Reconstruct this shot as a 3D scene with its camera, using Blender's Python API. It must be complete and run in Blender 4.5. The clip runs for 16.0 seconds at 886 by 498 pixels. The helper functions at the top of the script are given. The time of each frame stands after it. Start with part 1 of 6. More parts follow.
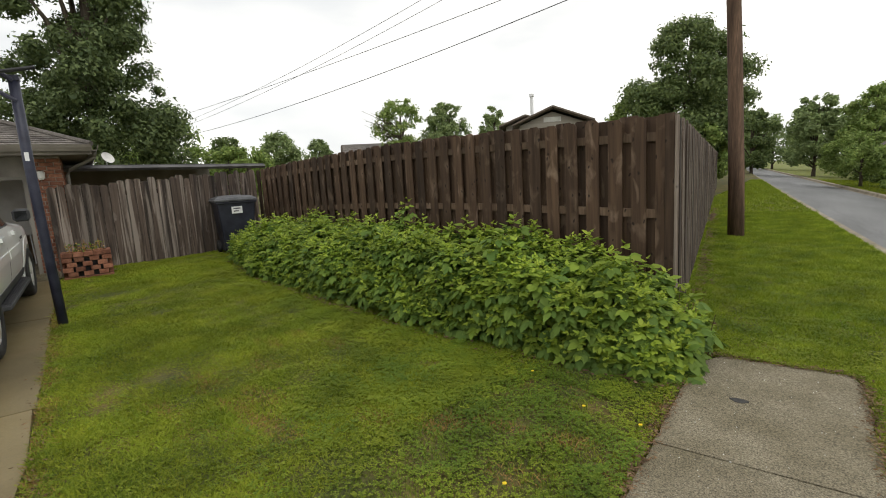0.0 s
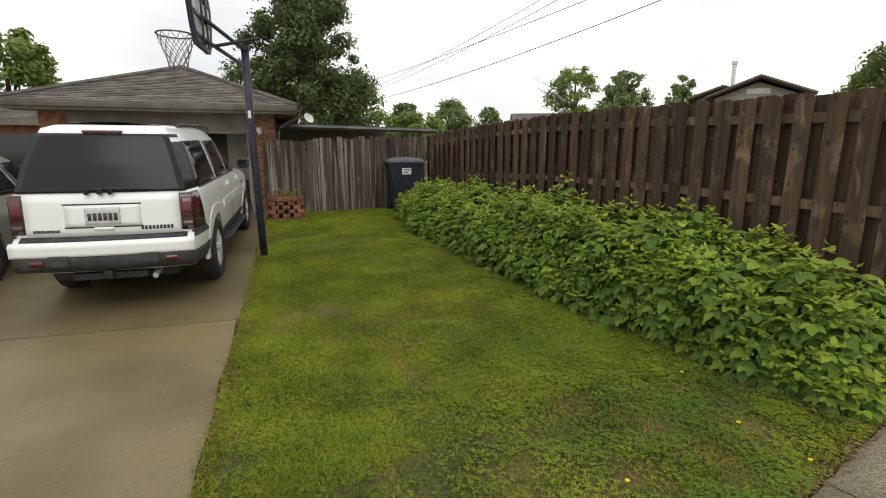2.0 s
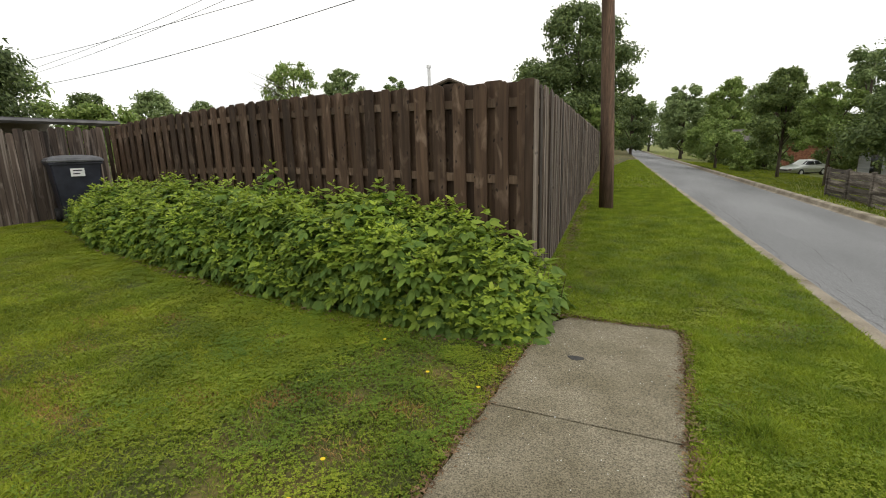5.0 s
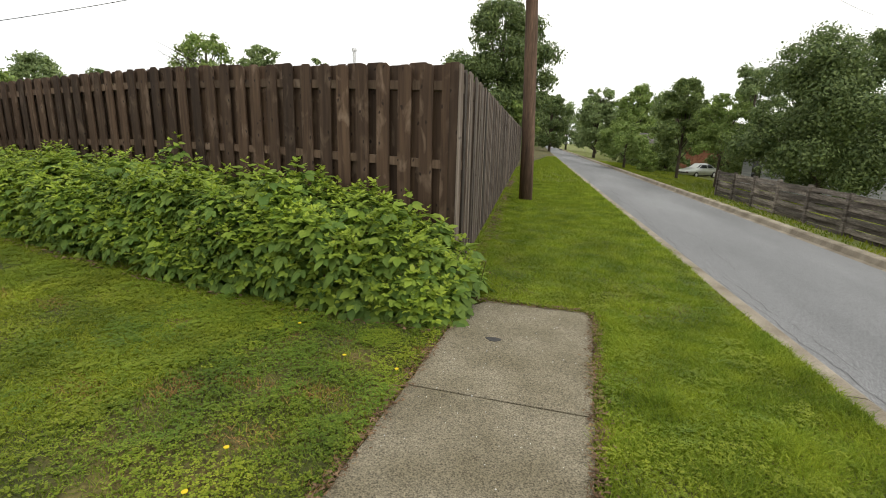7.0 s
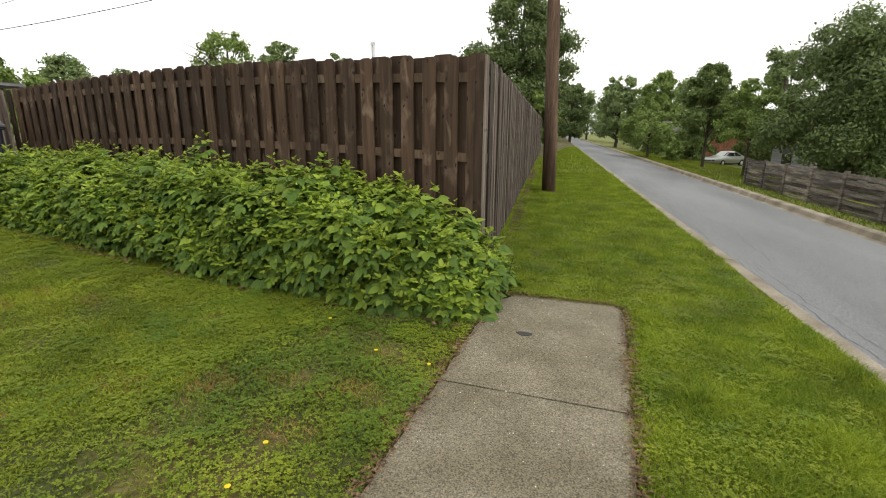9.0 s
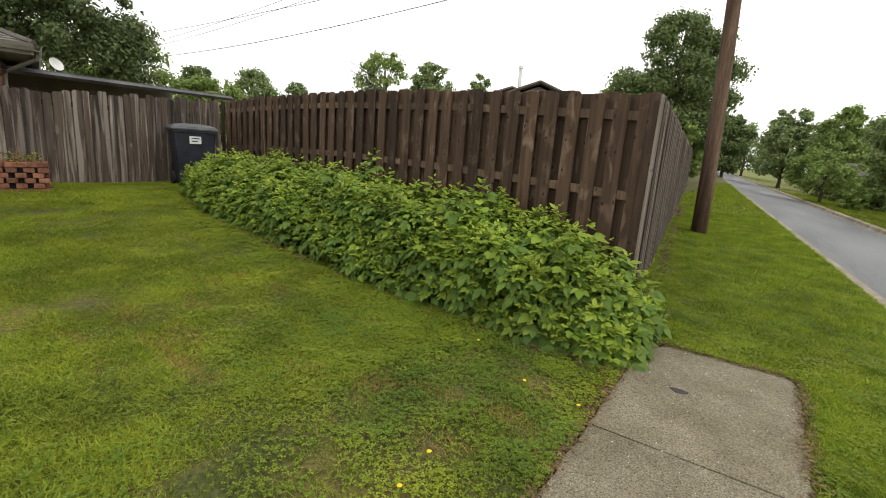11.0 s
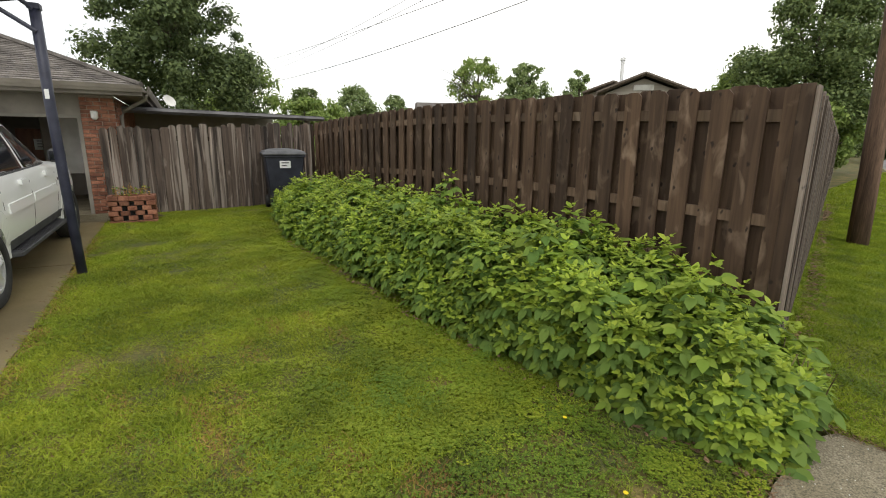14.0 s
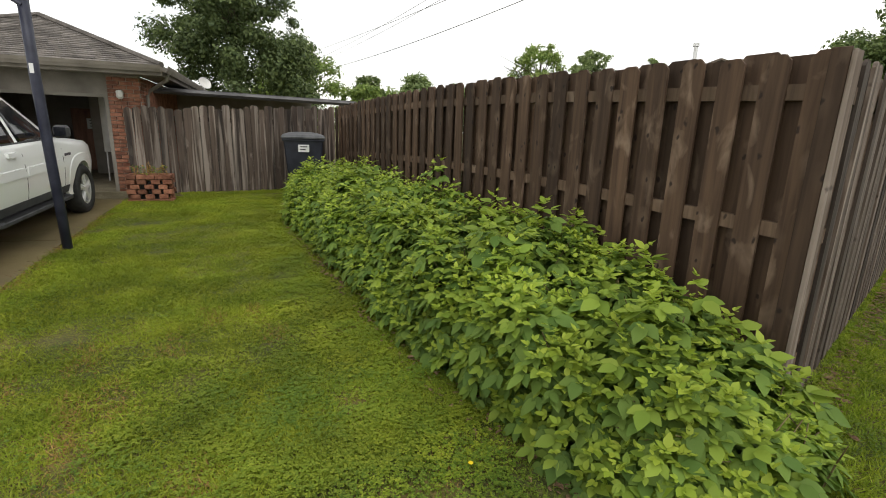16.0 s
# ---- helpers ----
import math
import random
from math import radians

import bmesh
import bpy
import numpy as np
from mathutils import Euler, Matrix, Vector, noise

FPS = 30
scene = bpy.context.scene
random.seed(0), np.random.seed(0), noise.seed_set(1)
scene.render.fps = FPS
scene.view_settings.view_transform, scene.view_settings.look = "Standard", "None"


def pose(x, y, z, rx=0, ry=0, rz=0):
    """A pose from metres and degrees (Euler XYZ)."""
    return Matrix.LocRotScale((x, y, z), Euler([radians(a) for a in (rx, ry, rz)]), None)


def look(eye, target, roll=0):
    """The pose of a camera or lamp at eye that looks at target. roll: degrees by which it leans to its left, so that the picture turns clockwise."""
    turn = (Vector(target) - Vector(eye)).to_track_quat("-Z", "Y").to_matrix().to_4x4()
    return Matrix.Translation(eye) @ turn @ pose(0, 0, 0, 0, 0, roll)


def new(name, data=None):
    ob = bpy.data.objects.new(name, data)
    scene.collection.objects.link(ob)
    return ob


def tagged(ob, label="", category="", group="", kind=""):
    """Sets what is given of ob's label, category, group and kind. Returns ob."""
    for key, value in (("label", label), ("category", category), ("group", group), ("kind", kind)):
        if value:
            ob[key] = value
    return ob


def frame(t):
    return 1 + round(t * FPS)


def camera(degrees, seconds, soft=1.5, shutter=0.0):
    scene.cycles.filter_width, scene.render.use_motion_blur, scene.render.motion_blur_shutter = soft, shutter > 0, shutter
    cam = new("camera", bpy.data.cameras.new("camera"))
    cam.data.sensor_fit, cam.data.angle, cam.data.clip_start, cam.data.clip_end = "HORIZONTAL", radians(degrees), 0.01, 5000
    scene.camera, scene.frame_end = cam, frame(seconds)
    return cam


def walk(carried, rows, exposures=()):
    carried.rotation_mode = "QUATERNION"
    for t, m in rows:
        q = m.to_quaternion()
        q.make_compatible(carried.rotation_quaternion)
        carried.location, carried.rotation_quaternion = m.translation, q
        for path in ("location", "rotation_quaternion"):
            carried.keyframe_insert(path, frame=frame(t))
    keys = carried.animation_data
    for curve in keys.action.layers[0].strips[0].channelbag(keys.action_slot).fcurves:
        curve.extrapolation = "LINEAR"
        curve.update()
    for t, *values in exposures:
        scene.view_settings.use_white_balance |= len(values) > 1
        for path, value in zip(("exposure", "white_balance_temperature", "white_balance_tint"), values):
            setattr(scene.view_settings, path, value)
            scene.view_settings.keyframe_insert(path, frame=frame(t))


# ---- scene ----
cam = camera(86.0, 16.0, 1.0)
PATH = [
    (0.0, 1.000, -5.154, 1.671, 81.45, 3.40, 36.67),
    (0.5, 0.982, -5.127, 1.629, 81.94, 2.77, 41.58),
    (1.0, 0.964, -5.157, 1.652, 80.25, 1.32, 47.15),
    (1.5, 0.997, -5.144, 1.693, 78.53, 0.81, 51.52),
    (2.0, 1.047, -5.103, 1.662, 78.58, 0.09, 56.27),
    (2.5, 1.058, -5.102, 1.658, 78.69, -0.85, 57.24),
    (3.0, 1.009, -5.108, 1.692, 78.70, -0.80, 53.00),
    (3.5, 0.996, -5.083, 1.713, 78.86, -0.38, 47.17),
    (4.0, 1.032, -5.019, 1.628, 78.31, -1.73, 41.54),
    (4.5, 1.109, -4.853, 1.574, 78.72, -1.54, 33.73),
    (5.0, 1.258, -4.758, 1.528, 77.92, 1.49, 25.42),
    (5.2, 1.314, -4.719, 1.509, 77.54, 2.12, 21.93),
    (7.3, 1.258, -4.711, 1.450, 76.73, -1.05, 16.03),
    (7.5, 1.271, -4.676, 1.454, 76.69, -0.15, 15.02),
    (8.0, 1.274, -4.665, 1.453, 76.44, 0.31, 15.09),
    (8.5, 1.262, -4.681, 1.465, 76.51, 0.79, 15.47),
    (9.0, 1.184, -4.708, 1.452, 75.90, -0.41, 18.83),
    (9.5, 1.114, -4.793, 1.477, 76.58, -1.05, 23.96),
    (10.0, 1.043, -4.858, 1.480, 76.88, -1.78, 28.41),
    (10.2, 1.004, -4.878, 1.495, 77.08, -2.07, 29.68),
    (12.3, 0.943, -4.940, 1.595, 78.37, -1.40, 42.95),
    (12.5, 0.951, -4.879, 1.595, 78.75, 0.42, 44.20),
    (13.0, 0.795, -4.734, 1.607, 78.20, -0.86, 45.35),
    (13.5, 0.636, -4.501, 1.713, 78.24, -2.79, 45.56),
    (14.0, 0.667, -4.224, 1.735, 77.31, -0.64, 45.73),
    (14.5, 0.785, -3.796, 1.745, 76.60, -4.07, 54.76),
    (15.0, 0.657, -3.463, 1.683, 77.56, -6.03, 58.57),
    (15.5, 0.718, -3.389, 1.691, 79.19, -3.22, 56.49),
    (16.0, 0.850, -3.177, 1.680, 76.06, -1.86, 53.73),
]
walk(cam, [(t, pose(x, y, z, rx, ry, rz)) for t, x, y, z, rx, ry, rz in PATH],
     [(0.0, -0.20), (2.5, -0.20), (5.0, -0.08), (8.0, 0.12), (10.0, 0.10), (13.5, 0.15), (15.3, 0.19), (16.0, 0.05)])

# ---------------------------------------------------------------- light
world = bpy.data.worlds.new("overcast_sky")
scene.world = world
world.use_nodes = True
wt = world.node_tree
wt.nodes.clear()
w_out = wt.nodes.new("ShaderNodeOutputWorld")
w_bg = wt.nodes.new("ShaderNodeBackground")
w_sky = wt.nodes.new("ShaderNodeTexSky")
w_sky.sky_type = "NISHITA"
w_sky.sun_disc = False
w_sky.sun_elevation = radians(49)
w_sky.sun_rotation = radians(105)
w_gain = wt.nodes.new("ShaderNodeVectorMath")
w_gain.operation = "SCALE"
w_gain.inputs["Scale"].default_value = 0.10
w_map = wt.nodes.new("ShaderNodeTexCoord")
w_st = wt.nodes.new("ShaderNodeMapping")
w_st.inputs["Scale"].default_value = (1.0, 1.0, 3.2)
w_noise = wt.nodes.new("ShaderNodeTexNoise")
w_noise.inputs["Scale"].default_value = 1.7
w_noise.inputs["Detail"].default_value = 5.0
w_ramp = wt.nodes.new("ShaderNodeValToRGB")
w_ramp.color_ramp.elements[0].position, w_ramp.color_ramp.elements[0].color = 0.30, (0.60, 0.63, 0.66, 1)
w_ramp.color_ramp.elements[1].position, w_ramp.color_ramp.elements[1].color = 0.61, (1.04, 1.02, 0.965, 1)
w_mix = wt.nodes.new("ShaderNodeMixRGB")
w_mix.inputs["Fac"].default_value = 0.93
wt.links.new(w_sky.outputs["Color"], w_gain.inputs[0])
wt.links.new(w_map.outputs["Generated"], w_st.inputs["Vector"])
wt.links.new(w_st.outputs["Vector"], w_noise.inputs["Vector"])
wt.links.new(w_noise.outputs["Fac"], w_ramp.inputs["Fac"])
wt.links.new(w_gain.outputs["Vector"], w_mix.inputs["Color1"])
wt.links.new(w_ramp.outputs["Color"], w_mix.inputs["Color2"])
wt.links.new(w_mix.outputs["Color"], w_bg.inputs["Color"])
w_bg.inputs["Strength"].default_value = 1.38
wt.links.new(w_bg.outputs["Background"], w_out.inputs["Surface"])

sun_data = bpy.data.lights.new("sun", "SUN")
sun_data.energy, sun_data.angle, sun_data.color = 1.0, radians(40), (1.0, 0.97, 0.92)
sun_ob = new("sun", sun_data)
sun_ob.matrix_world = look((11, -3, 13), (0, 0, 0))


# ---------------------------------------------------------------- materials
def material(name, rough=0.8, metal=0.0, spec=0.5):
    m = bpy.data.materials.new(name)
    m.use_nodes = True
    b = m.node_tree.nodes["Principled BSDF"]
    b.inputs["Roughness"].default_value = rough
    b.inputs["Metallic"].default_value = metal
    b.inputs["Specular IOR Level"].default_value = spec
    return m, m.node_tree, b


def noisy(name, c0, c1, scale=8.0, stretch=(1, 1, 1), rough=0.8, metal=0.0, spec=0.4, bump=0.0, bump_scale=60.0,
          fine=None, fine_scale=90.0, vary=0.0, lo=0.35, hi=0.65, island=False, rough2=None):
    """A surface of two colours mixed by noise in world metres, finer grain over it, and a change from piece to piece."""
    m, t, b = material(name, rough, metal, spec)
    n = t.nodes.new
    geo = n("ShaderNodeNewGeometry")
    mp = n("ShaderNodeMapping")
    mp.inputs["Scale"].default_value = stretch
    t.links.new(geo.outputs["Position"], mp.inputs["Vector"])
    big = n("ShaderNodeTexNoise")
    big.inputs["Scale"].default_value, big.inputs["Detail"].default_value = scale, 6
    t.links.new(mp.outputs["Vector"], big.inputs["Vector"])
    rp = n("ShaderNodeValToRGB")
    rp.color_ramp.elements[0].position, rp.color_ramp.elements[0].color = lo, (*c0, 1)
    rp.color_ramp.elements[1].position, rp.color_ramp.elements[1].color = hi, (*c1, 1)
    t.links.new(big.outputs["Fac"], rp.inputs["Fac"])
    col = rp.outputs["Color"]
    if fine:
        fn = n("ShaderNodeTexNoise")
        fn.inputs["Scale"].default_value, fn.inputs["Detail"].default_value = fine_scale, 3
        t.links.new(mp.outputs["Vector"], fn.inputs["Vector"])
        fr = n("ShaderNodeMapRange")
        fr.inputs["From Min"].default_value, fr.inputs["From Max"].default_value = 0.3, 0.7
        fr.inputs["To Min"].default_value, fr.inputs["To Max"].default_value = 1 - fine, 1 + fine
        t.links.new(fn.outputs["Fac"], fr.inputs["Value"])
        mu = n("ShaderNodeVectorMath")
        mu.operation = "SCALE"
        t.links.new(col, mu.inputs[0])
        t.links.new(fr.outputs["Result"], mu.inputs["Scale"])
        col = mu.outputs["Vector"]
    if vary:
        vr = n("ShaderNodeMapRange")
        vr.inputs["To Min"].default_value, vr.inputs["To Max"].default_value = 1 - vary, 1 + vary
        src = geo.outputs["Random Per Island"] if island else n("ShaderNodeObjectInfo").outputs["Random"]
        t.links.new(src, vr.inputs["Value"])
        mv = n("ShaderNodeVectorMath")
        mv.operation = "SCALE"
        t.links.new(col, mv.inputs[0])
        t.links.new(vr.outputs["Result"], mv.inputs["Scale"])
        col = mv.outputs["Vector"]
    t.links.new(col, b.inputs["Base Color"])
    if rough2 is not None:
        rr = n("ShaderNodeMapRange")
        rr.inputs["From Min"].default_value, rr.inputs["From Max"].default_value = lo, hi
        rr.inputs["To Min"].default_value, rr.inputs["To Max"].default_value = rough, rough2
        t.links.new(big.outputs["Fac"], rr.inputs["Value"])
        t.links.new(rr.outputs["Result"], b.inputs["Roughness"])
    if bump:
        bn = n("ShaderNodeTexNoise")
        bn.inputs["Scale"].default_value, bn.inputs["Detail"].default_value = bump_scale, 5
        t.links.new(mp.outputs["Vector"], bn.inputs["Vector"])
        bp = n("ShaderNodeBump")
        bp.inputs["Strength"].default_value, bp.inputs["Distance"].default_value = bump, 0.01
        t.links.new(bn.outputs["Fac"], bp.inputs["Height"])
        t.links.new(bp.outputs["Normal"], b.inputs["Normal"])
    return m


def leafy(name, c0, c1, rough=0.55, through_light=0.25, spec=0.35, alt=None, alt_scale=0.8):
    """Leaves: colour changes from leaf to leaf, in patches to a second pair of colours, and some light passes through."""
    m, t, b = material(name, rough, 0, spec)
    n = t.nodes.new
    geo = n("ShaderNodeNewGeometry")
    rp = n("ShaderNodeValToRGB")
    rp.color_ramp.elements[0].color, rp.color_ramp.elements[1].color = (*c0, 1), (*c1, 1)
    t.links.new(geo.outputs["Random Per Island"], rp.inputs["Fac"])
    pn = n("ShaderNodeTexNoise")
    pn.inputs["Scale"].default_value = 1.6
    t.links.new(geo.outputs["Position"], pn.inputs["Vector"])
    pr = n("ShaderNodeMapRange")
    pr.inputs["From Min"].default_value, pr.inputs["From Max"].default_value = 0.3, 0.7
    pr.inputs["To Min"].default_value, pr.inputs["To Max"].default_value = 0.78, 1.22
    t.links.new(pn.outputs["Fac"], pr.inputs["Value"])
    mu = n("ShaderNodeVectorMath")
    mu.operation = "SCALE"
    leaf_col = rp.outputs["Color"]
    if alt:
        ra = n("ShaderNodeValToRGB")
        ra.color_ramp.elements[0].color, ra.color_ramp.elements[1].color = (*alt[0], 1), (*alt[1], 1)
        t.links.new(geo.outputs["Random Per Island"], ra.inputs["Fac"])
        an = n("ShaderNodeTexNoise")
        an.inputs["Scale"].default_value, an.inputs["Detail"].default_value = alt_scale, 4
        t.links.new(geo.outputs["Position"], an.inputs["Vector"])
        am = n("ShaderNodeMapRange")
        am.inputs["From Min"].default_value, am.inputs["From Max"].default_value = 0.42, 0.60
        t.links.new(an.outputs["Fac"], am.inputs["Value"])
        ax = n("ShaderNodeMixRGB")
        t.links.new(am.outputs["Result"], ax.inputs["Fac"])
        t.links.new(leaf_col, ax.inputs["Color1"])
        t.links.new(ra.outputs["Color"], ax.inputs["Color2"])
        leaf_col = ax.outputs["Color"]
    t.links.new(leaf_col, mu.inputs[0])
    t.links.new(pr.outputs["Result"], mu.inputs["Scale"])
    t.links.new(mu.outputs["Vector"], b.inputs["Base Color"])
    tr = n("ShaderNodeBsdfTranslucent")
    t.links.new(mu.outputs["Vector"], tr.inputs["Color"])
    mx = n("ShaderNodeMixShader")
    mx.inputs["Fac"].default_value = through_light
    t.links.new(b.outputs["BSDF"], mx.inputs[1])
    t.links.new(tr.outputs["BSDF"], mx.inputs[2])
    t.links.new(mx.outputs["Shader"], t.nodes["Material Output"].inputs["Surface"])
    return m


def boards(name, c0, c1, worn, rough=0.8, vary=0.3, knots=0.75, streak=0.0, worn_from=0.62):
    """Sawn boards: long grain, dark knots, pale worn spots and streaks, different on each board."""
    m, t, b = material(name, rough, 0, 0.3)
    n = t.nodes.new
    tc, oi = n("ShaderNodeTexCoord"), n("ShaderNodeObjectInfo")
    sc = n("ShaderNodeMath")
    sc.operation = "MULTIPLY"
    sc.inputs[1].default_value = 37.0
    t.links.new(oi.outputs["Random"], sc.inputs[0])
    ad = n("ShaderNodeVectorMath")
    t.links.new(tc.outputs["Object"], ad.inputs[0])
    t.links.new(sc.outputs["Value"], ad.inputs[1])

    def grain(stretch, scale, detail, lo, hi, out0, out1):
        mp = n("ShaderNodeMapping")
        mp.inputs["Scale"].default_value = stretch
        t.links.new(ad.outputs["Vector"], mp.inputs["Vector"])
        nz = n("ShaderNodeTexNoise")
        nz.inputs["Scale"].default_value, nz.inputs["Detail"].default_value = scale, detail
        nz.inputs["Distortion"].default_value = 0.5
        t.links.new(mp.outputs["Vector"], nz.inputs["Vector"])
        mr = n("ShaderNodeMapRange")
        mr.inputs["From Min"].default_value, mr.inputs["From Max"].default_value = lo, hi
        mr.inputs["To Min"].default_value, mr.inputs["To Max"].default_value = out0, out1
        t.links.new(nz.outputs["Fac"], mr.inputs["Value"])
        return mr.outputs["Result"], nz.outputs["Fac"]

    def mixed(fac, a, bcol):
        mx = n("ShaderNodeMixRGB")
        t.links.new(fac, mx.inputs["Fac"])
        for s_, v in ((1, a), (2, bcol)):
            if isinstance(v, tuple):
                mx.inputs[s_].default_value = (*v, 1)
            else:
                t.links.new(v, mx.inputs[s_])
        return mx.outputs["Color"]

    g, g_raw = grain((1, 1, 0.06), 24, 6, 0.22, 0.80, 0, 1)
    col = mixed(g, c0, c1)
    s_, _ = grain((1, 1, 0.42), 6.5, 4, worn_from, worn_from + 0.14, 0, 0.6)
    col = mixed(s_, col, worn)
    if streak:
        k_, _ = grain((1, 1, 0.035), 12, 3, 0.52, 0.60, 0, streak)
        col = mixed(k_, col, worn)
        k_, _ = grain((1, 1, 0.05), 8, 3, 0.52, 0.62, 0, streak)
        col = mixed(k_, col, (0.012, 0.010, 0.009))
    sx, cx = n("ShaderNodeSeparateXYZ"), n("ShaderNodeCombineXYZ")
    t.links.new(ad.outputs["Vector"], sx.inputs["Vector"])
    zs = n("ShaderNodeMath")
    zs.operation = "MULTIPLY"
    zs.inputs[1].default_value = 0.6
    t.links.new(sx.outputs["Z"], zs.inputs[0])
    t.links.new(sx.outputs["X"], cx.inputs["X"])
    t.links.new(zs.outputs["Value"], cx.inputs["Y"])
    vo = n("ShaderNodeTexVoronoi")
    vo.voronoi_dimensions = "2D"
    vo.inputs["Scale"].default_value = 5.0
    wn = n("ShaderNodeTexNoise")
    wn.inputs["Scale"].default_value = 14.0
    t.links.new(ad.outputs["Vector"], wn.inputs["Vector"])
    wa = n("ShaderNodeVectorMath")
    wa.operation = "MULTIPLY_ADD"
    wa.inputs[1].default_value = (0.05, 0.05, 0.0)
    t.links.new(wn.outputs["Color"], wa.inputs[0])
    t.links.new(cx.outputs["Vector"], wa.inputs[2])
    t.links.new(wa.outputs["Vector"], vo.inputs["Vector"])
    hr = n("ShaderNodeMapRange")
    hr.inputs["From Min"].default_value, hr.inputs["From Max"].default_value = 0.30, 0.06
    hr.inputs["To Max"].default_value = 0.55 * knots
    t.links.new(vo.outputs["Distance"], hr.inputs["Value"])
    some = n("ShaderNodeMapRange")
    some.inputs["From Min"].default_value, some.inputs["From Max"].default_value = 0.45, 0.95
    t.links.new(vo.outputs["Color"], some.inputs["Value"])
    pale = n("ShaderNodeMath")
    pale.operation = "MULTIPLY"
    t.links.new(hr.outputs["Result"], pale.inputs[0])
    t.links.new(some.outputs["Result"], pale.inputs[1])
    col = mixed(pale.outputs["Value"], col, worn)
    kr = n("ShaderNodeMapRange")
    kr.inputs["From Min"].default_value, kr.inputs["From Max"].default_value = 0.075, 0.035
    kr.inputs["To Max"].default_value = knots
    t.links.new(vo.outputs["Distance"], kr.inputs["Value"])
    col = mixed(kr.outputs["Result"], col, (0.018, 0.011, 0.008))
    vr = n("ShaderNodeMapRange")
    vr.inputs["To Min"].default_value, vr.inputs["To Max"].default_value = 1 - vary, 1 + vary
    t.links.new(oi.outputs["Random"], vr.inputs["Value"])
    mv = n("ShaderNodeVectorMath")
    mv.operation = "SCALE"
    t.links.new(col, mv.inputs[0])
    t.links.new(vr.outputs["Result"], mv.inputs["Scale"])
    t.links.new(mv.outputs["Vector"], b.inputs["Base Color"])
    bp = n("ShaderNodeBump")
    bp.inputs["Strength"].default_value, bp.inputs["Distance"].default_value = 0.4, 0.004
    t.links.new(g_raw, bp.inputs["Height"])
    t.links.new(bp.outputs["Normal"], b.inputs["Normal"])
    return m


def plain(name, c, rough=0.5, metal=0.0, spec=0.5, coat=0.0):
    m, t, b = material(name, rough, metal, spec)
    b.inputs["Base Color"].default_value = (*c, 1)
    b.inputs["Coat Weight"].default_value = coat
    b.inputs["Coat Roughness"].default_value = 0.05
    return m


M_soil = noisy("lawn_soil", (0.066, 0.072, 0.018), (0.150, 0.108, 0.034), 1.6, rough=0.95, fine=0.5, fine_scale=40, bump=0.8, bump_scale=45, lo=0.42, hi=0.68)
M_turf = noisy("mown_turf", (0.125, 0.152, 0.026), (0.185, 0.178, 0.040), 1.6, rough=0.95, fine=0.5, fine_scale=40, bump=0.8, bump_scale=45, lo=0.42, hi=0.68)
M_grass = leafy("grass_blade", (0.088, 0.142, 0.014), (0.232, 0.288, 0.032), 0.65, 0.3, 0.2, alt=((0.155, 0.208, 0.014), (0.33, 0.355, 0.036)), alt_scale=0.8)
M_lawn = leafy("lawn_blade", (0.150, 0.212, 0.016), (0.310, 0.375, 0.036), 0.65, 0.3, 0.2, alt=((0.185, 0.240, 0.016), (0.37, 0.405, 0.040)), alt_scale=2.6)
M_verge = leafy("verge_blade", (0.125, 0.205, 0.014), (0.290, 0.375, 0.034), 0.65, 0.32, 0.2, alt=((0.165, 0.240, 0.014), (0.36, 0.42, 0.040)), alt_scale=3.2)
M_clover = leafy("clover_leaf", (0.080, 0.146, 0.018), (0.192, 0.268, 0.030), 0.6, 0.3, 0.2, alt=((0.155, 0.222, 0.014), (0.325, 0.36, 0.034)), alt_scale=1.0)
M_weed = leafy("ivy_leaf", (0.115, 0.180, 0.016), (0.235, 0.30, 0.03), 0.6, 0.3, 0.2, alt=((0.19, 0.255, 0.015), (0.36, 0.395, 0.036)), alt_scale=1.3)
M_straw = leafy("dry_grass", (0.24, 0.125, 0.036), (0.42, 0.27, 0.095), 0.8, 0.15)
M_leaf = leafy("shrub_leaf", (0.092, 0.166, 0.031), (0.180, 0.266, 0.048), 0.6, 0.3, 0.22)
M_mid = leafy("shrub_leaf_mid", (0.168, 0.255, 0.032), (0.275, 0.36, 0.052), 0.6, 0.3, 0.22)
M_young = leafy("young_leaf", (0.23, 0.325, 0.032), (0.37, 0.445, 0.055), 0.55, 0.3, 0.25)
M_tree = leafy("tree_leaf", (0.082, 0.125, 0.042), (0.20, 0.255, 0.08), 0.6, 0.28)
M_tree_dark = leafy("tree_leaf_dark", (0.066, 0.100, 0.038), (0.165, 0.214, 0.072), 0.6, 0.25)
M_tree_mid = leafy("tree_leaf_mid", (0.085, 0.128, 0.038), (0.215, 0.272, 0.078), 0.6, 0.3, 0.25)
M_tree_light = leafy("tree_leaf_light", (0.14, 0.22, 0.05), (0.32, 0.40, 0.105), 0.6, 0.3)
# distant trees: the haze is put into a paler leaf colour
M_tree_hazed = leafy("tree_leaf_hazed", (0.145, 0.205, 0.08), (0.31, 0.38, 0.15), 0.65, 0.28, 0.25)
M_cane = noisy("cane", (0.10, 0.07, 0.03), (0.16, 0.14, 0.05), 20)
M_bark = noisy("bark", (0.05, 0.038, 0.028), (0.12, 0.095, 0.07), 6, (3, 3, 0.6), 0.95, bump=0.8, bump_scale=18)
M_fence = boards("stained_fence_board", (0.033, 0.019, 0.0115), (0.106, 0.065, 0.039), (0.235, 0.168, 0.118), 0.75, 0.42, 0.9, 0.0, 0.57)
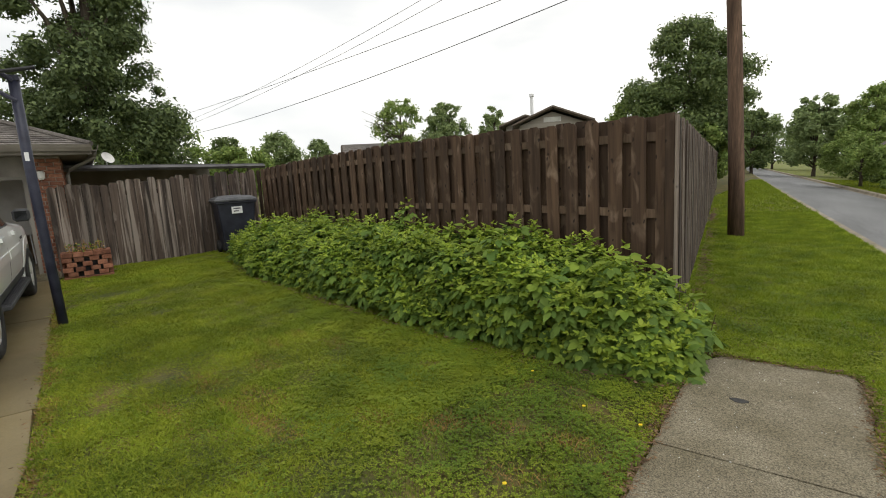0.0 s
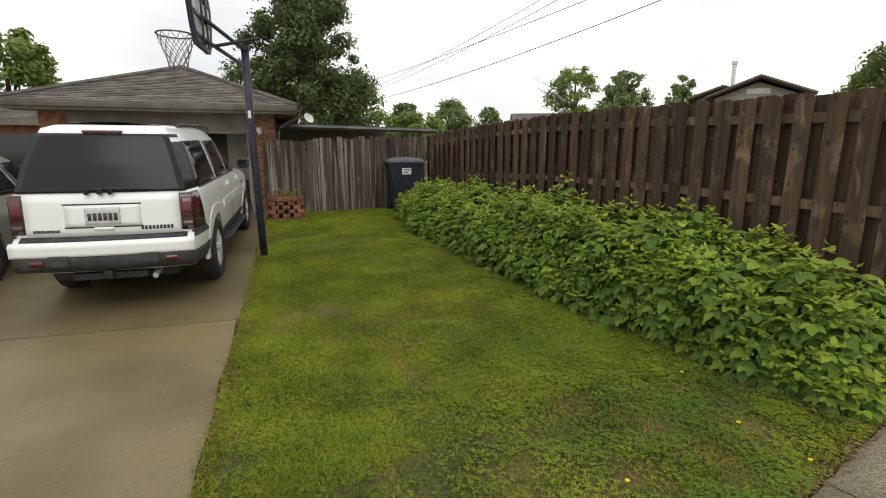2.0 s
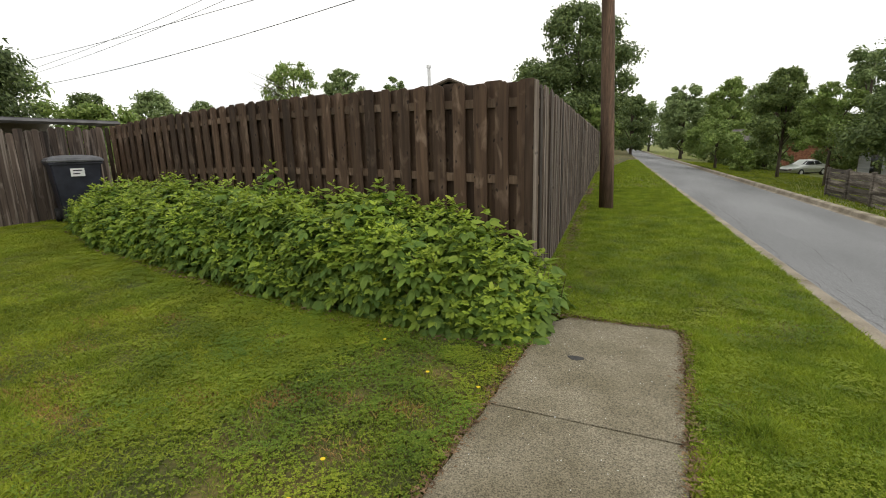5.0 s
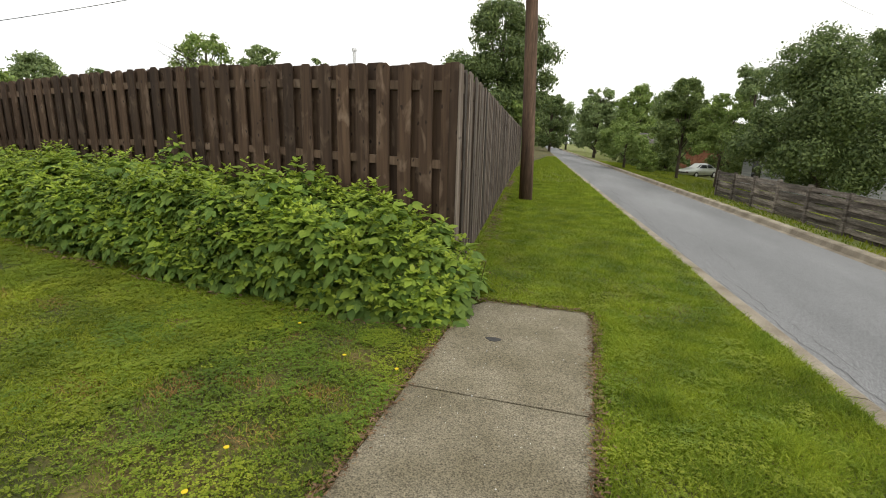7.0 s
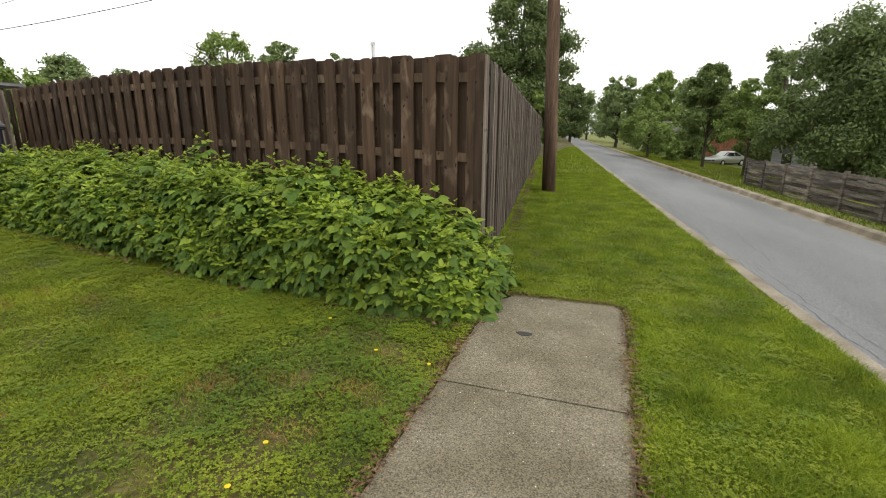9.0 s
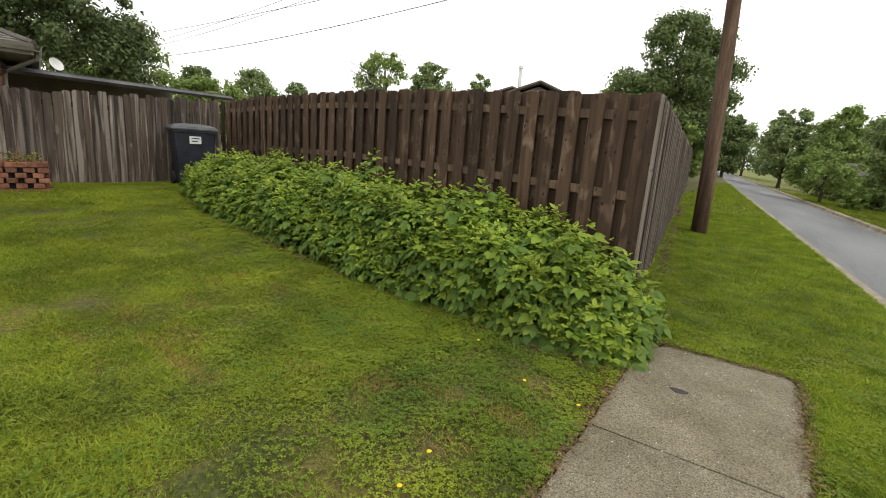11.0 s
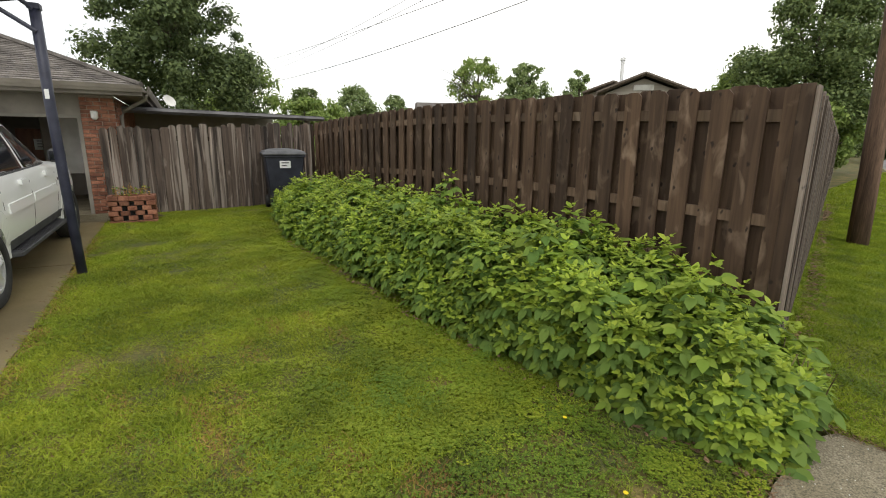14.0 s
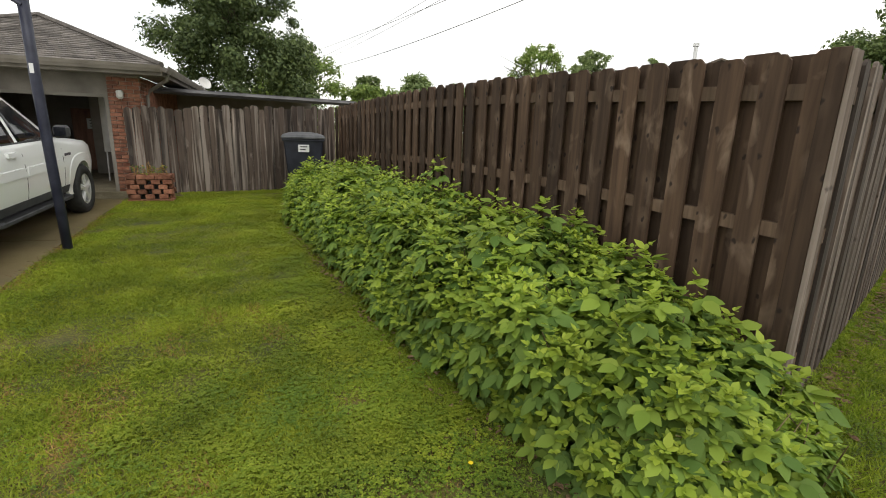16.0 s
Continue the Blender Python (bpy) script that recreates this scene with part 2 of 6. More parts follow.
M_rail = boards("paler_fence_rail", (0.055, 0.034, 0.021), (0.165, 0.112, 0.073), (0.26, 0.195, 0.14), 0.8, 0.3, 0.8, 0.0, 0.58)
M_fence_side = boards("greyed_fence_board", (0.052, 0.037, 0.028), (0.155, 0.120, 0.094), (0.29, 0.245, 0.205), 0.85, 0.5, 0.6, 0.45)
M_fence_old = boards("weathered_fence_board", (0.044, 0.032, 0.025), (0.122, 0.091, 0.071), (0.27, 0.228, 0.192), 0.9, 0.36, 0.2, 0.75, 0.60)
M_woven = noisy("grey_slat", (0.075, 0.062, 0.050), (0.225, 0.195, 0.162), 2.0, (0.8, 0.8, 8), 0.9, fine=0.45, fine_scale=12, vary=0.45)
M_pole = noisy("pole_wood", (0.060, 0.036, 0.023), (0.155, 0.096, 0.062), 1.6, (6, 6, 0.35), 0.9, fine=0.35, fine_scale=14, bump=0.5, bump_scale=14)
M_concrete = noisy("path_concrete", (0.170, 0.146, 0.094), (0.245, 0.214, 0.150), 2.6, rough=0.9, spec=0.25, fine=0.62, fine_scale=125, bump=0.8, bump_scale=130, vary=0.06)
M_drive = noisy("drive_concrete", (0.125, 0.096, 0.044), (0.215, 0.169, 0.085), 0.7, rough=0.6, fine=0.10, fine_scale=60, bump=0.12, bump_scale=110, vary=0.08, rough2=0.30)
M_kerb = noisy("kerb_concrete", (0.21, 0.175, 0.125), (0.36, 0.31, 0.235), 2.5, rough=0.9, fine=0.25, fine_scale=60, bump=0.4, bump_scale=70, vary=0.1)
M_road = noisy("asphalt", (0.160, 0.161, 0.160), (0.228, 0.229, 0.228), 0.6, (1, 0.25, 1), 0.75, fine=0.4, fine_scale=130, bump=0.5, bump_scale=140)
M_crack = noisy("crack_filler", (0.03, 0.03, 0.03), (0.07, 0.065, 0.06), 20)
M_brick = noisy("red_brick", (0.17, 0.065, 0.038), (0.33, 0.15, 0.09), 7, rough=0.9, fine=0.3, fine_scale=70, bump=0.5, bump_scale=80, vary=0.38)
M_mortar = noisy("mortar", (0.26, 0.21, 0.17), (0.36, 0.31, 0.26), 20, rough=0.95, fine=0.2)
M_shingle = noisy("asphalt_shingle", (0.100, 0.088, 0.078), (0.185, 0.165, 0.148), 3.2, rough=0.95, fine=0.35, fine_scale=45, bump=0.5, bump_scale=80, vary=0.35, island=True)
M_fascia = noisy("painted_fascia", (0.15, 0.13, 0.105), (0.22, 0.195, 0.16), 3, rough=0.6, fine=0.1)
M_soffit = noisy("soffit", (0.17, 0.155, 0.13), (0.24, 0.22, 0.185), 2, rough=0.8)
M_white_trim = noisy("white_trim", (0.55, 0.54, 0.50), (0.70, 0.69, 0.65), 3, rough=0.6)
M_metal_roof = noisy("galvanised_sheet", (0.075, 0.072, 0.072), (0.13, 0.125, 0.125), 2.5, rough=0.55, metal=0.2, fine=0.15)
M_dark_wall = noisy("garage_wall", (0.22, 0.20, 0.17), (0.32, 0.29, 0.25), 2, rough=0.9)
M_cabinet = noisy("brown_cabinet", (0.14, 0.065, 0.042), (0.24, 0.12, 0.075), 3, (4, 4, 0.6), 0.6, fine=0.3)
M_card = noisy("cardboard", (0.26, 0.18, 0.11), (0.34, 0.25, 0.16), 4, rough=0.9)
M_paper = noisy("white_paper", (0.62, 0.62, 0.60), (0.74, 0.74, 0.72), 6, rough=0.8)
M_plate = noisy("plate_enamel", (0.50, 0.52, 0.52), (0.64, 0.65, 0.65), 30, rough=0.45)
M_ink = plain("dark_ink", (0.06, 0.05, 0.06), 0.7)
M_paint = plain("white_car_paint", (0.88, 0.89, 0.87), 0.32, 0.0, 0.5, 0.8)
M_silver = plain("sage_car_paint", (0.34, 0.36, 0.31), 0.35, 0.35, 0.5, 0.8)
M_glass = plain("tinted_glass", (0.012, 0.013, 0.018), 0.08, 0.0, 0.6, 0.0)
M_glass_rear = plain("dark_tinted_glass", (0.014, 0.014, 0.020), 0.22, 0.0, 0.30, 0.0)
M_plastic = noisy("grey_plastic", (0.042, 0.042, 0.044), (0.070, 0.070, 0.073), 8, rough=0.7, spec=0.3, fine=0.15)
M_black = noisy("black_plastic", (0.012, 0.012, 0.013), (0.028, 0.028, 0.03), 10, rough=0.5)
M_tyre = noisy("tyre_rubber", (0.016, 0.016, 0.016), (0.035, 0.034, 0.032), 14, rough=0.85, bump=0.3)
M_alloy = plain("alloy", (0.72, 0.72, 0.71), 0.42, 0.55)
M_lamp_red = plain("red_lens", (0.10, 0.006, 0.011), 0.2, 0, 0.6, 0.5)
M_lamp_smoke = plain("smoked_lens", (0.035, 0.008, 0.012), 0.2, 0, 0.6, 0.6)
M_lamp_clear = plain("clear_lens", (0.07, 0.030, 0.034), 0.15, 0.2, 0.6, 0.5)
M_chrome = plain("chrome", (0.75, 0.75, 0.76), 0.12, 1.0)
M_navy = noisy("navy_pole_paint", (0.016, 0.018, 0.034), (0.034, 0.036, 0.058), 6, rough=0.45, fine=0.15)
M_rim = plain("rim_steel", (0.12, 0.085, 0.085), 0.55, 0.4)
M_net = noisy("net_cord", (0.10, 0.10, 0.11), (0.30, 0.29, 0.30), 30, rough=0.9)
M_board = noisy("backboard", (0.45, 0.47, 0.48), (0.60, 0.62, 0.62), 3, rough=0.35)
M_bin = noisy("bin_plastic", (0.012, 0.013, 0.022), (0.026, 0.028, 0.042), 5, rough=0.42, fine=0.15)
M_bin_lid = noisy("bin_lid_plastic", (0.060, 0.062, 0.066), (0.11, 0.112, 0.118), 5, rough=0.5, fine=0.15)
M_wire = plain("cable", (0.10, 0.10, 0.105), 0.6)
M_yellow = plain("dandelion_petal", (0.75, 0.55, 0.01), 0.6)
M_siding = noisy("house_siding", (0.30, 0.27, 0.23), (0.38, 0.35, 0.30), 1, (0.3, 0.3, 9), 0.8)
M_siding_grey = noisy("grey_siding", (0.26, 0.265, 0.27), (0.36, 0.365, 0.37), 1, (0.3, 0.3, 9), 0.8)
M_dead = noisy("dead_leaf_litter", (0.10, 0.058, 0.030), (0.24, 0.155, 0.085), 12, rough=0.95, fine=0.4)


# ---------------------------------------------------------------- building tools
def finish(bm, name, mat, smooth=False, bevel=0.0):
    if bevel:
        bmesh.ops.bevel(bm, geom=list(bm.edges), offset=bevel, segments=1, affect="EDGES", clamp_overlap=True)
    bmesh.ops.recalc_face_normals(bm, faces=bm.faces)
    me = bpy.data.meshes.new(name)
    bm.to_mesh(me)
    bm.free()
    if smooth:
        me.polygons.foreach_set("use_smooth", [True] * len(me.polygons))
    if mat is not None:
        me.materials.append(mat)
    return me


def part(name, bm, mat, parent=None, label="", smooth=False, bevel=0.0):
    ob = new(name, finish(bm, name, mat, smooth, bevel))
    if parent is not None:
        ob.parent = parent
    if label:
        tagged(ob, label)
    return ob


def thing(name, label, category, m=None, group="", kind=""):
    ob = new(name)
    ob.empty_display_size = 0.2
    if m is not None:
        ob.matrix_basis = m
    return tagged(ob, label, category, group, kind)


def box(bm, x0, x1, y0, y1, z0, z1, m=None):
    vs = [bm.verts.new((x, y, z)) for z in (z0, z1) for x, y in ((x0, y0), (x1, y0), (x1, y1), (x0, y1))]
    for f in ((0, 3, 2, 1), (4, 5, 6, 7), (0, 1, 5, 4), (1, 2, 6, 5), (2, 3, 7, 6), (3, 0, 4, 7)):
        bm.faces.new([vs[i] for i in f])
    if m is not None:
        bmesh.ops.transform(bm, matrix=m, verts=vs)
    return vs


def boxed(*a, m=None):
    bm = bmesh.new()
    box(bm, *a, m=m)
    return bm


def tube(bm, pts, radii, n=10, caps=True):
    """A round bar through points with a radius at each."""
    rings = []
    pts = [Vector(p) for p in pts]
    for i, p in enumerate(pts):
        way = (pts[min(i + 1, len(pts) - 1)] - pts[max(i - 1, 0)]).normalized()
        side = way.cross(Vector((0, 0, 1)))
        if side.length < 0.05:
            side = way.cross(Vector((1, 0, 0)))
        side.normalize()
        up = side.cross(way)
        r = radii[i] if isinstance(radii, (list, tuple)) else radii
        rings.append([bm.verts.new(p + side * r * math.cos(6.2832 * k / n) + up * r * math.sin(6.2832 * k / n)) for k in range(n)])
    for a, b in zip(rings, rings[1:]):
        for k in range(n):
            bm.faces.new((a[k], a[(k + 1) % n], b[(k + 1) % n], b[k]))
    if caps:
        bm.faces.new(rings[0][::-1])
        bm.faces.new(rings[-1])


def tubed(pts, radii, n=10):
    bm = bmesh.new()
    tube(bm, pts, radii, n)
    return bm


def lathe(bm, profile, n=24, m=None, ring=False):
    """Turns (radius, height) pairs round z; a ring is left open in the middle."""
    rings = [[bm.verts.new((r * math.cos(6.2832 * k / n), r * math.sin(6.2832 * k / n), z)) for k in range(n)] for r, z in profile]
    for a, b in zip(rings, rings[1:]):
        for k in range(n):
            bm.faces.new((a[k], a[(k + 1) % n], b[(k + 1) % n], b[k]))
    if ring:
        for k in range(n):
            bm.faces.new((rings[-1][k], rings[-1][(k + 1) % n], rings[0][(k + 1) % n], rings[0][k]))
    else:
        bm.faces.new(rings[0][::-1])
        bm.faces.new(rings[-1])
    if m is not None:
        bmesh.ops.transform(bm, matrix=m, verts=[v for r in rings for v in r])


def prism(bm, outline, z0, z1):
    """An upright slab on an outline of (x, y)."""
    lo = [bm.verts.new((x, y, z0)) for x, y in outline]
    hi = [bm.verts.new((x, y, z1)) for x, y in outline]
    bm.faces.new(lo[::-1])
    bm.faces.new(hi)
    for i in range(len(outline)):
        j = (i + 1) % len(outline)
        bm.faces.new((lo[i], lo[j], hi[j], hi[i]))


def raw(name, verts, faces, mats, index=None, parent=None, smooth=False):
    """One mesh from arrays of corners; all faces have the same number of corners."""
    me = bpy.data.meshes.new(name)
    verts, faces = np.asarray(verts, np.float32), np.asarray(faces, np.int32)
    k = faces.shape[1]
    me.vertices.add(len(verts))
    me.vertices.foreach_set("co", verts.ravel())
    me.loops.add(faces.size)
    me.loops.foreach_set("vertex_index", faces.ravel())
    me.polygons.add(len(faces))
    me.polygons.foreach_set("loop_start", np.arange(0, faces.size, k, dtype=np.int32))
    for mt in mats:
        me.materials.append(mt)
    if index is not None:
        me.polygons.foreach_set("material_index", np.asarray(index, np.int32))
    if smooth:
        me.polygons.foreach_set("use_smooth", np.ones(len(faces), bool))
    me.update(calc_edges=True)
    ob = new(name, me)
    if parent is not None:
        ob.parent = parent
    return ob


# ---------------------------------------------------------------- ground
WALK_X0, WALK_X1, WALK_END = 0.35, 1.42, -0.66


def kerb_x(y):
    return 2.70 - 0.105 * y


def drive_y(x):
    """The lawn-side edge of the driveway."""
    return -4.49 + (-x - 3.1) * 0.29


RISE_X, RISE_Z = (-10.0, -9.0, -7.0, -5.5, -4.0, -2.0, 0.0), (0.36, 0.32, 0.23, 0.155, 0.09, 0.03, 0.0)


def rise(x):
    """The fall of the plot from the house to the street."""
    return np.interp(x, RISE_X, RISE_Z)


def ground_z(x, y):
    """The lawn's height: it rises to the house, and falls past the far kerb."""
    z = float(rise(x))
    k = x - kerb_x(y)
    if k > 0:
        z -= 0.03 + min(k, 3.9) / 3.9 * 0.30
    return z


gv, gf = [], []
gxs = np.concatenate([np.linspace(-400, -40, 8), np.linspace(-30, -11, 8), np.arange(-10, 2.61, 0.1)])
gys = np.concatenate([np.linspace(-400, -20, 8), np.arange(-14, 3, 0.12), np.linspace(3.5, 40, 30), np.linspace(60, 500, 8)])
for j, y in enumerate(gys):
    for i, x in enumerate(gxs):
        near = abs(x) < 11 and -14 < y < 6
        xx = x
        if x > -40:
            xx = -40 + (x + 40) * (kerb_x(y) - 0.002 + 40) / (gxs[-1] + 40)
        edge = xx > kerb_x(y) - 0.25
        h = 0.012 * noise.noise((xx * 1.3, y * 1.3, 0)) if near and not edge else 0.0
        on_walk = WALK_X0 - 0.05 < xx < WALK_X1 + 0.05 and y < WALK_END + 0.05
        on_drive = y < drive_y(xx) + 0.05 and xx < 2.7 and xx > -12
        gv.append((xx, y, ground_z(xx, y) + h - (0.10 if on_walk or on_drive else 0.0)))
nx = len(gxs)
for j in range(len(gys) - 1):
    for i in range(nx - 1):
        gf.append((j * nx + i, j * nx + i + 1, (j + 1) * nx + i + 1, (j + 1) * nx + i))
lawn = raw("ground", gv, gf, [M_soil], smooth=True)
tagged(lawn, "lawn of mixed grass and clover with bare patches", "ground", kind="structure")
# ground past the road
fv, ff = [], []
fys = np.concatenate([np.linspace(-400, -20, 6), np.linspace(-15, 60, 30), np.linspace(80, 500, 6)])
fxs = (0.0, 0.6, 3.0, 9.0, 60.0, 400.0)
for y in fys:
    for x in fxs:
        fv.append((kerb_x(y) + 3.97 + x, y, -0.33 - 0.075 * min(x, 9)))
for j in range(len(fys) - 1):
    for i in range(len(fxs) - 1):
        q = j * len(fxs) + i
        ff.append((q, q + 1, q + len(fxs) + 1, q + len(fxs)))
tagged(raw("ground_far", fv, ff, [M_turf], smooth=True), "grass verge across the street", "ground", kind="structure")
# road with a slight fall to the far side
rv, rf = [], []
rys = np.concatenate([np.linspace(-300, -20, 6), np.linspace(-15, 60, 40), np.linspace(80, 500, 8)])
for y in rys:
    for k in range(9):
        s = k / 8
        rv.append((kerb_x(y) + 0.28 + s * 3.48, y, -0.16 - 0.29 * s + 0.05 * math.sin(math.pi * s)))
for j in range(len(rys) - 1):
    for i in range(8):
        q = j * 9 + i
        rf.append((q, q + 1, q + 10, q + 9))
road = tagged(raw("road", rv, rf, [M_road], smooth=True), "pale grey worn asphalt street with cracks", "road", kind="structure")


def kerb(name, near):
    """Cast kerb and gutter in sections with joints."""
    base = thing(name, "tan concrete kerb with gutter beside the street", "kerb", kind="structure")
    prof = [(0.0, 0.0), (0.13, 0.0), (0.17, -0.02), (0.20, -0.12), (0.30, -0.145), (0.30, -0.30), (0.0, -0.30)]
    y = -10.53
    while y < 130:
        step = 3.0 if y < 60 else 20.0
        bm = bmesh.new()
        rings = []
        for yy in (y + 0.008, y + step - 0.008):
            ring = []
            for px_, pz in prof:
                x = kerb_x(yy) + px_ if near else kerb_x(yy) + 4.02 - px_
                ring.append(bm.verts.new((x, yy, pz - (0.0 if near else 0.31))))
            rings.append(ring)
        k = len(prof)
        for i in range(k):
            bm.faces.new((rings[0][i], rings[0][(i + 1) % k], rings[1][(i + 1) % k], rings[1][i]))
        bm.faces.new(rings[0])
        bm.faces.new(rings[1][::-1])
        part("kerb_section", bm, M_kerb, base)
        y += step
    bm = bmesh.new()
    rings = []
    for yy in (-10.53, 130.0):
        rings.append([bm.verts.new((kerb_x(yy) + (a if near else 4.02 - a), yy, b - (0.0 if near else 0.31))) for a, b in ((0.008, -0.01), (0.13, -0.01), (0.19, -0.13), (0.29, -0.155), (0.29, -0.29), (0.008, -0.29))])
    for i in range(6):
        bm.faces.new((rings[0][i], rings[0][(i + 1) % 6], rings[1][(i + 1) % 6], rings[1][i]))
    part("joint_filler", bm, M_crack, base)
    return base


kerb("kerb_near", True)
kerb("kerb_far", False)

# cracks in the road
crack = thing("road_cracks", "dark irregular cracks in the worn street", "crack", kind="structure")
rng = random.Random(4)
for c in range(12):
    bm = bmesh.new()
    y, s = -2.2 + c * 1.5, 0.03 + 0.13 * rng.random()
    prev = None
    for k in range(26):
        yy = y + k * 0.13
        s += rng.uniform(-0.010, 0.0105)
        w = rng.uniform(0.0008, 0.0034)
        x = kerb_x(yy) + 0.28 + s * 3.48
        z = -0.16 - 0.29 * s + 0.05 * math.sin(math.pi * s) + 0.003
        cur = (bm.verts.new((x - w, yy, z)), bm.verts.new((x + w, yy, z)))
        if prev:
            bm.faces.new((prev[0], prev[1], cur[1], cur[0]))
        prev = cur
    part("crack", bm, M_crack, crack)

# sidewalk slabs
pavement = thing("pavement", "worn grey concrete sidewalk of cast slabs", "sidewalk", kind="structure")
slab_y = [WALK_END, -2.30, -3.82, -5.28, -6.8, -8.3, -9.8]
rng = random.Random(8)
for a, b in zip(slab_y, slab_y[1:]):
    bm = bmesh.new()
    n = 14
    left = [(WALK_X0 + rng.uniform(-0.007, 0.007), a - 0.008 + (b - a + 0.016) * k / n) for k in range(n + 1)]
    right = [(WALK_X1 + rng.uniform(-0.008, 0.008), b + 0.008 + (a - b - 0.016) * k / n) for k in range(n + 1)]
    if a == WALK_END:
        left = [(WALK_X0 + 0.16, a + 0.01), (WALK_X0 + 0.10, a - 0.10)] + left[2:]
        right = right[:-2] + [(WALK_X1 - 0.01, a - 0.14), (WALK_X1 - 0.05, a + 0.02)]
    prism(bm, left + right, -0.12, 0.012 + rng.uniform(-0.002, 0.002))
    part("slab", bm, M_concrete, pavement)
bm = bmesh.new()
prism(bm, [(0.72 + 0.055 * math.cos(k * 0.7) * (1 + 0.3 * math.sin(k * 2.1)), -1.48 + 0.035 * math.sin(k * 0.7)) for k in range(9)], 0.010, 0.017)
part("stain", bm, M_crack, pavement, "dark tar spot on the slab")

# driveway slabs, laid along its own direction
drive = thing("driveway", "brown-stained damp concrete driveway in large slabs", "driveway", kind="structure")
DRIVE_DIR = Vector((-0.9604, 0.2785, 0))
DRIVE_V = Vector((0.2785, 0.9604, 0))
d_origin = Vector((-3.1, -4.49, 0))
rng = random.Random(3)
us = [-6.5, -3.2, 0.62, 3.6, 6.35]
for a, b in zip(us, us[1:]):
    for v0, v1 in ((-2.75, -0.008), (-5.6, -2.766)):
        bm = bmesh.new()
        n = 12
        cols = []
        for k in range(n + 1):
            u = a + 0.008 + (b - a - 0.016) * k / n
            wob = rng.uniform(-0.02, 0.02) if v1 > -0.1 else 0.0
            col = []
            for v, dz in ((v0, -0.15), (v0, 0.004), ((v0 + v1) / 2, 0.004), (v1 + wob, 0.004), (v1 + wob, -0.15)):
                p = d_origin + DRIVE_DIR * u + DRIVE_V * v
                col.append(bm.verts.new((p.x, p.y, float(rise(p.x)) + dz)))
            cols.append(col)
        for c0, c1 in zip(cols, cols[1:]):
            for q in range(4):
                bm.faces.new((c0[q], c0[q + 1], c1[q + 1], c1[q]))
        bm.faces.new(cols[0])
        bm.faces.new(cols[-1][::-1])
        part("slab", bm, M_drive, drive)


# ---------------------------------------------------------------- fences
def dog_ear(w, h, th, ear=0.035):
    bm = bmesh.new()
    o = [(-w / 2, 0), (w / 2, 0), (w / 2, h - ear), (w / 2 - ear, h), (-w / 2 + ear, h), (-w / 2, h - ear)]
    a = [bm.verts.new((x, -th / 2, z)) for x, z in o]
    b = [bm.verts.new((x, th / 2, z)) for x, z in o]
    bm.faces.new(a)
    bm.faces.new(b[::-1])
    for i in range(6):
        j = (i + 1) % 6
        bm.faces.new((a[i], b[i], b[j], a[j]))
    return bm


def shadowbox_fence(name, label, x0, y0, ang, length, top0, top1, mat, seed, back_mat=None, base=ground_z, bow=0.0):
    """Boards by turns on the two sides of three rails, on posts. It runs along its own x from (x0, y0)."""
    f = thing(name, label, "fence", pose(x0, y0, 0, 0, 0, ang))
    rng = random.Random(seed)
    c, s = math.cos(radians(ang)), math.sin(radians(ang))

    def foot(l):
        return base(x0 + c * l, y0 + s * l) if base else 0.0

    def top(l):
        return top0 + (top1 - top0) * l / length + bow * math.sin(math.pi * min(max(l / length, 0), 1))

    pitch = 0.255
    k = 0
    l = 0.09
    while l < length - 0.05:
        for side in (0, 1):
            ll = l + side * pitch / 2 + rng.uniform(-0.008, 0.008)
            if ll > length - 0.04:
                continue
            z0 = foot(ll) + 0.05
            h = top(ll) - z0 + rng.uniform(-0.014, 0.016)
            ob = part("board", dog_ear((0.152 if side == 0 else 0.240) + rng.uniform(-0.004, 0.005), h, 0.019), mat if side == 0 or back_mat is None else back_mat, f)
            ob.matrix_basis = pose(ll, 0.0305 if side == 0 else -0.0305, z0, rng.uniform(-0.25, 0.25), rng.uniform(-0.28, 0.28), 0)
            k += 1
        l += pitch
    l = 0.0
    while l < length - 0.2:
        e = min(l + 2.44, length)
        for hz in (-0.25, -1.02, -1.80):
            bm = bmesh.new()
            vs = box(bm, l + 0.004, e - 0.004, -0.021, 0.021, 0, 0.088)
            for v in vs:
                v.co.z += max(top(v.co.x) + hz, foot(v.co.x) + 0.12)
            part("rail", bm, M_rail, f)
        l = e
    l = 0.06
    while l < length:
        z0 = foot(l) - 0.1
        part("post", boxed(l - 0.044, l + 0.044, -0.130, -0.043, z0, top(l) - 0.03), mat, f)
        l += 2.44
    return f


shadowbox_fence("privacy_fence", "dark brown stained shadowbox privacy fence behind the leafy shrubs", 0.0, 0.0, 171.75, 9.40, 2.15, 2.10, M_fence, 11, bow=0.12)
shadowbox_fence("privacy_fence", "brown and grey weathered shadowbox fence along the street", -3.13, 28.0, -83.62, 28.17, 2.20, 2.14, M_fence_side, 12, M_fence)
corner = thing("fence_corner_post", "dark stained wide corner board closing the fence", "fence post", pose(0, 0, 0))
part("corner_board", boxed(-0.075, 0.012, -0.072, -0.050, 0.03, 2.155), M_fence, corner, bevel=0.003)
part("corner_batten", boxed(0.014, 0.036, -0.075, 0.030, 0.03, 2.14), M_fence_side, corner, bevel=0.003)

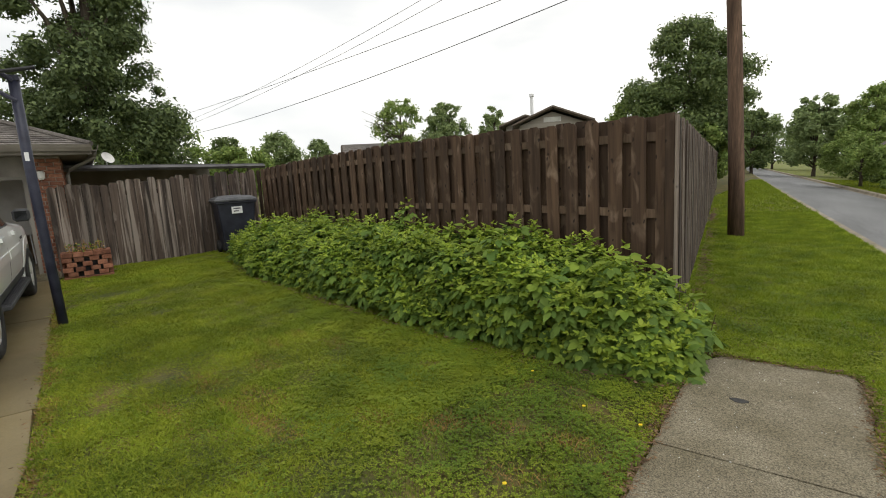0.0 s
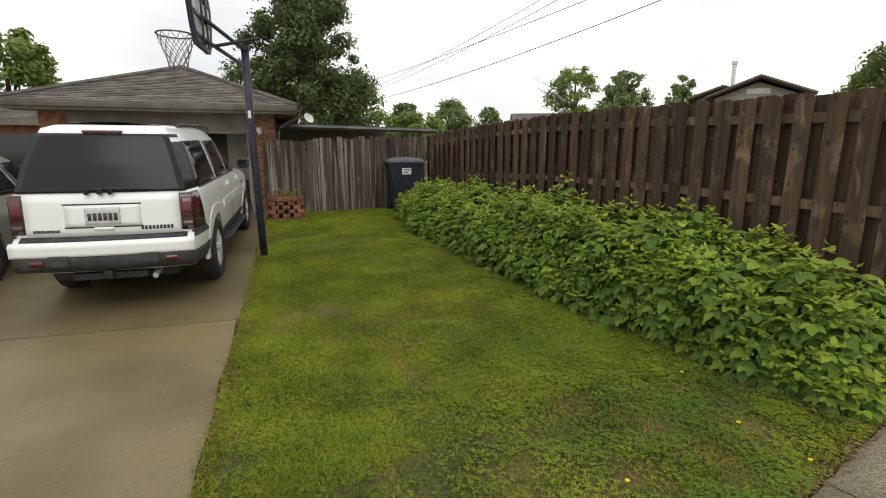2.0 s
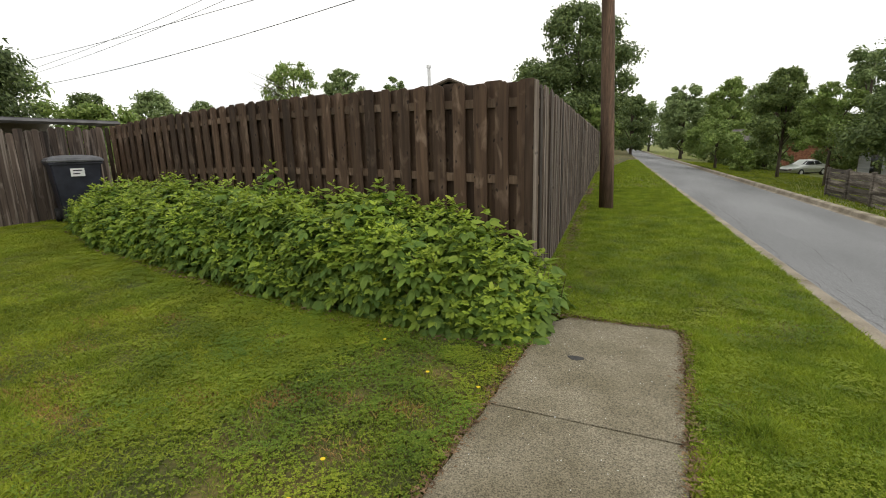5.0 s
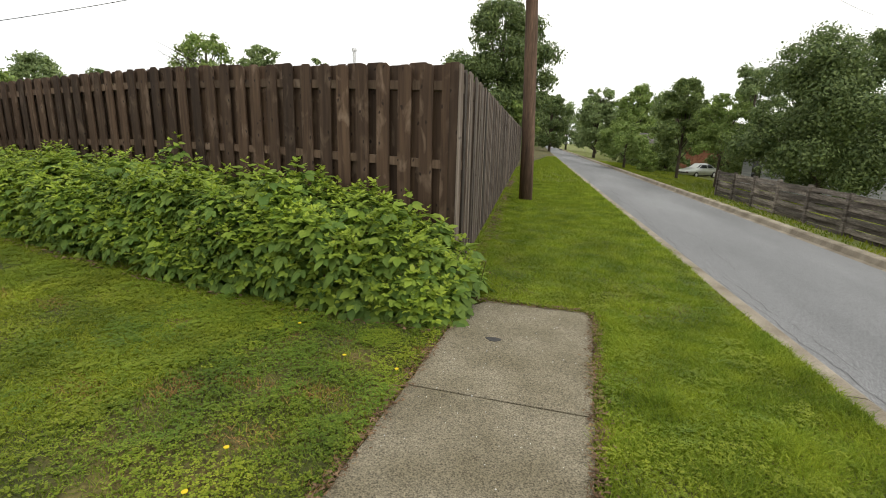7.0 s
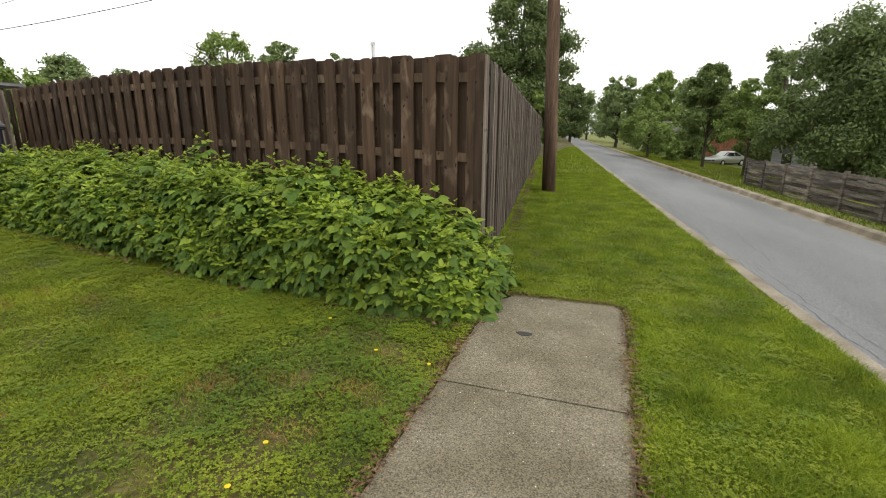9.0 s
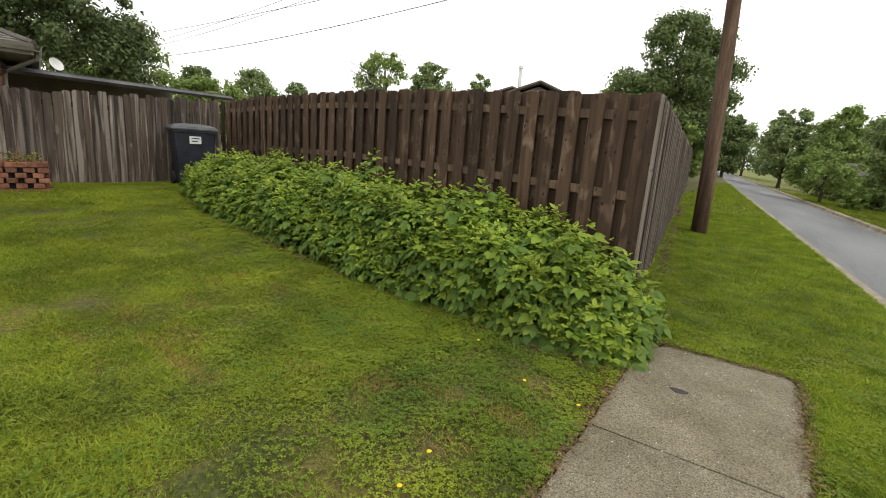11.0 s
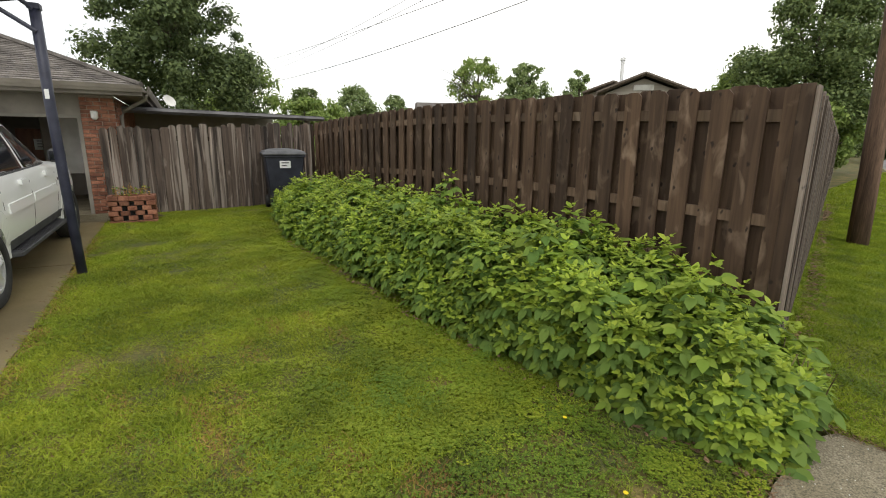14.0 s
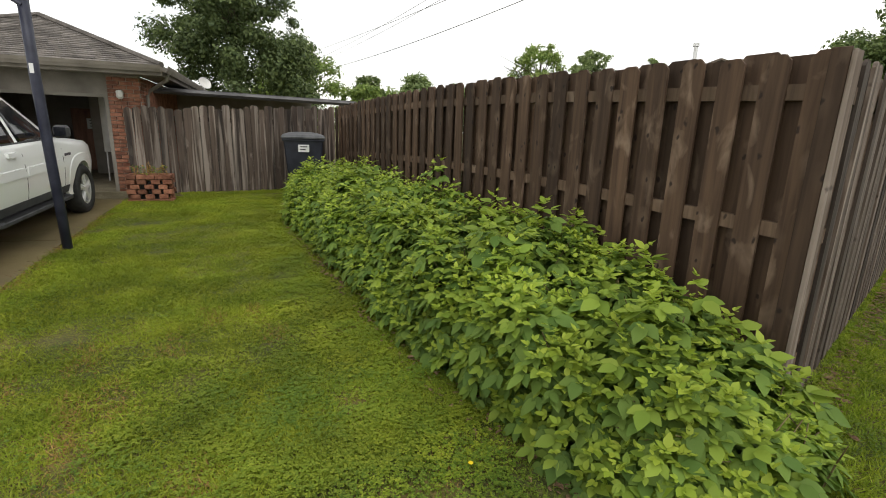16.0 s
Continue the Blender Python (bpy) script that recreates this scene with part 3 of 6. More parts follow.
# the old fence between the house and the corner
old = thing("stockade_fence", "old weathered grey-brown stockade fence with streaked uneven boards", "fence", pose(-9.44, 1.36, 0, 0, 0, -94.0))
rng = random.Random(5)
l = 0.0
while l < 3.85:
    w = rng.uniform(0.115, 0.165)
    h = 2.11 - 0.20 * l / 3.85 + rng.uniform(-0.055, 0.035)
    ob = part("board", dog_ear(w - 0.006, h - 0.30, 0.018, rng.uniform(0.02, 0.05)), M_fence_old, old)
    ob.matrix_basis = pose(l + w / 2, 0.03 + rng.uniform(-0.006, 0.006), 0.30, rng.uniform(-0.6, 0.6), rng.uniform(-0.5, 0.5), 0)
    l += w
for hz in (0.6, 1.7):
    part("rail", boxed(0, 3.85, -0.03, 0.012, hz, hz + 0.09), M_fence_old, old)

# ---------------------------------------------------------------- house with the garage
HX, HY, HANG = -9.80, -2.47, 73.8
HOUSE = pose(HX, HY, 0.05, 0, 0, HANG)
house = thing("house", "red-brick ranch house with hipped shingle roof and open garage", "house", HOUSE)
FLOOR = 0.32


def roof_courses(bm, l0, r0, l1, r1, n, tab=0.32, seed=0):
    """Lapped shingle courses from the eave l0-r0 to the top l1-r1."""
    rg = random.Random(seed)
    l0, r0, l1, r1 = Vector(l0), Vector(r0), Vector(l1), Vector(r1)
    up = (r0 - l0).cross(l1 - l0).normalized()
    for i in range(n):
        a, b = i / n, min((i + 1.25) / n, 1.0)
        la, ra, lb, rb = l0.lerp(l1, a), r0.lerp(r1, a), l0.lerp(l1, b), r0.lerp(r1, b)
        cuts = max(1, round((ra - la).length / tab))
        off = rg.random() * 0.6 / cuts
        ts = [0.0] + [min(1, max(0, (k + 0.2) / cuts + off)) for k in range(cuts)] + [1.0]
        for s, e in zip(ts, ts[1:]):
            if e - s < 0.2 / cuts:
                continue
            lift = up * (0.016 + rg.uniform(0, 0.006))
            low = up * 0.003
            g = 0.004 / max((ra - la).length, 0.1)
            q = [la.lerp(ra, s + g) + lift, la.lerp(ra, e - g) + lift, lb.lerp(rb, e - g) + low, lb.lerp(rb, s + g) + low]
            d = [la.lerp(ra, s + g), la.lerp(ra, e - g)]
            v = [bm.verts.new(p) for p in q + d]
            bm.faces.new(v[:4])
            bm.faces.new((v[4], v[5], v[1], v[0]))


ex0, ex1, ey, ez = -4.40, 0.68, -0.55, 2.56
apex = (-1.86, 2.2, 3.62)
ridge_end = (-1.86, 9.0, 3.62)
bm = bmesh.new()
top = [bm.verts.new(p) for p in ((ex0, ey, ez), (ex1, ey, ez), (ex1, 9.0, ez), ridge_end, apex, (ex0, 9.0, ez))]
bm.faces.new((top[0], top[1], top[4]))
bm.faces.new((top[1], top[2], top[3], top[4]))
bm.faces.new((top[0], top[4], top[3], top[5]))
roof = part("roof", bm, M_shingle, house, "brown asphalt shingle hip roof")
for nm, a in (("front", ((ex0, ey, ez), (ex1, ey, ez), apex, apex)), ("side", ((ex1, ey, ez), (ex1, 9.0, ez), apex, ridge_end)), ("back", ((ex0, 9.0, ez), (ex0, ey, ez), ridge_end, apex))):
    bm = bmesh.new()
    roof_courses(bm, *a, 24, seed=len(nm))
    tagged(part("shingle_layer", bm, M_shingle, roof), kind="stuff")
bm = bmesh.new()
tube(bm, [(ex1 + 0.01, ey - 0.01, ez + 0.02), (apex[0], apex[1], apex[2] + 0.03)], 0.05, 6)
tube(bm, [(ex0 - 0.01, ey - 0.01, ez + 0.02), (apex[0], apex[1], apex[2] + 0.03)], 0.05, 6)
tube(bm, [(apex[0], apex[1], apex[2] + 0.03), (ridge_end[0], ridge_end[1], ridge_end[2] + 0.03)], 0.05, 6)
part("hip_cap", bm, M_shingle, roof)
# main wing to the back
bm = bmesh.new()
w0, w1, wy, wr = -17.0, -1.9, 4.3, 8.3
roof_courses(bm, (w0, wy, 2.5), (ex0 + 0.9, wy, 2.5), (w0, wr, 3.56), (w1, wr, 3.56), 30, 0.36, 9)
roof_courses(bm, (w1, 12.3, 2.5), (w0, 12.3, 2.5), (w1, wr, 3.56), (w0, wr, 3.56), 12, 1.0, 9)
wing_roof = part("wing_roof", bm, M_shingle, house, "brown asphalt shingle roof of the long wing")
part("roof_vent", boxed(-6.1, -5.75, 5.6, 6.05, 2.98, 3.16), M_white_trim, wing_roof, "white roof hatch")
part("wing_wall", boxed(-16.6, -4.9, 4.7, 4.9, 0.1, 2.5), M_brick, house)
bm = boxed(w0, ex0 + 0.7, wy - 0.02, wy + 0.05, 2.34, 2.5)
part("wing_fascia", bm, M_fascia, house)
part("wing_soffit", boxed(w0, ex0 + 0.7, wy + 0.05, 4.7, 2.37, 2.40), M_soffit, house)
for wx in (-9.2, -7.0):
    win = part("window", boxed(wx, wx + 1.2, 4.66, 4.698, 0.95, 2.15), M_glass, house)
    part("window_frame", boxed(wx - 0.07, wx, 4.64, 4.72, 0.88, 2.22), M_white_trim, win)
    part("window_frame", boxed(wx + 1.2, wx + 1.27, 4.64, 4.72, 0.88, 2.22), M_white_trim, win)
    part("window_sill", boxed(wx - 0.07, wx + 1.27, 4.62, 4.72, 0.86, 0.945), M_white_trim, win)
# soffit, fascia and gutter of the garage
part("soffit", boxed(ex0 + 0.05, ex1 - 0.05, ey + 0.05, 0.10, 2.41, 2.435), M_soffit, house)
part("side_soffit", boxed(0.22, ex1 - 0.05, 0.102, 9.0, 2.41, 2.435), M_soffit, house)
part("fascia", boxed(ex0, ex1, ey, ey + 0.04, 2.40, 2.555), M_fascia, house)
part("side_fascia", boxed(ex1 - 0.04, ex1, ey + 0.042, 9.0, 2.40, 2.555), M_fascia, house)


def gutter(p0, p1, side):
    bm = bmesh.new()
    prof = [(0.0, 0.0), (0.0, -0.10), (0.07, -0.11), (0.10, -0.05), (0.115, 0.0), (0.105, 0.0), (0.07, -0.09), (0.012, -0.085), (0.012, 0.0)]
    a, b = Vector(p0), Vector(p1)
    r = [[bm.verts.new(p + Vector(side) * x + Vector((0, 0, z))) for x, z in prof] for p in (a, b)]
    k = len(prof)
    for i in range(k):
        bm.faces.new((r[0][i], r[0][(i + 1) % k], r[1][(i + 1) % k], r[1][i]))
    bm.faces.new(r[0])
    bm.faces.new(r[1][::-1])
    return bm


part("gutter", gutter((ex0, ey - 0.002, ez + 0.005), (ex1, ey - 0.002, ez + 0.005), (0, -1, 0)), M_fascia, house, "tan metal gutter along the eave")
part("side_gutter", gutter((ex1 + 0.002, ey, ez + 0.005), (ex1 + 0.002, 9.0, ez + 0.005), (1, 0, 0)), M_fascia, house)
part("downpipe", tubed([(ex1 + 0.05, ey + 0.25, 2.44), (ex1 + 0.03, ey + 0.3, 2.36), (0.34, 0.20, 2.18), (0.275, 0.24, 2.08), (0.275, 0.24, 0.35)], 0.032, 8), M_soffit, house)
# garage walls
part("column_core", boxed(-0.295, 0.205, 0.015, 0.585, FLOOR - 0.25, 2.41), M_mortar, house)
part("side_wall", boxed(0.0, 0.205, 0.59, 8.8, 0.0, 2.41), M_brick, house)
part("left_column", boxed(-4.0, -3.575, 0.015, 0.585, 0.0, 2.41), M_brick, house)
part("left_wall", boxed(-4.0, -3.8, 0.59, 6.2, 0.0, 2.41), M_dark_wall, house)
part("back_wall", boxed(-3.8, 0.0, 5.9, 6.1, 0.0, 2.41), M_dark_wall, house)
part("garage_ceiling", boxed(-3.8, 0.0, 0.15, 5.9, 2.30, 2.36), M_dark_wall, house)
part("garage_floor", boxed(-3.8, -0.0, -0.12, 5.9, FLOOR - 0.2, FLOOR + 0.02), M_concrete, house)
part("header", boxed(-3.57, -0.297, 0.02, 0.14, 2.05, 2.41), M_fascia, house, "painted header above the garage opening")
part("jamb", boxed(-0.297 - 0.06, -0.297, 0.0, 0.16, FLOOR + 0.02, 2.05), M_soffit, house)
part("jamb", boxed(-3.57, -3.51, 0.0, 0.16, FLOOR + 0.02, 2.05), M_soffit, house)
part("header_trim", boxed(-3.57, -0.297, -0.004, 0.016, 2.02, 2.075), M_soffit, house)
gd = part("garage_door", boxed(-3.49, -0.51, 0.25, 2.65, 2.20, 2.245), M_soffit, house, "raised overhead garage door under the ceiling")
for k in range(4):
    part("panel", boxed(-3.45, -0.55, 0.30 + k * 0.6, 0.80 + k * 0.6, 2.185, 2.199), M_white_trim, gd)

# wall lamp on the column
sconce = thing("wall_lamp", "small brass and glass lantern on the brick column", "wall lamp", HOUSE @ pose(-0.09, -0.012, 2.10))
bm = bmesh.new()
lathe(bm, [(0.035, -0.012), (0.05, 0.0), (0.05, 0.008)], 12, pose(0, -0.004, 0, 90, 0, 0))
part("mount", bm, M_chrome, sconce)
bm = bmesh.new()
lathe(bm, [(0.03, -0.10), (0.055, -0.07), (0.06, 0.03), (0.045, 0.05)], 8, pose(0, -0.085, 0))
part("shade", bm, M_white_trim, sconce, "pale glass lantern shade")
part("arm", tubed([(0, -0.01, 0.02), (0, -0.06, 0.07), (0, -0.085, 0.05)], 0.008, 6), M_chrome, sconce)

# things in the garage
cab = thing("cabinet", "tall brown wooden cabinet in the open garage", "cabinet", HOUSE @ pose(-1.55, 4.6, FLOOR + 0.02))
part("body", boxed(-0.75, 0.75, 0.02, 0.55, 0, 1.55), M_cabinet, cab, bevel=0.006)
for sx in (-0.37, 0.37):
    dr = part("door", boxed(sx - 0.35, sx + 0.35, -0.004, 0.016, 0.06, 1.5), M_cabinet, cab, bevel=0.006)
    part("handle", boxed(-sx * 0.1 + (0.02 if sx < 0 else -0.04), -sx * 0.1 + (0.04 if sx < 0 else -0.02), -0.03, -0.005, 0.75, 0.9), M_chrome, dr)
sign = thing("paper_notice", "white paper notice taped inside the garage", "notice", HOUSE @ pose(-1.75, 4.585, 1.52))
part("sheet", boxed(-0.22, 0.22, -0.004, 0.0, -0.13, 0.13), M_paper, sign)
for k in range(3):
    part("text_bar", boxed(-0.16, 0.16 - 0.05 * k, -0.007, -0.005, 0.07 - 0.07 * k, 0.09 - 0.07 * k), M_ink, sign)
fold = thing("folding_table", "pale folding table leaning upright in the garage", "table", HOUSE @ pose(-0.72, 1.9, FLOOR + 0.02, -4, 0, 8))
part("tabletop", boxed(-0.24, 0.24, 0.0, 0.045, 0.62, 1.86), M_white_trim, fold, bevel=0.01)
for lx in (-0.2, 0.2):
    part("leg", tubed([(lx, 0.06, 0.9), (lx * 1.05, 0.03, 0.0)], 0.014, 8), M_alloy, fold)
inner = thing("interior_door", "red-brown wooden door in the back of the garage", "door", HOUSE @ pose(-0.42 - 0.75, 4.40, FLOOR + 0.02))
part("leaf", boxed(-0.42, 0.42, 0.0, 0.04, 0, 1.98), M_cabinet, inner, bevel=0.004)
for pz in (0.15, 0.82, 1.40):
    part("panel", boxed(-0.30, 0.30, -0.012, -0.001, pz, pz + 0.48), M_cabinet, inner, bevel=0.004)
part("knob", tubed([(-0.35, -0.05, 0.95), (-0.35, -0.001, 0.95)], 0.025, 10), M_chrome, inner)
for i, (bx, by, bw, bh) in enumerate(((-0.55, 3.9, 0.4, 0.5), (-0.45, 4.7, 0.45, 1.1), (-2.9, 4.8, 0.6, 0.8))):
    cb = thing("cardboard_box", "brown cardboard box stacked in the garage", "box", HOUSE @ pose(bx, by, FLOOR + 0.02, 0, 0, 6 * i - 5), "boxes in the garage")
    part("carton", boxed(-bw / 2, bw / 2, -0.2, 0.2, 0, bh), M_card, cb, bevel=0.006)
    part("tape", boxed(-0.03, 0.03, -0.203, 0.203, bh - 0.06, bh + 0.003), M_soffit, cb)
door_in = thing("inner_door", "white panelled door leaning inside the garage", "door", HOUSE @ pose(-0.24, 2.6, FLOOR + 0.02, 0, 0, 80))
part("leaf", boxed(-0.4, 0.4, 0, 0.035, 0, 1.55), M_white_trim, door_in)

# lean-to roof behind the old fence
lean = thing("patio_cover", "low galvanised lean-to roof behind the old fence", "patio roof")
bm = bmesh.new()
q = [(-10.9, -2.6, 2.34), (-11.15, 2.75, 2.34), (-15.5, 2.3, 2.58), (-15.2, -3.2, 2.58)]
lo = [bm.verts.new(p) for p in q]
hi = [bm.verts.new((x, y, z + 0.03)) for x, y, z in q]
bm.faces.new(lo[::-1])
bm.faces.new(hi)
for i in range(4):
    bm.faces.new((lo[i], lo[(i + 1) % 4], hi[(i + 1) % 4], hi[i]))
part("roof_sheet", bm, M_metal_roof, lean)
bm = bmesh.new()
a, b = Vector((-10.87, -2.6, 2.295)), Vector((-11.12, 2.75, 2.295))
tube(bm, [a, b], 0.055, 4)
part("edge_beam", bm, M_metal_roof, lean)
for p in ((-11.35, 2.4), (-14.9, 1.9)):
    part("post", boxed(p[0] - 0.045, p[0] + 0.045, p[1] - 0.045, p[1] + 0.045, 0.25, 2.32), M_fascia, lean)
# added unseen wall, gives the dark band of shade under the roof
part("back_wall", boxed(-13.9, -13.7, -3.0, 2.5, 0.2, 2.46), M_dark_wall, lean)
dish = thing("satellite_dish", "small white satellite dish on the lean-to roof", "satellite dish", pose(-12.1, -0.75, 2.38) @ Matrix.Scale(0.7, 4))
bm = bmesh.new()
lathe(bm, [(0.02, 0.0), (0.10, 0.012), (0.17, 0.04), (0.21, 0.075), (0.205, 0.08), (0.165, 0.05), (0.02, 0.012)], 16, pose(0.05, 0, 0.28, 0, 62, 20))
part("reflector", bm, M_white_trim, dish)
part("mast", tubed([(0, 0, 0), (0, 0, 0.28)], 0.018, 6), M_alloy, dish)

# planter of pierced brickwork
PLANT = HOUSE @ pose(0.36, -0.70, 0.225) @ Matrix.Diagonal((0.70, 0.75, 1.28, 1))
planter = thing("brick_planter", "low red brick planter with pierced sides and sparse flowers", "planter", PLANT)
# black core stands in for the shade behind the pierced bricks
part("hole_shade", boxed(-0.30, 0.30, -0.08, 0.08, 0.0, 0.30), M_black, planter)
part("soil", boxed(-0.40, 0.40, -0.16, 0.16, 0.31, 0.36), M_dead, planter)
brick_me = finish(boxed(-0.098, 0.098, -0.045, 0.045, -0.029, 0.029), "brick", M_brick, bevel=0.004)
rng = random.Random(2)


def lay(parent, m):
    ob = new("brick", brick_me)
    ob.parent = parent
    ob.matrix_basis = m
    return ob


for c in range(6):
    z = 0.03 + c * 0.066
    pierced = 0 < c < 5
    step = 0.31 if pierced else 0.204
    off = (0.155 if c % 2 else 0.0) if pierced else (0.1 if c % 2 else 0)
    for sy in (-0.21, 0.21):
        x = -0.47 + off
        while x < 0.48:
            lay(planter, pose(min(max(x, -0.40), 0.40) + rng.uniform(-0.004, 0.004), sy, z, 0, 0, rng.uniform(-1.5, 1.5)))
            x += step
    for sx in (-0.46, 0.46):
        y = -0.12 + off * 0.6
        while y < 0.2:
            lay(planter, pose(sx, y, z, 0, 0, 90 + rng.uniform(-1.5, 1.5)))
            y += step

# ---------------------------------------------------------------- basketball hoop
hoop = thing("basketball_hoop", "navy steel basketball hoop with a worn net beside the driveway", "basketball hoop", pose(-6.15, -3.53, 0.19, 0, 0, 250))
bm = bmesh.new()
prof = 0.052
tube(bm, [(-0.05, 0, -0.2), (-0.02, 0, 0.95), (0.0, 0, 1.9), (0.0, 0, 2.86)], prof, 12)
part("pole", bm, M_navy, hoop, smooth=True)
part("pole_cap", boxed(-0.055, 0.055, -0.055, 0.055, 2.84, 2.90), M_navy, hoop, bevel=0.006)
for sy in (-0.09, 0.09):
    part("upper_arm", tubed([(0.0, sy * 0.5, 2.84), (0.48, sy, 3.22)], 0.022, 8), M_navy, hoop)
    part("lower_arm", tubed([(0.0, sy * 0.5, 2.62), (0.50, sy, 2.96)], 0.022, 8), M_navy, hoop)
part("adjuster", tubed([(-0.22, 0.12, 2.98), (0.34, 0.12, 2.86)], 0.022, 6), M_black, hoop, "black height adjuster with holes")


BOARD = [(-0.33, 2.84), (0.33, 2.84), (0.47, 3.02), (0.55, 3.28), (0.54, 3.45), (0.46, 3.58), (0.30, 3.64), (-0.30, 3.64), (-0.46, 3.58), (-0.54, 3.45), (-0.55, 3.28), (-0.47, 3.02)]


def board_slab(x0, x1, grow):
    """A fan-shaped board standing across x, with rounded upper corners."""
    o = BOARD
    bm = bmesh.new()
    o = [(y * grow, 3.24 + (z - 3.24) * grow) for y, z in o]
    a = [bm.verts.new((x0, y, z)) for y, z in o]
    b = [bm.verts.new((x1, y, z)) for y, z in o]
    bm.faces.new(a)
    bm.faces.new(b[::-1])
    for i in range(len(o)):
        k = (i + 1) % len(o)
        bm.faces.new((a[i], b[i], b[k], a[k]))
    return bm


bd = part("backboard", board_slab(0.505, 0.545, 1.0), M_board, hoop, "pale worn fan-shaped backboard")
outer, inner = [[(y * g, 3.24 + (z - 3.24) * g) for y, z in BOARD] for g in (1.03, 0.91)]
bm = bmesh.new()
loops = [[bm.verts.new((x, y, z)) for y, z in o] for x, o in ((0.494, outer), (0.494, inner), (0.556, inner), (0.556, outer))]
for q in range(4):
    for k in range(len(BOARD)):
        bm.faces.new((loops[q][k], loops[q][(k + 1) % len(BOARD)], loops[(q + 1) % 4][(k + 1) % len(BOARD)], loops[(q + 1) % 4][k]))
part("board_frame", bm, M_navy, bd, "dark frame round the backboard")
for y0, y1, z0, z1 in ((-0.42, 0.42, 2.93, 2.97), (-0.50, 0.50, 3.18, 3.22), (-0.48, 0.48, 3.44, 3.48), (-0.16, -0.10, 2.86, 3.60), (0.10, 0.16, 2.86, 3.60)):
    part("board_brace", boxed(0.482 if y1 - y0 > 0.1 else 0.462, 0.504 if y1 - y0 > 0.1 else 0.4815, y0, y1, z0, z1), M_navy, bd)
part("target_square", boxed(0.546, 0.549, -0.3, 0.3, 3.05, 3.09), M_ink, bd)
RIM = Vector((0.84, 0, 3.00))
bm = bmesh.new()
ring = [(RIM.x + 0.229 * math.cos(6.2832 * k / 32), 0.229 * math.sin(6.2832 * k / 32), RIM.z) for k in range(33)]
tube(bm, ring, 0.010, 6, caps=False)
rim = part("rim", bm, M_rim, hoop, "rusty dark steel rim")
for sy in (-0.12, 0.12):
    part("rim_brace", tubed([(0.545, sy, RIM.z - 0.07), (0.66, sy * 1.3, RIM.z - 0.005)], 0.008, 5), M_rim, rim)
part("rim_plate", boxed(0.546, 0.61, -0.13, 0.13, RIM.z - 0.09, RIM.z + 0.015), M_rim, rim)
bm = bmesh.new()
levels = [(0.226, 0.0), (0.205, -0.08), (0.180, -0.16), (0.152, -0.24), (0.130, -0.31), (0.118, -0.38), (0.120, -0.44)]
for s in range(12):
    for sg in (-1, 1):
        pts = []
        for k, (r, z) in enumerate(levels):
            a = 6.2832 * (s + sg * 0.5 * k) / 12
            pts.append((RIM.x + r * math.cos(a), r * math.sin(a), RIM.z + z))
        tube(bm, pts, 0.0048, 4)
net = part("net", bm, M_net, hoop, "dark knotted cord net")
part("sticker", boxed(-0.02, 0.02, 0.0525, 0.054, 1.95, 2.05), M_paper, hoop, "small white sticker")

# ---------------------------------------------------------------- wheeled bin
bin_ = thing("wheelie_bin", "dark navy wheeled rubbish bin with a grey lid and white label", "wheelie bin", pose(-8.92, 0.44, 0.305, 0, 0, 90 - 20) @ Matrix.Diagonal((1.16, 1.12, 1.1, 1)))
bm = bmesh.new()
lo = [(-0.25, -0.27), (0.25, -0.27), (0.25, 0.27), (-0.25, 0.27)]
hi = [(-0.33, -0.36), (0.33, -0.36), (0.33, 0.36), (-0.33, 0.36)]
a = [bm.verts.new((x, y, 0.06)) for x, y in lo]
b = [bm.verts.new((x, y, 1.03)) for x, y in hi]
bm.faces.new(a[::-1])
bm.faces.new(b)
for i in range(4):
    bm.faces.new((a[i], a[(i + 1) % 4], b[(i + 1) % 4], b[i]))
part("body", bm, M_bin, bin_, bevel=0.02)
part("lip", boxed(-0.35, 0.35, -0.38, 0.38, 0.99, 1.035), M_bin, bin_, bevel=0.01)
bm = bmesh.new()
rings = []
for sc, z in ((1.06, 1.036), (1.07, 1.06), (0.98, 1.10), (0.70, 1.135), (0.3, 1.15)):
    rings.append([bm.verts.new((x * sc, y * sc, z)) for x, y in ((-0.34, -0.37), (0, -0.385), (0.34, -0.37), (0.35, 0), (0.34, 0.37), (0, 0.385), (-0.34, 0.37), (-0.35, 0))])
for r0, r1 in zip(rings, rings[1:]):
    for i in range(8):
        bm.faces.new((r0[i], r0[(i + 1) % 8], r1[(i + 1) % 8], r1[i]))
bm.faces.new(rings[-1])
bm.faces.new(rings[0][::-1])
part("lid", bm, M_bin_lid, bin_, "grey domed lid")
part("handle", tubed([(-0.26, 0.38, 1.0), (-0.26, 0.45, 0.98), (0.26, 0.45, 0.98), (0.26, 0.38, 1.0)], 0.016, 8), M_bin, bin_)
for sx in (-0.29, 0.29):
    bm = bmesh.new()
    lathe(bm, [(0.03, -0.03), (0.125, -0.03), (0.13, 0.0), (0.125, 0.03), (0.03, 0.03)], 18, pose(sx, 0.26, 0.13, 0, 90, 0))
    part("wheel", bm, M_tyre, bin_)
lab = part("label", boxed(-0.09, 0.09, -0.365, -0.352, 0.80, 0.93), M_paper, bin_, "white address label")
for k in range(2):
    part("text_bar", boxed(-0.06, 0.06 - 0.03 * k, -0.369, -0.366, 0.885 - 0.05 * k, 0.905 - 0.05 * k), M_ink, lab)

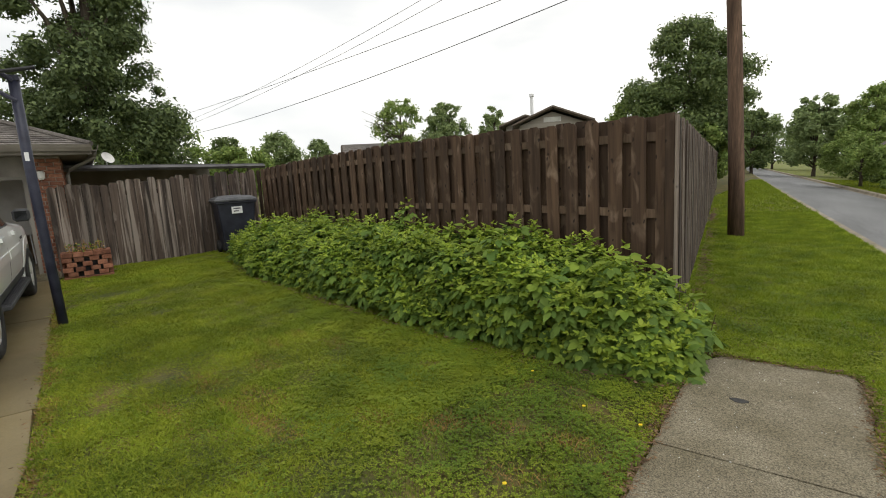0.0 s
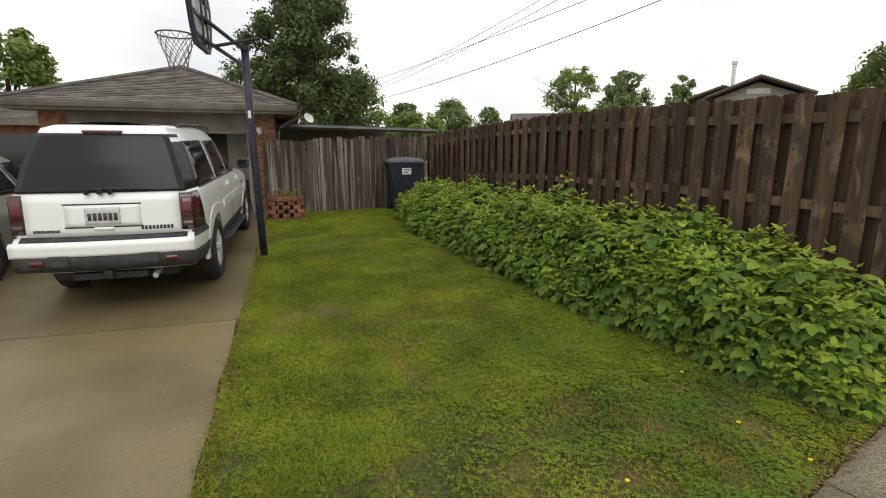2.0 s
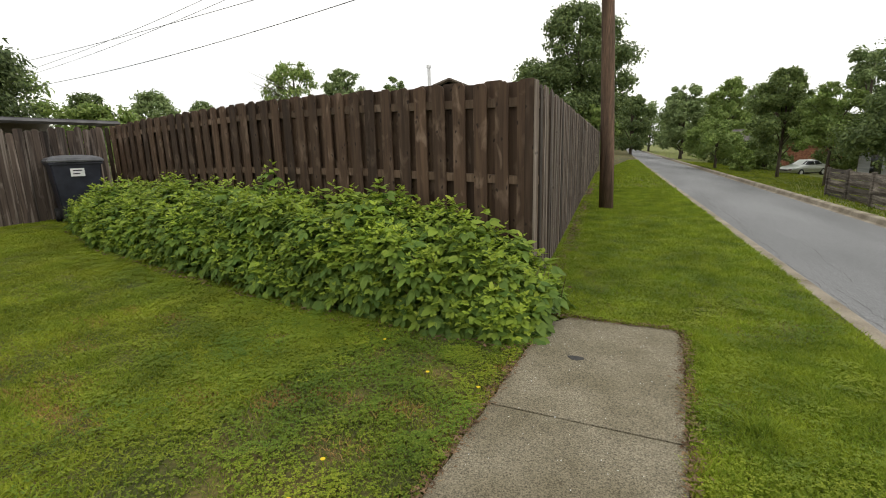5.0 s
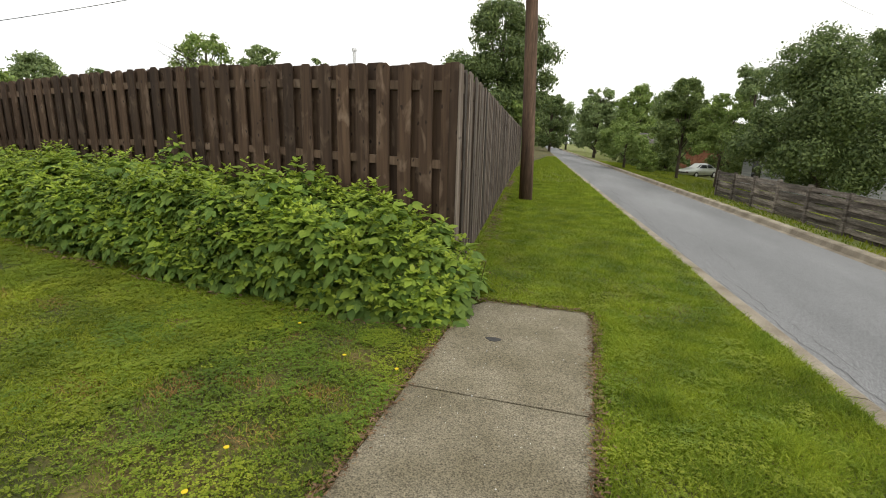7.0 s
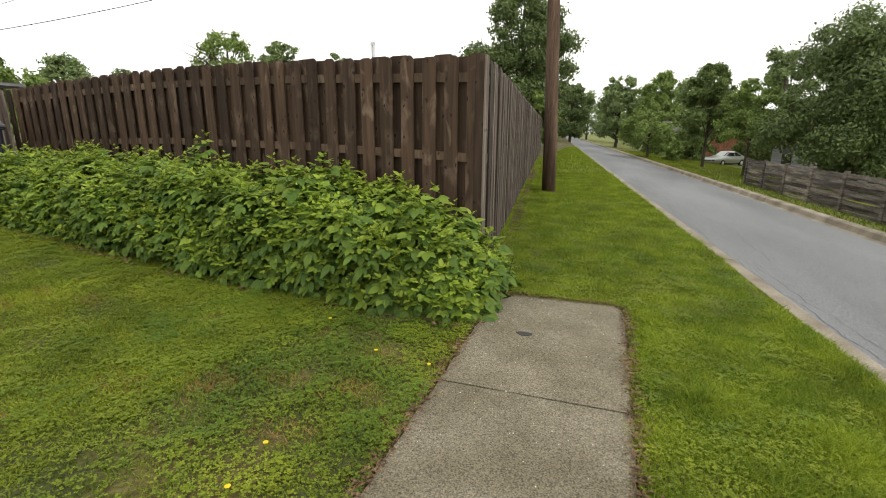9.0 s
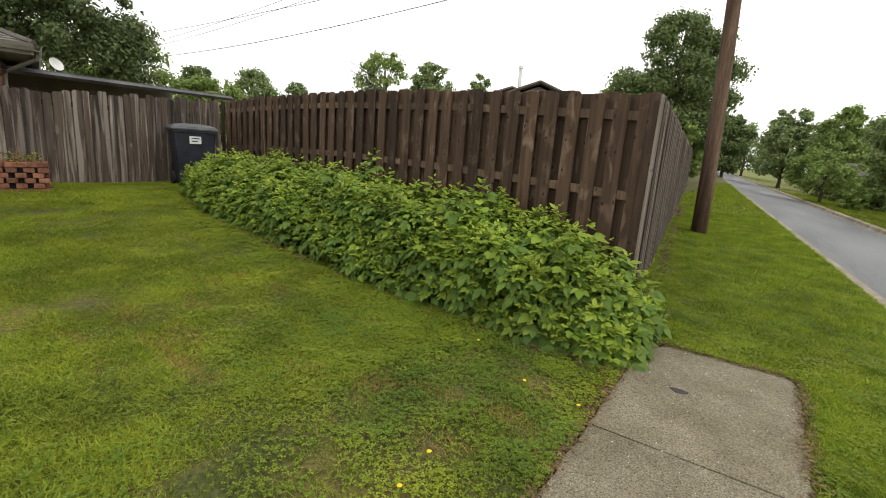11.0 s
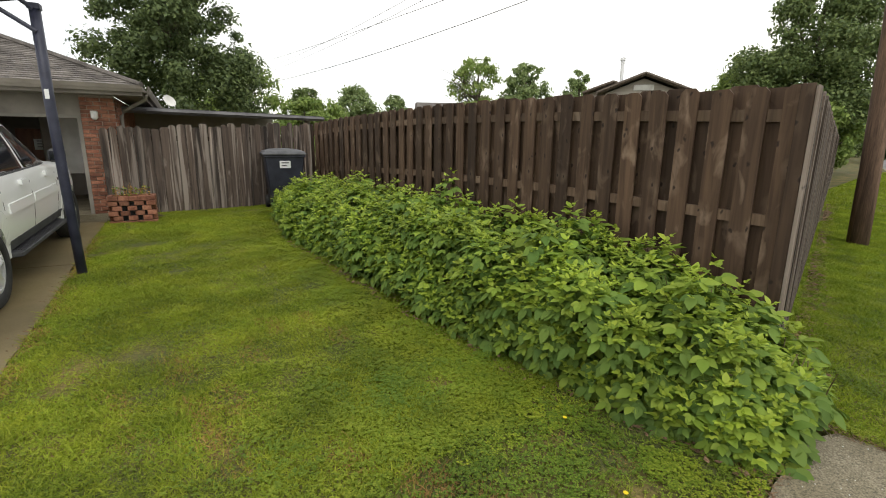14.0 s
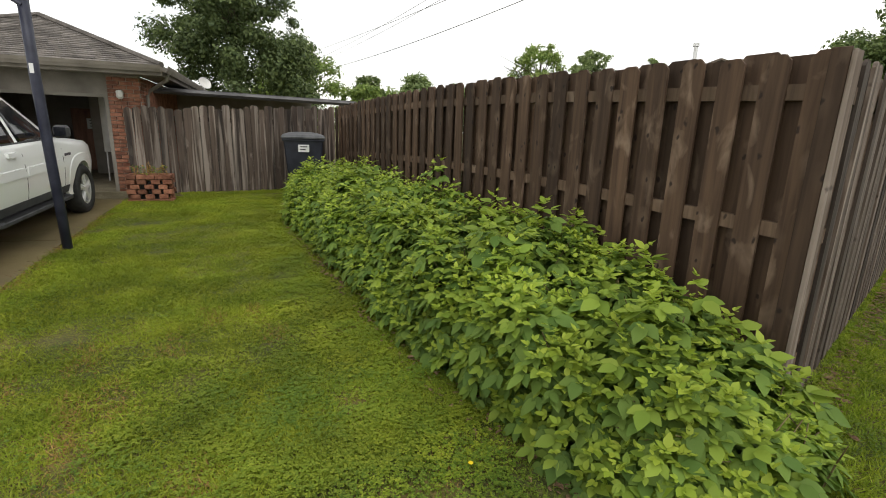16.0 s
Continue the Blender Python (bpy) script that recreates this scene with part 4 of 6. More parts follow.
# ---------------------------------------------------------------- utility poles and cables
POLE = Vector((-0.11, 7.10, 0))
upole = thing("utility_pole", "tall leaning brown wooden utility pole in the verge", "utility pole", pose(POLE.x, POLE.y, -0.15))
part("shaft", tubed([(0.0, 0, 0), (-0.03, 0, 1.5), (-0.12, 0, 4.0), (-0.26, 0.0, 7.0), (-0.40, 0, 9.6)], [0.165, 0.155, 0.142, 0.125, 0.105], 18), M_pole, upole, smooth=True)
part("insulator", tubed([(-0.05, -0.11, 8.9), (-0.05, -0.20, 8.9)], 0.03, 8), M_plastic, upole)
FAR = Vector((-33.0, 8.9, 0.3))
fpole = thing("utility_pole", "distant wooden utility pole with a grey transformer", "utility pole", pose(FAR.x, FAR.y, FAR.z))
part("shaft", tubed([(0, 0, 0), (0, 0, 6.0)], [0.13, 0.09], 8), M_pole, fpole)
part("crossarm", tubed([(-0.08, -0.3, 5.75), (0.08, 0.3, 5.75)], 0.04, 6), M_pole, fpole)
bm = bmesh.new()
lathe(bm, [(0.13, 0), (0.15, 0.04), (0.15, 0.5), (0.12, 0.56)], 12, pose(0.22, -0.08, 4.35))
part("transformer", bm, M_siding_grey, fpole)


def cable(p, q, sag, r=0.010):
    p, q = Vector(p), Vector(q)
    pts = [p.lerp(q, k / 28) - Vector((0, 0, sag * 4 * (k / 28) * (1 - k / 28))) for k in range(29)]
    ob = part("overhead_cable", tubed(pts, r, 5), M_wire)
    return tagged(ob, "thin dark overhead cable strung between the poles", "cable", "overhead cables")


cable(POLE + Vector((-0.12, 0, 6.35)), FAR + Vector((0, 0, 4.7)), 0.55, 0.012)
cable(POLE + Vector((-0.12, 0, 6.75)), FAR + Vector((0, -0.25, 5.75)), 0.25, 0.010)
cable(POLE + Vector((-0.14, 0, 8.6)), FAR + Vector((0, 0.25, 5.3)), 0.6, 0.008)
cable(POLE + Vector((-0.14, 0, 8.2)), FAR + Vector((0, 0.0, 5.0)), 0.6, 0.008)
cable(POLE + Vector((0, 0, 9.2)), (16.0, 30.0, 8.8), 0.7)
cable(POLE + Vector((0, 0, 8.7)), (17.0, 26.0, 8.0), 0.7)


# ---------------------------------------------------------------- cars
def lerp_table(tab, z):
    if z <= tab[0][0]:
        return tab[0][1]
    for (a, va), (b, vb) in zip(tab, tab[1:]):
        if z <= b:
            return va + (vb - va) * (z - a) / (b - a)
    return tab[-1][1]


def car_shape(wide, rear, front, r_round, f_round):
    """Returns the outer surface as a function of x, z: the half width there, and the ends at a height."""
    def ends(z):
        return lerp_table(rear, z), lerp_table(front, z)

    def half(x, z):
        xr, xf = ends(z)
        w = lerp_table(wide, z)
        a, b = max(0.0, 1 - (x - xr) / r_round), max(0.0, 1 - (xf - x) / f_round)
        return w * (1 - 0.075 * a ** 2.2 - 0.17 * b ** 2.2)
    return ends, half


def car_body(name, shape, rows, wheels, arch, mat, parent, label, ncol=72):
    ends, half = shape
    bm = bmesh.new()
    grid = {}
    for side in (-1, 1):
        for j, z in enumerate(rows):
            xr, xf = ends(z)
            for i in range(ncol + 1):
                x = xr + (xf - xr) * i / ncol
                grid[side, i, j] = bm.verts.new((x, side * half(x, z), z))
    for side in (-1, 1):
        for j in range(len(rows) - 1):
            for i in range(ncol):
                q = [grid[side, i, j], grid[side, i + 1, j], grid[side, i + 1, j + 1], grid[side, i, j + 1]]
                c = sum((v.co for v in q), Vector()) / 4
                if any((c.x - wx) ** 2 + (c.z - wz) ** 2 < arch ** 2 for wx, wz in wheels):
                    continue
                bm.faces.new(q if side < 0 else q[::-1])
    nc = 8

    def bridge(keys, bulge, along):
        prev = None
        for (i, j) in keys:
            a, b = grid[-1, i, j], grid[1, i, j]
            ring = [a]
            for k in range(1, nc):
                t = k / nc
                p = a.co.lerp(b.co, t)
                s = 1 - (2 * t - 1) ** 2
                ring.append(bm.verts.new(p + Vector(along) * bulge * s))
            ring.append(b)
            if prev:
                for k in range(nc):
                    bm.faces.new((prev[k], prev[k + 1], ring[k + 1], ring[k]))
            prev = ring
    bridge([(0, j) for j in range(len(rows))], 0.05, (-1, 0, 0))
    bridge([(ncol, j) for j in range(len(rows))], 0.10, (1, 0, 0.12))
    bridge([(i, len(rows) - 1) for i in range(ncol + 1)], 0.03, (0, 0, 1))
    return part(name, bm, mat, parent, label, smooth=True)


def car_panel(name, shape, side, z0, z1, xa0, xb0, xa1, xb1, mat, parent, label="", off=0.006, nz=5, nx=10, round_=0.0):
    """A piece of glass or trim that lies on the side; its ends run from xa0, xb0 at z0 to xa1, xb1 at z1."""
    ends, half = shape
    bm = bmesh.new()
    out, inn = [], []
    for j in range(nz + 1):
        t = j / nz
        z = z0 + (z1 - z0) * t
        for i in range(nx + 1):
            s = i / nx
            x = max((xa0 + (xa1 - xa0) * t) * (1 - s) + (xb0 + (xb1 - xb0) * t) * s, ends(z)[0])
            y = half(x, z)
            out.append(bm.verts.new((x, side * (y + off), z)))
            inn.append(bm.verts.new((x, side * (y - 0.02), z)))
    w = nx + 1
    for j in range(nz):
        for i in range(nx):
            bm.faces.new((out[j * w + i], out[j * w + i + 1], out[(j + 1) * w + i + 1], out[(j + 1) * w + i]))
    rim_ = [i for i in range(w)] + [j * w + nx for j in range(1, nz + 1)] + [nz * w + i for i in range(nx - 1, -1, -1)] + [j * w for j in range(nz - 1, 0, -1)]
    for a, b in zip(rim_, rim_[1:] + rim_[:1]):
        bm.faces.new((out[a], out[b], inn[b], inn[a]))
    return part(name, bm, mat, parent, label, smooth=nz > 2)


def end_panel(name, shape, z0, z1, y0, y1, mat, parent, label="", off=0.008, rear=True, nz=5, ny=10, taper=0.0, bulge=0.05, full=False):
    """A piece that lies on the tail or the nose between y0 and y1."""
    ends, half = shape
    bm = bmesh.new()
    out, inn = [], []
    for j in range(nz + 1):
        z = z0 + (z1 - z0) * j / nz
        x = ends(z)[0] if rear else ends(z)[1]
        hw = half(x, z)
        for i in range(ny + 1):
            y = y0 + (y1 - y0) * i / ny
            y *= hw if full else 1 - taper * j / nz
            b = bulge * max(0.0, 1 - (y / hw) ** 2)
            xx = x - b - off if rear else x + b * 2 + off
            out.append(bm.verts.new((xx, y, z)))
            inn.append(bm.verts.new((xx + (0.03 if rear else -0.03), y, z)))
    w = ny + 1
    for j in range(nz):
        for i in range(ny):
            bm.faces.new((out[j * w + i], out[j * w + i + 1], out[(j + 1) * w + i + 1], out[(j + 1) * w + i]))
    rim_ = [i for i in range(w)] + [j * w + ny for j in range(1, nz + 1)] + [nz * w + i for i in range(ny - 1, -1, -1)] + [j * w for j in range(nz - 1, 0, -1)]
    for a, b in zip(rim_, rim_[1:] + rim_[:1]):
        bm.faces.new((out[a], out[b], inn[b], inn[a]))
    return part(name, bm, mat, parent, label, smooth=True)


def wheel(parent, x, y, r, side, spokes=5):
    bm = bmesh.new()
    lathe(bm, [(r * 0.62, -0.11), (r * 0.90, -0.12), (r * 0.99, -0.09), (r, -0.03), (r, 0.03), (r * 0.99, 0.09), (r * 0.90, 0.12), (r * 0.62, 0.11)], 36, pose(x, y, r, 90, 0, 0), True)
    w = part("wheel", bm, M_tyre, parent, "black road tyre on an alloy rim", smooth=True)
    bm = bmesh.new()
    lathe(bm, [(r * 0.56, -0.10), (r * 0.64, -0.10), (r * 0.64, 0.10), (r * 0.56, 0.10)], 30, pose(x, y, r, 90, 0, 0), True)
    part("rim", bm, M_alloy, w)
    bm = bmesh.new()
    lathe(bm, [(0.02, -0.02), (r * 0.58, -0.02), (r * 0.58, 0.02), (0.02, 0.02)], 24, pose(x, y - side * 0.02, r, 90, 0, 0))
    part("brake", bm, M_black, w)
    for k in range(spokes):
        a = 6.2832 * k / spokes + 0.3
        bm = bmesh.new()
        for da in (-0.15, 0.15):
            tube(bm, [(x + 0.05 * math.cos(a), y + side * 0.085, r + 0.05 * math.sin(a)), (x + r * 0.6 * math.cos(a + da), y + side * 0.075, r + r * 0.6 * math.sin(a + da))], [0.034, 0.026], 6)
        part("spoke", bm, M_alloy, w)
    bm = bmesh.new()
    lathe(bm, [(0.075, -0.01), (0.07, 0.012), (0.04, 0.02)], 14, pose(x, y + side * 0.10, r, -90 * side, 0, 0))
    part("hub_cap", bm, M_alloy, w)
    return w


def fender(shape, side, wx, wz, r0, r1, mat, parent, off=0.022):
    ends, half = shape
    bm = bmesh.new()
    n = 26
    rows_ = []
    for k in range(n + 1):
        a = radians(-22 + 224 * k / n)
        ring = []
        sq = (math.cos(a) ** 4 + math.sin(a) ** 4) ** -0.25
        ro = r1 * (0.35 + 0.65 * sq) * 0.97
        for rr, o in ((r0, -0.10), (r0, off), (ro - 0.014, off), (ro, 0.002), (ro, -0.03)):
            x, z = wx + rr * math.cos(a), wz + rr * math.sin(a)
            z = max(z, 0.36)
            ring.append(bm.verts.new((x, side * (half(x, max(z, 0.46)) + o), z)))
        rows_.append(ring)
    for a, b in zip(rows_, rows_[1:]):
        for i in range(4):
            bm.faces.new((a[i], a[i + 1], b[i + 1], b[i]))
    return part("wheel_arch", bm, mat, parent)


WX0, WX1, WR = 1.12, 4.40, 0.375
SUV_SHAPE = car_shape(
    [(0.42, 0.875), (0.60, 0.915), (0.80, 0.935), (1.00, 0.93), (1.14, 0.905), (1.20, 0.875), (1.45, 0.80), (1.68, 0.715), (1.78, 0.655), (1.82, 0.58)],
    [(0.42, 0.10), (0.48, 0.02), (0.52, 0.0), (0.72, 0.0), (0.765, 0.10), (1.16, 0.13), (1.45, 0.24), (1.69, 0.36), (1.78, 0.42), (1.82, 0.60)],
    [(0.42, 5.12), (0.50, 5.24), (0.72, 5.28), (0.98, 5.21), (1.06, 5.05), (1.12, 4.55), (1.17, 4.00), (1.21, 3.86), (1.45, 3.46), (1.68, 3.08), (1.78, 2.80), (1.82, 2.5)],
    0.55, 1.0)
suv = thing("suv", "white long-wheelbase four-door suv with dark glass parked on the driveway", "car", pose(-4.47, -5.30, 0.125, 0, -2.0, 162.5) @ Matrix.Diagonal((0.97, 0.875, 0.99, 1)))
rows = [0.42, 0.46, 0.50, 0.54, 0.60, 0.66, 0.72, 0.745, 0.77, 0.80, 0.84, 0.88, 0.93, 0.98, 1.02, 1.06, 1.10, 1.14, 1.17, 1.21, 1.26, 1.32, 1.38, 1.45, 1.52, 1.60, 1.68, 1.73, 1.78, 1.81, 1.82]
car_body("body", SUV_SHAPE, rows, [(WX0, WR), (WX1, WR)], 0.455, M_paint, suv, "glossy white painted body")
part("underbody", boxed(0.25, 5.0, -0.62, 0.62, 0.30, 0.62), M_black, suv)
part("wheel_well", boxed(WX0 - 0.5, WX0 + 0.5, -0.80, 0.80, 0.50, 0.90), M_black, suv)
part("wheel_well", boxed(WX1 - 0.5, WX1 + 0.45, -0.78, 0.78, 0.50, 0.90), M_black, suv)
for side in (-1, 1):
    for wx in (WX0, WX1):
        wheel(suv, wx, side * 0.82, WR, side)
        fender(SUV_SHAPE, side, wx, WR, 0.43, 0.575, M_paint, suv, 0.010)
    car_panel("quarter_glass", SUV_SHAPE, side, 1.195, 1.665, 0.43, 1.52, 0.59, 1.50, M_glass, suv, "dark tinted glass", off=0.010)
    car_panel("rear_door_glass", SUV_SHAPE, side, 1.195, 1.655, 1.66, 2.55, 1.66, 2.44, M_glass, suv, "dark tinted glass")
    car_panel("front_door_glass", SUV_SHAPE, side, 1.195, 1.655, 2.63, 3.62, 2.52, 2.98, M_glass, suv, "dark tinted glass")
    for x in (1.60, 2.59, 3.72):
        car_panel("door_seam", SUV_SHAPE, side, 0.47, 1.19, x - 0.006, x + 0.006, x - 0.006, x + 0.006, M_black, suv, off=0.002, nx=1)
    car_panel("belt_seal", SUV_SHAPE, side, 1.175, 1.193, 0.48, 3.66, 0.48, 3.66, M_black, suv, off=0.004, nx=20, nz=1)
    car_panel("side_moulding", SUV_SHAPE, side, 0.80, 0.90, 1.72, 2.56, 1.72, 2.56, M_paint, suv, off=0.014, nz=2)
    car_panel("side_moulding", SUV_SHAPE, side, 0.80, 0.90, 2.63, 3.62, 2.63, 3.62, M_paint, suv, off=0.014, nz=2)
    car_panel("sill_cladding", SUV_SHAPE, side, 0.425, 0.52, 1.60, 3.92, 1.60, 3.92, M_plastic, suv, off=0.010, nz=2)
    car_panel("badge_bar", SUV_SHAPE, side, 0.93, 0.965, 3.78, 4.0, 3.78, 4.0, M_ink, suv, off=0.004, nz=1, nx=2)
    for x in (2.32, 3.32):
        h = car_panel("door_handle", SUV_SHAPE, side, 1.045, 1.095, x - 0.11, x + 0.10, x - 0.11, x + 0.10, M_paint, suv, off=0.035, nz=2)
    bm = bmesh.new()
    prism(bm, [(1.66, side * 0.80), (1.74, side * 0.985), (3.72, side * 0.985), (3.84, side * 0.80)], 0.345, 0.395)
    rb = part("running_board", bm, M_plastic, suv, "grey ribbed running board", bevel=0.01)
    for k in range(6):
        part("rib", boxed(1.85, 3.66, side * 0.895 - 0.07 + k * 0.026, side * 0.895 - 0.06 + k * 0.026, 0.395, 0.401), M_black, rb)
    # tail lamp wraps the corner
    tl = car_panel("tail_lamp", SUV_SHAPE, side, 0.80, 1.165, 0.105, 0.40, 0.135, 0.36, M_lamp_smoke, suv, "dark smoked red tail lamp", off=0.012)
    end_panel("tail_lamp_back", SUV_SHAPE, 0.80, 1.165, side * 0.745, side * 0.875, M_lamp_smoke, tl, off=0.012)
    end_panel("reverse_lamp", SUV_SHAPE, 0.825, 0.885, side * 0.765, side * 0.865, M_lamp_clear, tl, off=0.018, nz=2)
    car_panel("reverse_lamp", SUV_SHAPE, side, 0.825, 0.885, 0.13, 0.31, 0.13, 0.31, M_lamp_clear, tl, off=0.017, nz=2)
    end_panel("brake_lamp", SUV_SHAPE, 0.925, 1.125, side * 0.765, side * 0.865, M_lamp_red, tl, off=0.016, nz=3)
    car_panel("brake_lamp", SUV_SHAPE, side, 0.93, 1.12, 0.135, 0.27, 0.14, 0.25, M_lamp_red, tl, off=0.017, nz=2)
    car_panel("corner_trim", SUV_SHAPE, side, 0.725, 0.795, 0.05, 0.56, 0.10, 0.42, M_plastic, suv, off=0.010, nz=2)
    # mirrors
    bm = bmesh.new()
    box(bm, 3.52, 3.64, side * 0.92 - 0.0, side * 1.13, 1.19, 1.36)
    mr = part("door_mirror", bm, M_plastic, suv, "dark grey door mirror", bevel=0.035)
    part("mirror_glass", boxed(3.508, 3.519, side * 1.025 - 0.075, side * 1.025 + 0.075, 1.215, 1.335), M_glass, mr)
    # roof rails
    rr = part("roof_rail", tubed([(0.95, side * 0.585, 1.80), (1.10, side * 0.60, 1.835), (2.4, side * 0.615, 1.845), (2.70, side * 0.615, 1.83), (2.85, side * 0.60, 1.79)], 0.022, 8), M_black, suv, "black roof rack rail")
    car_panel("bumper_cladding", SUV_SHAPE, side, 0.43, 0.585, 0.03, 0.66, 0.03, 0.66, M_plastic, suv, off=0.012, nz=3)
    car_panel("gate_corner", SUV_SHAPE, side, 1.19, 1.735, 0.11, 0.44, 0.36, 0.62, M_black, suv, off=0.004)
    end_panel("headlamp", SUV_SHAPE, 0.80, 0.97, side * 0.46, side * 0.76, M_lamp_clear, suv, rear=False)
end_panel("liftgate_glass", SUV_SHAPE, 1.185, 1.735, -1.0, 1.0, M_glass_rear, suv, "dark tinted liftgate glass", off=0.014, nz=22, ny=18, full=True)
end_panel("liftgate", SUV_SHAPE, 0.775, 1.165, -0.735, 0.735, M_paint, suv, "white lower liftgate", off=0.022, ny=14)
end_panel("liftgate_step", SUV_SHAPE, 0.735, 0.775, -0.80, 0.80, M_plastic, suv, off=0.012, nz=2)
end_panel("plate_recess", SUV_SHAPE, 0.865, 1.075, -0.36, 0.36, M_paint, suv, off=0.014 + 0.018, bulge=0.045)
plate = end_panel("number_plate", SUV_SHAPE, 0.885, 1.045, -0.165, 0.165, M_plate, suv, "pale number plate with dark bars", off=0.050, bulge=0.045)
for k in range(6):
    a = -0.142 + k * 0.049
    end_panel("text_bar", SUV_SHAPE, 0.925, 0.995, a, a + 0.034, M_ink, plate, off=0.056, bulge=0.045, nz=1, ny=3)
for k in range(9):
    end_panel("badge_bar", SUV_SHAPE, 0.822, 0.858, -0.665 + k * 0.036, -0.639 + k * 0.036, M_ink, suv, off=0.027, nz=1, ny=1)
for k in range(11):
    end_panel("badge_bar", SUV_SHAPE, 0.815, 0.84, 0.42 + k * 0.023, 0.437 + k * 0.023, M_ink, suv, off=0.027, nz=1, ny=1)
# thin seam and a lip round the plate's recess
for z in (0.860, 1.078):
    end_panel("recess_lip", SUV_SHAPE, z - 0.006, z + 0.006, -0.37, 0.37, M_plastic, suv, off=0.034, bulge=0.045, nz=1)
end_panel("gate_handle", SUV_SHAPE, 0.835, 0.86, -0.09, 0.09, M_paint, suv, off=0.05, nz=1)
end_panel("bumper_top", SUV_SHAPE, 0.60, 0.735, -0.88, 0.88, M_paint, suv, off=0.03, ny=16)
end_panel("bumper", SUV_SHAPE, 0.435, 0.60, -0.87, 0.87, M_plastic, suv, "dark grey bumper cladding", off=0.022, ny=16)
end_panel("bumper_pad", SUV_SHAPE, 0.49, 0.61, 0.34, 0.52, M_plastic, suv, off=0.045)
end_panel("bumper_pad", SUV_SHAPE, 0.49, 0.61, -0.52, -0.34, M_plastic, suv, off=0.045)
for side in (-1, 1):
    end_panel("reflector", SUV_SHAPE, 0.515, 0.565, side * 0.58, side * 0.70, M_lamp_red, suv, off=0.034, nz=1)
end_panel("high_brake_lamp", SUV_SHAPE, 1.742, 1.765, -0.19, 0.19, M_lamp_red, suv, "red high brake lamp in the roof edge", off=0.03, nz=1)
wiper = part("rear_wiper", tubed([(0.075, 0.12, 1.215), (0.065, -0.10, 1.222), (0.085, -0.46, 1.215)], 0.011, 6), M_black, suv)
for y in (0.12, 0.0, -0.10):
    part("wiper_mount", tubed([(0.02, y, 1.19), (0.09, y, 1.20)], 0.024, 8), M_black, wiper)
part("tow_hitch", boxed(-0.05, 0.30, -0.04, 0.04, 0.36, 0.44), M_black, suv, bevel=0.006)
part("hitch_bar", boxed(0.02, 0.09, -0.36, 0.36, 0.345, 0.405), M_black, suv)
part("tailpipe", tubed([(0.06, -0.42, 0.34), (0.45, -0.42, 0.40)], 0.03, 10), M_alloy, suv)
end_panel("grille", SUV_SHAPE, 0.70, 0.98, -0.44, 0.44, M_black, suv, rear=False)
bm = bmesh.new()
ws = []
for j in range(6):
    z = 1.215 + (1.67 - 1.215) * j / 5
    x = SUV_SHAPE[0](z)[1] + 0.012
    for i in range(9):
        y = (-1 + 2 * i / 8) * (SUV_SHAPE[1](x, z) - 0.05)
        ws.append(bm.verts.new((x + 0.10 * (1 - (2 * i / 8 - 1) ** 2) + 0.004, y, z + 0.012 * (1 - (2 * i / 8 - 1) ** 2))))
for j in range(5):
    for i in range(8):
        bm.faces.new((ws[j * 9 + i], ws[j * 9 + i + 1], ws[(j + 1) * 9 + i + 1], ws[(j + 1) * 9 + i]))
part("windscreen", bm, M_glass, suv, smooth=True)

SEDAN_SHAPE = car_shape(
    [(0.30, 0.82), (0.55, 0.88), (0.80, 0.88), (0.92, 0.84), (1.10, 0.74), (1.30, 0.63), (1.42, 0.55)],
    [(0.30, 0.10), (0.40, 0.0), (0.62, 0.0), (0.88, 0.10), (0.95, 0.55), (1.02, 0.85), (1.30, 1.35), (1.42, 1.75)],
    [(0.30, 4.62), (0.45, 4.72), (0.66, 4.66), (0.82, 4.2), (0.93, 3.4), (1.02, 3.15), (1.30, 2.65), (1.42, 2.4)],
    0.6, 1.0)


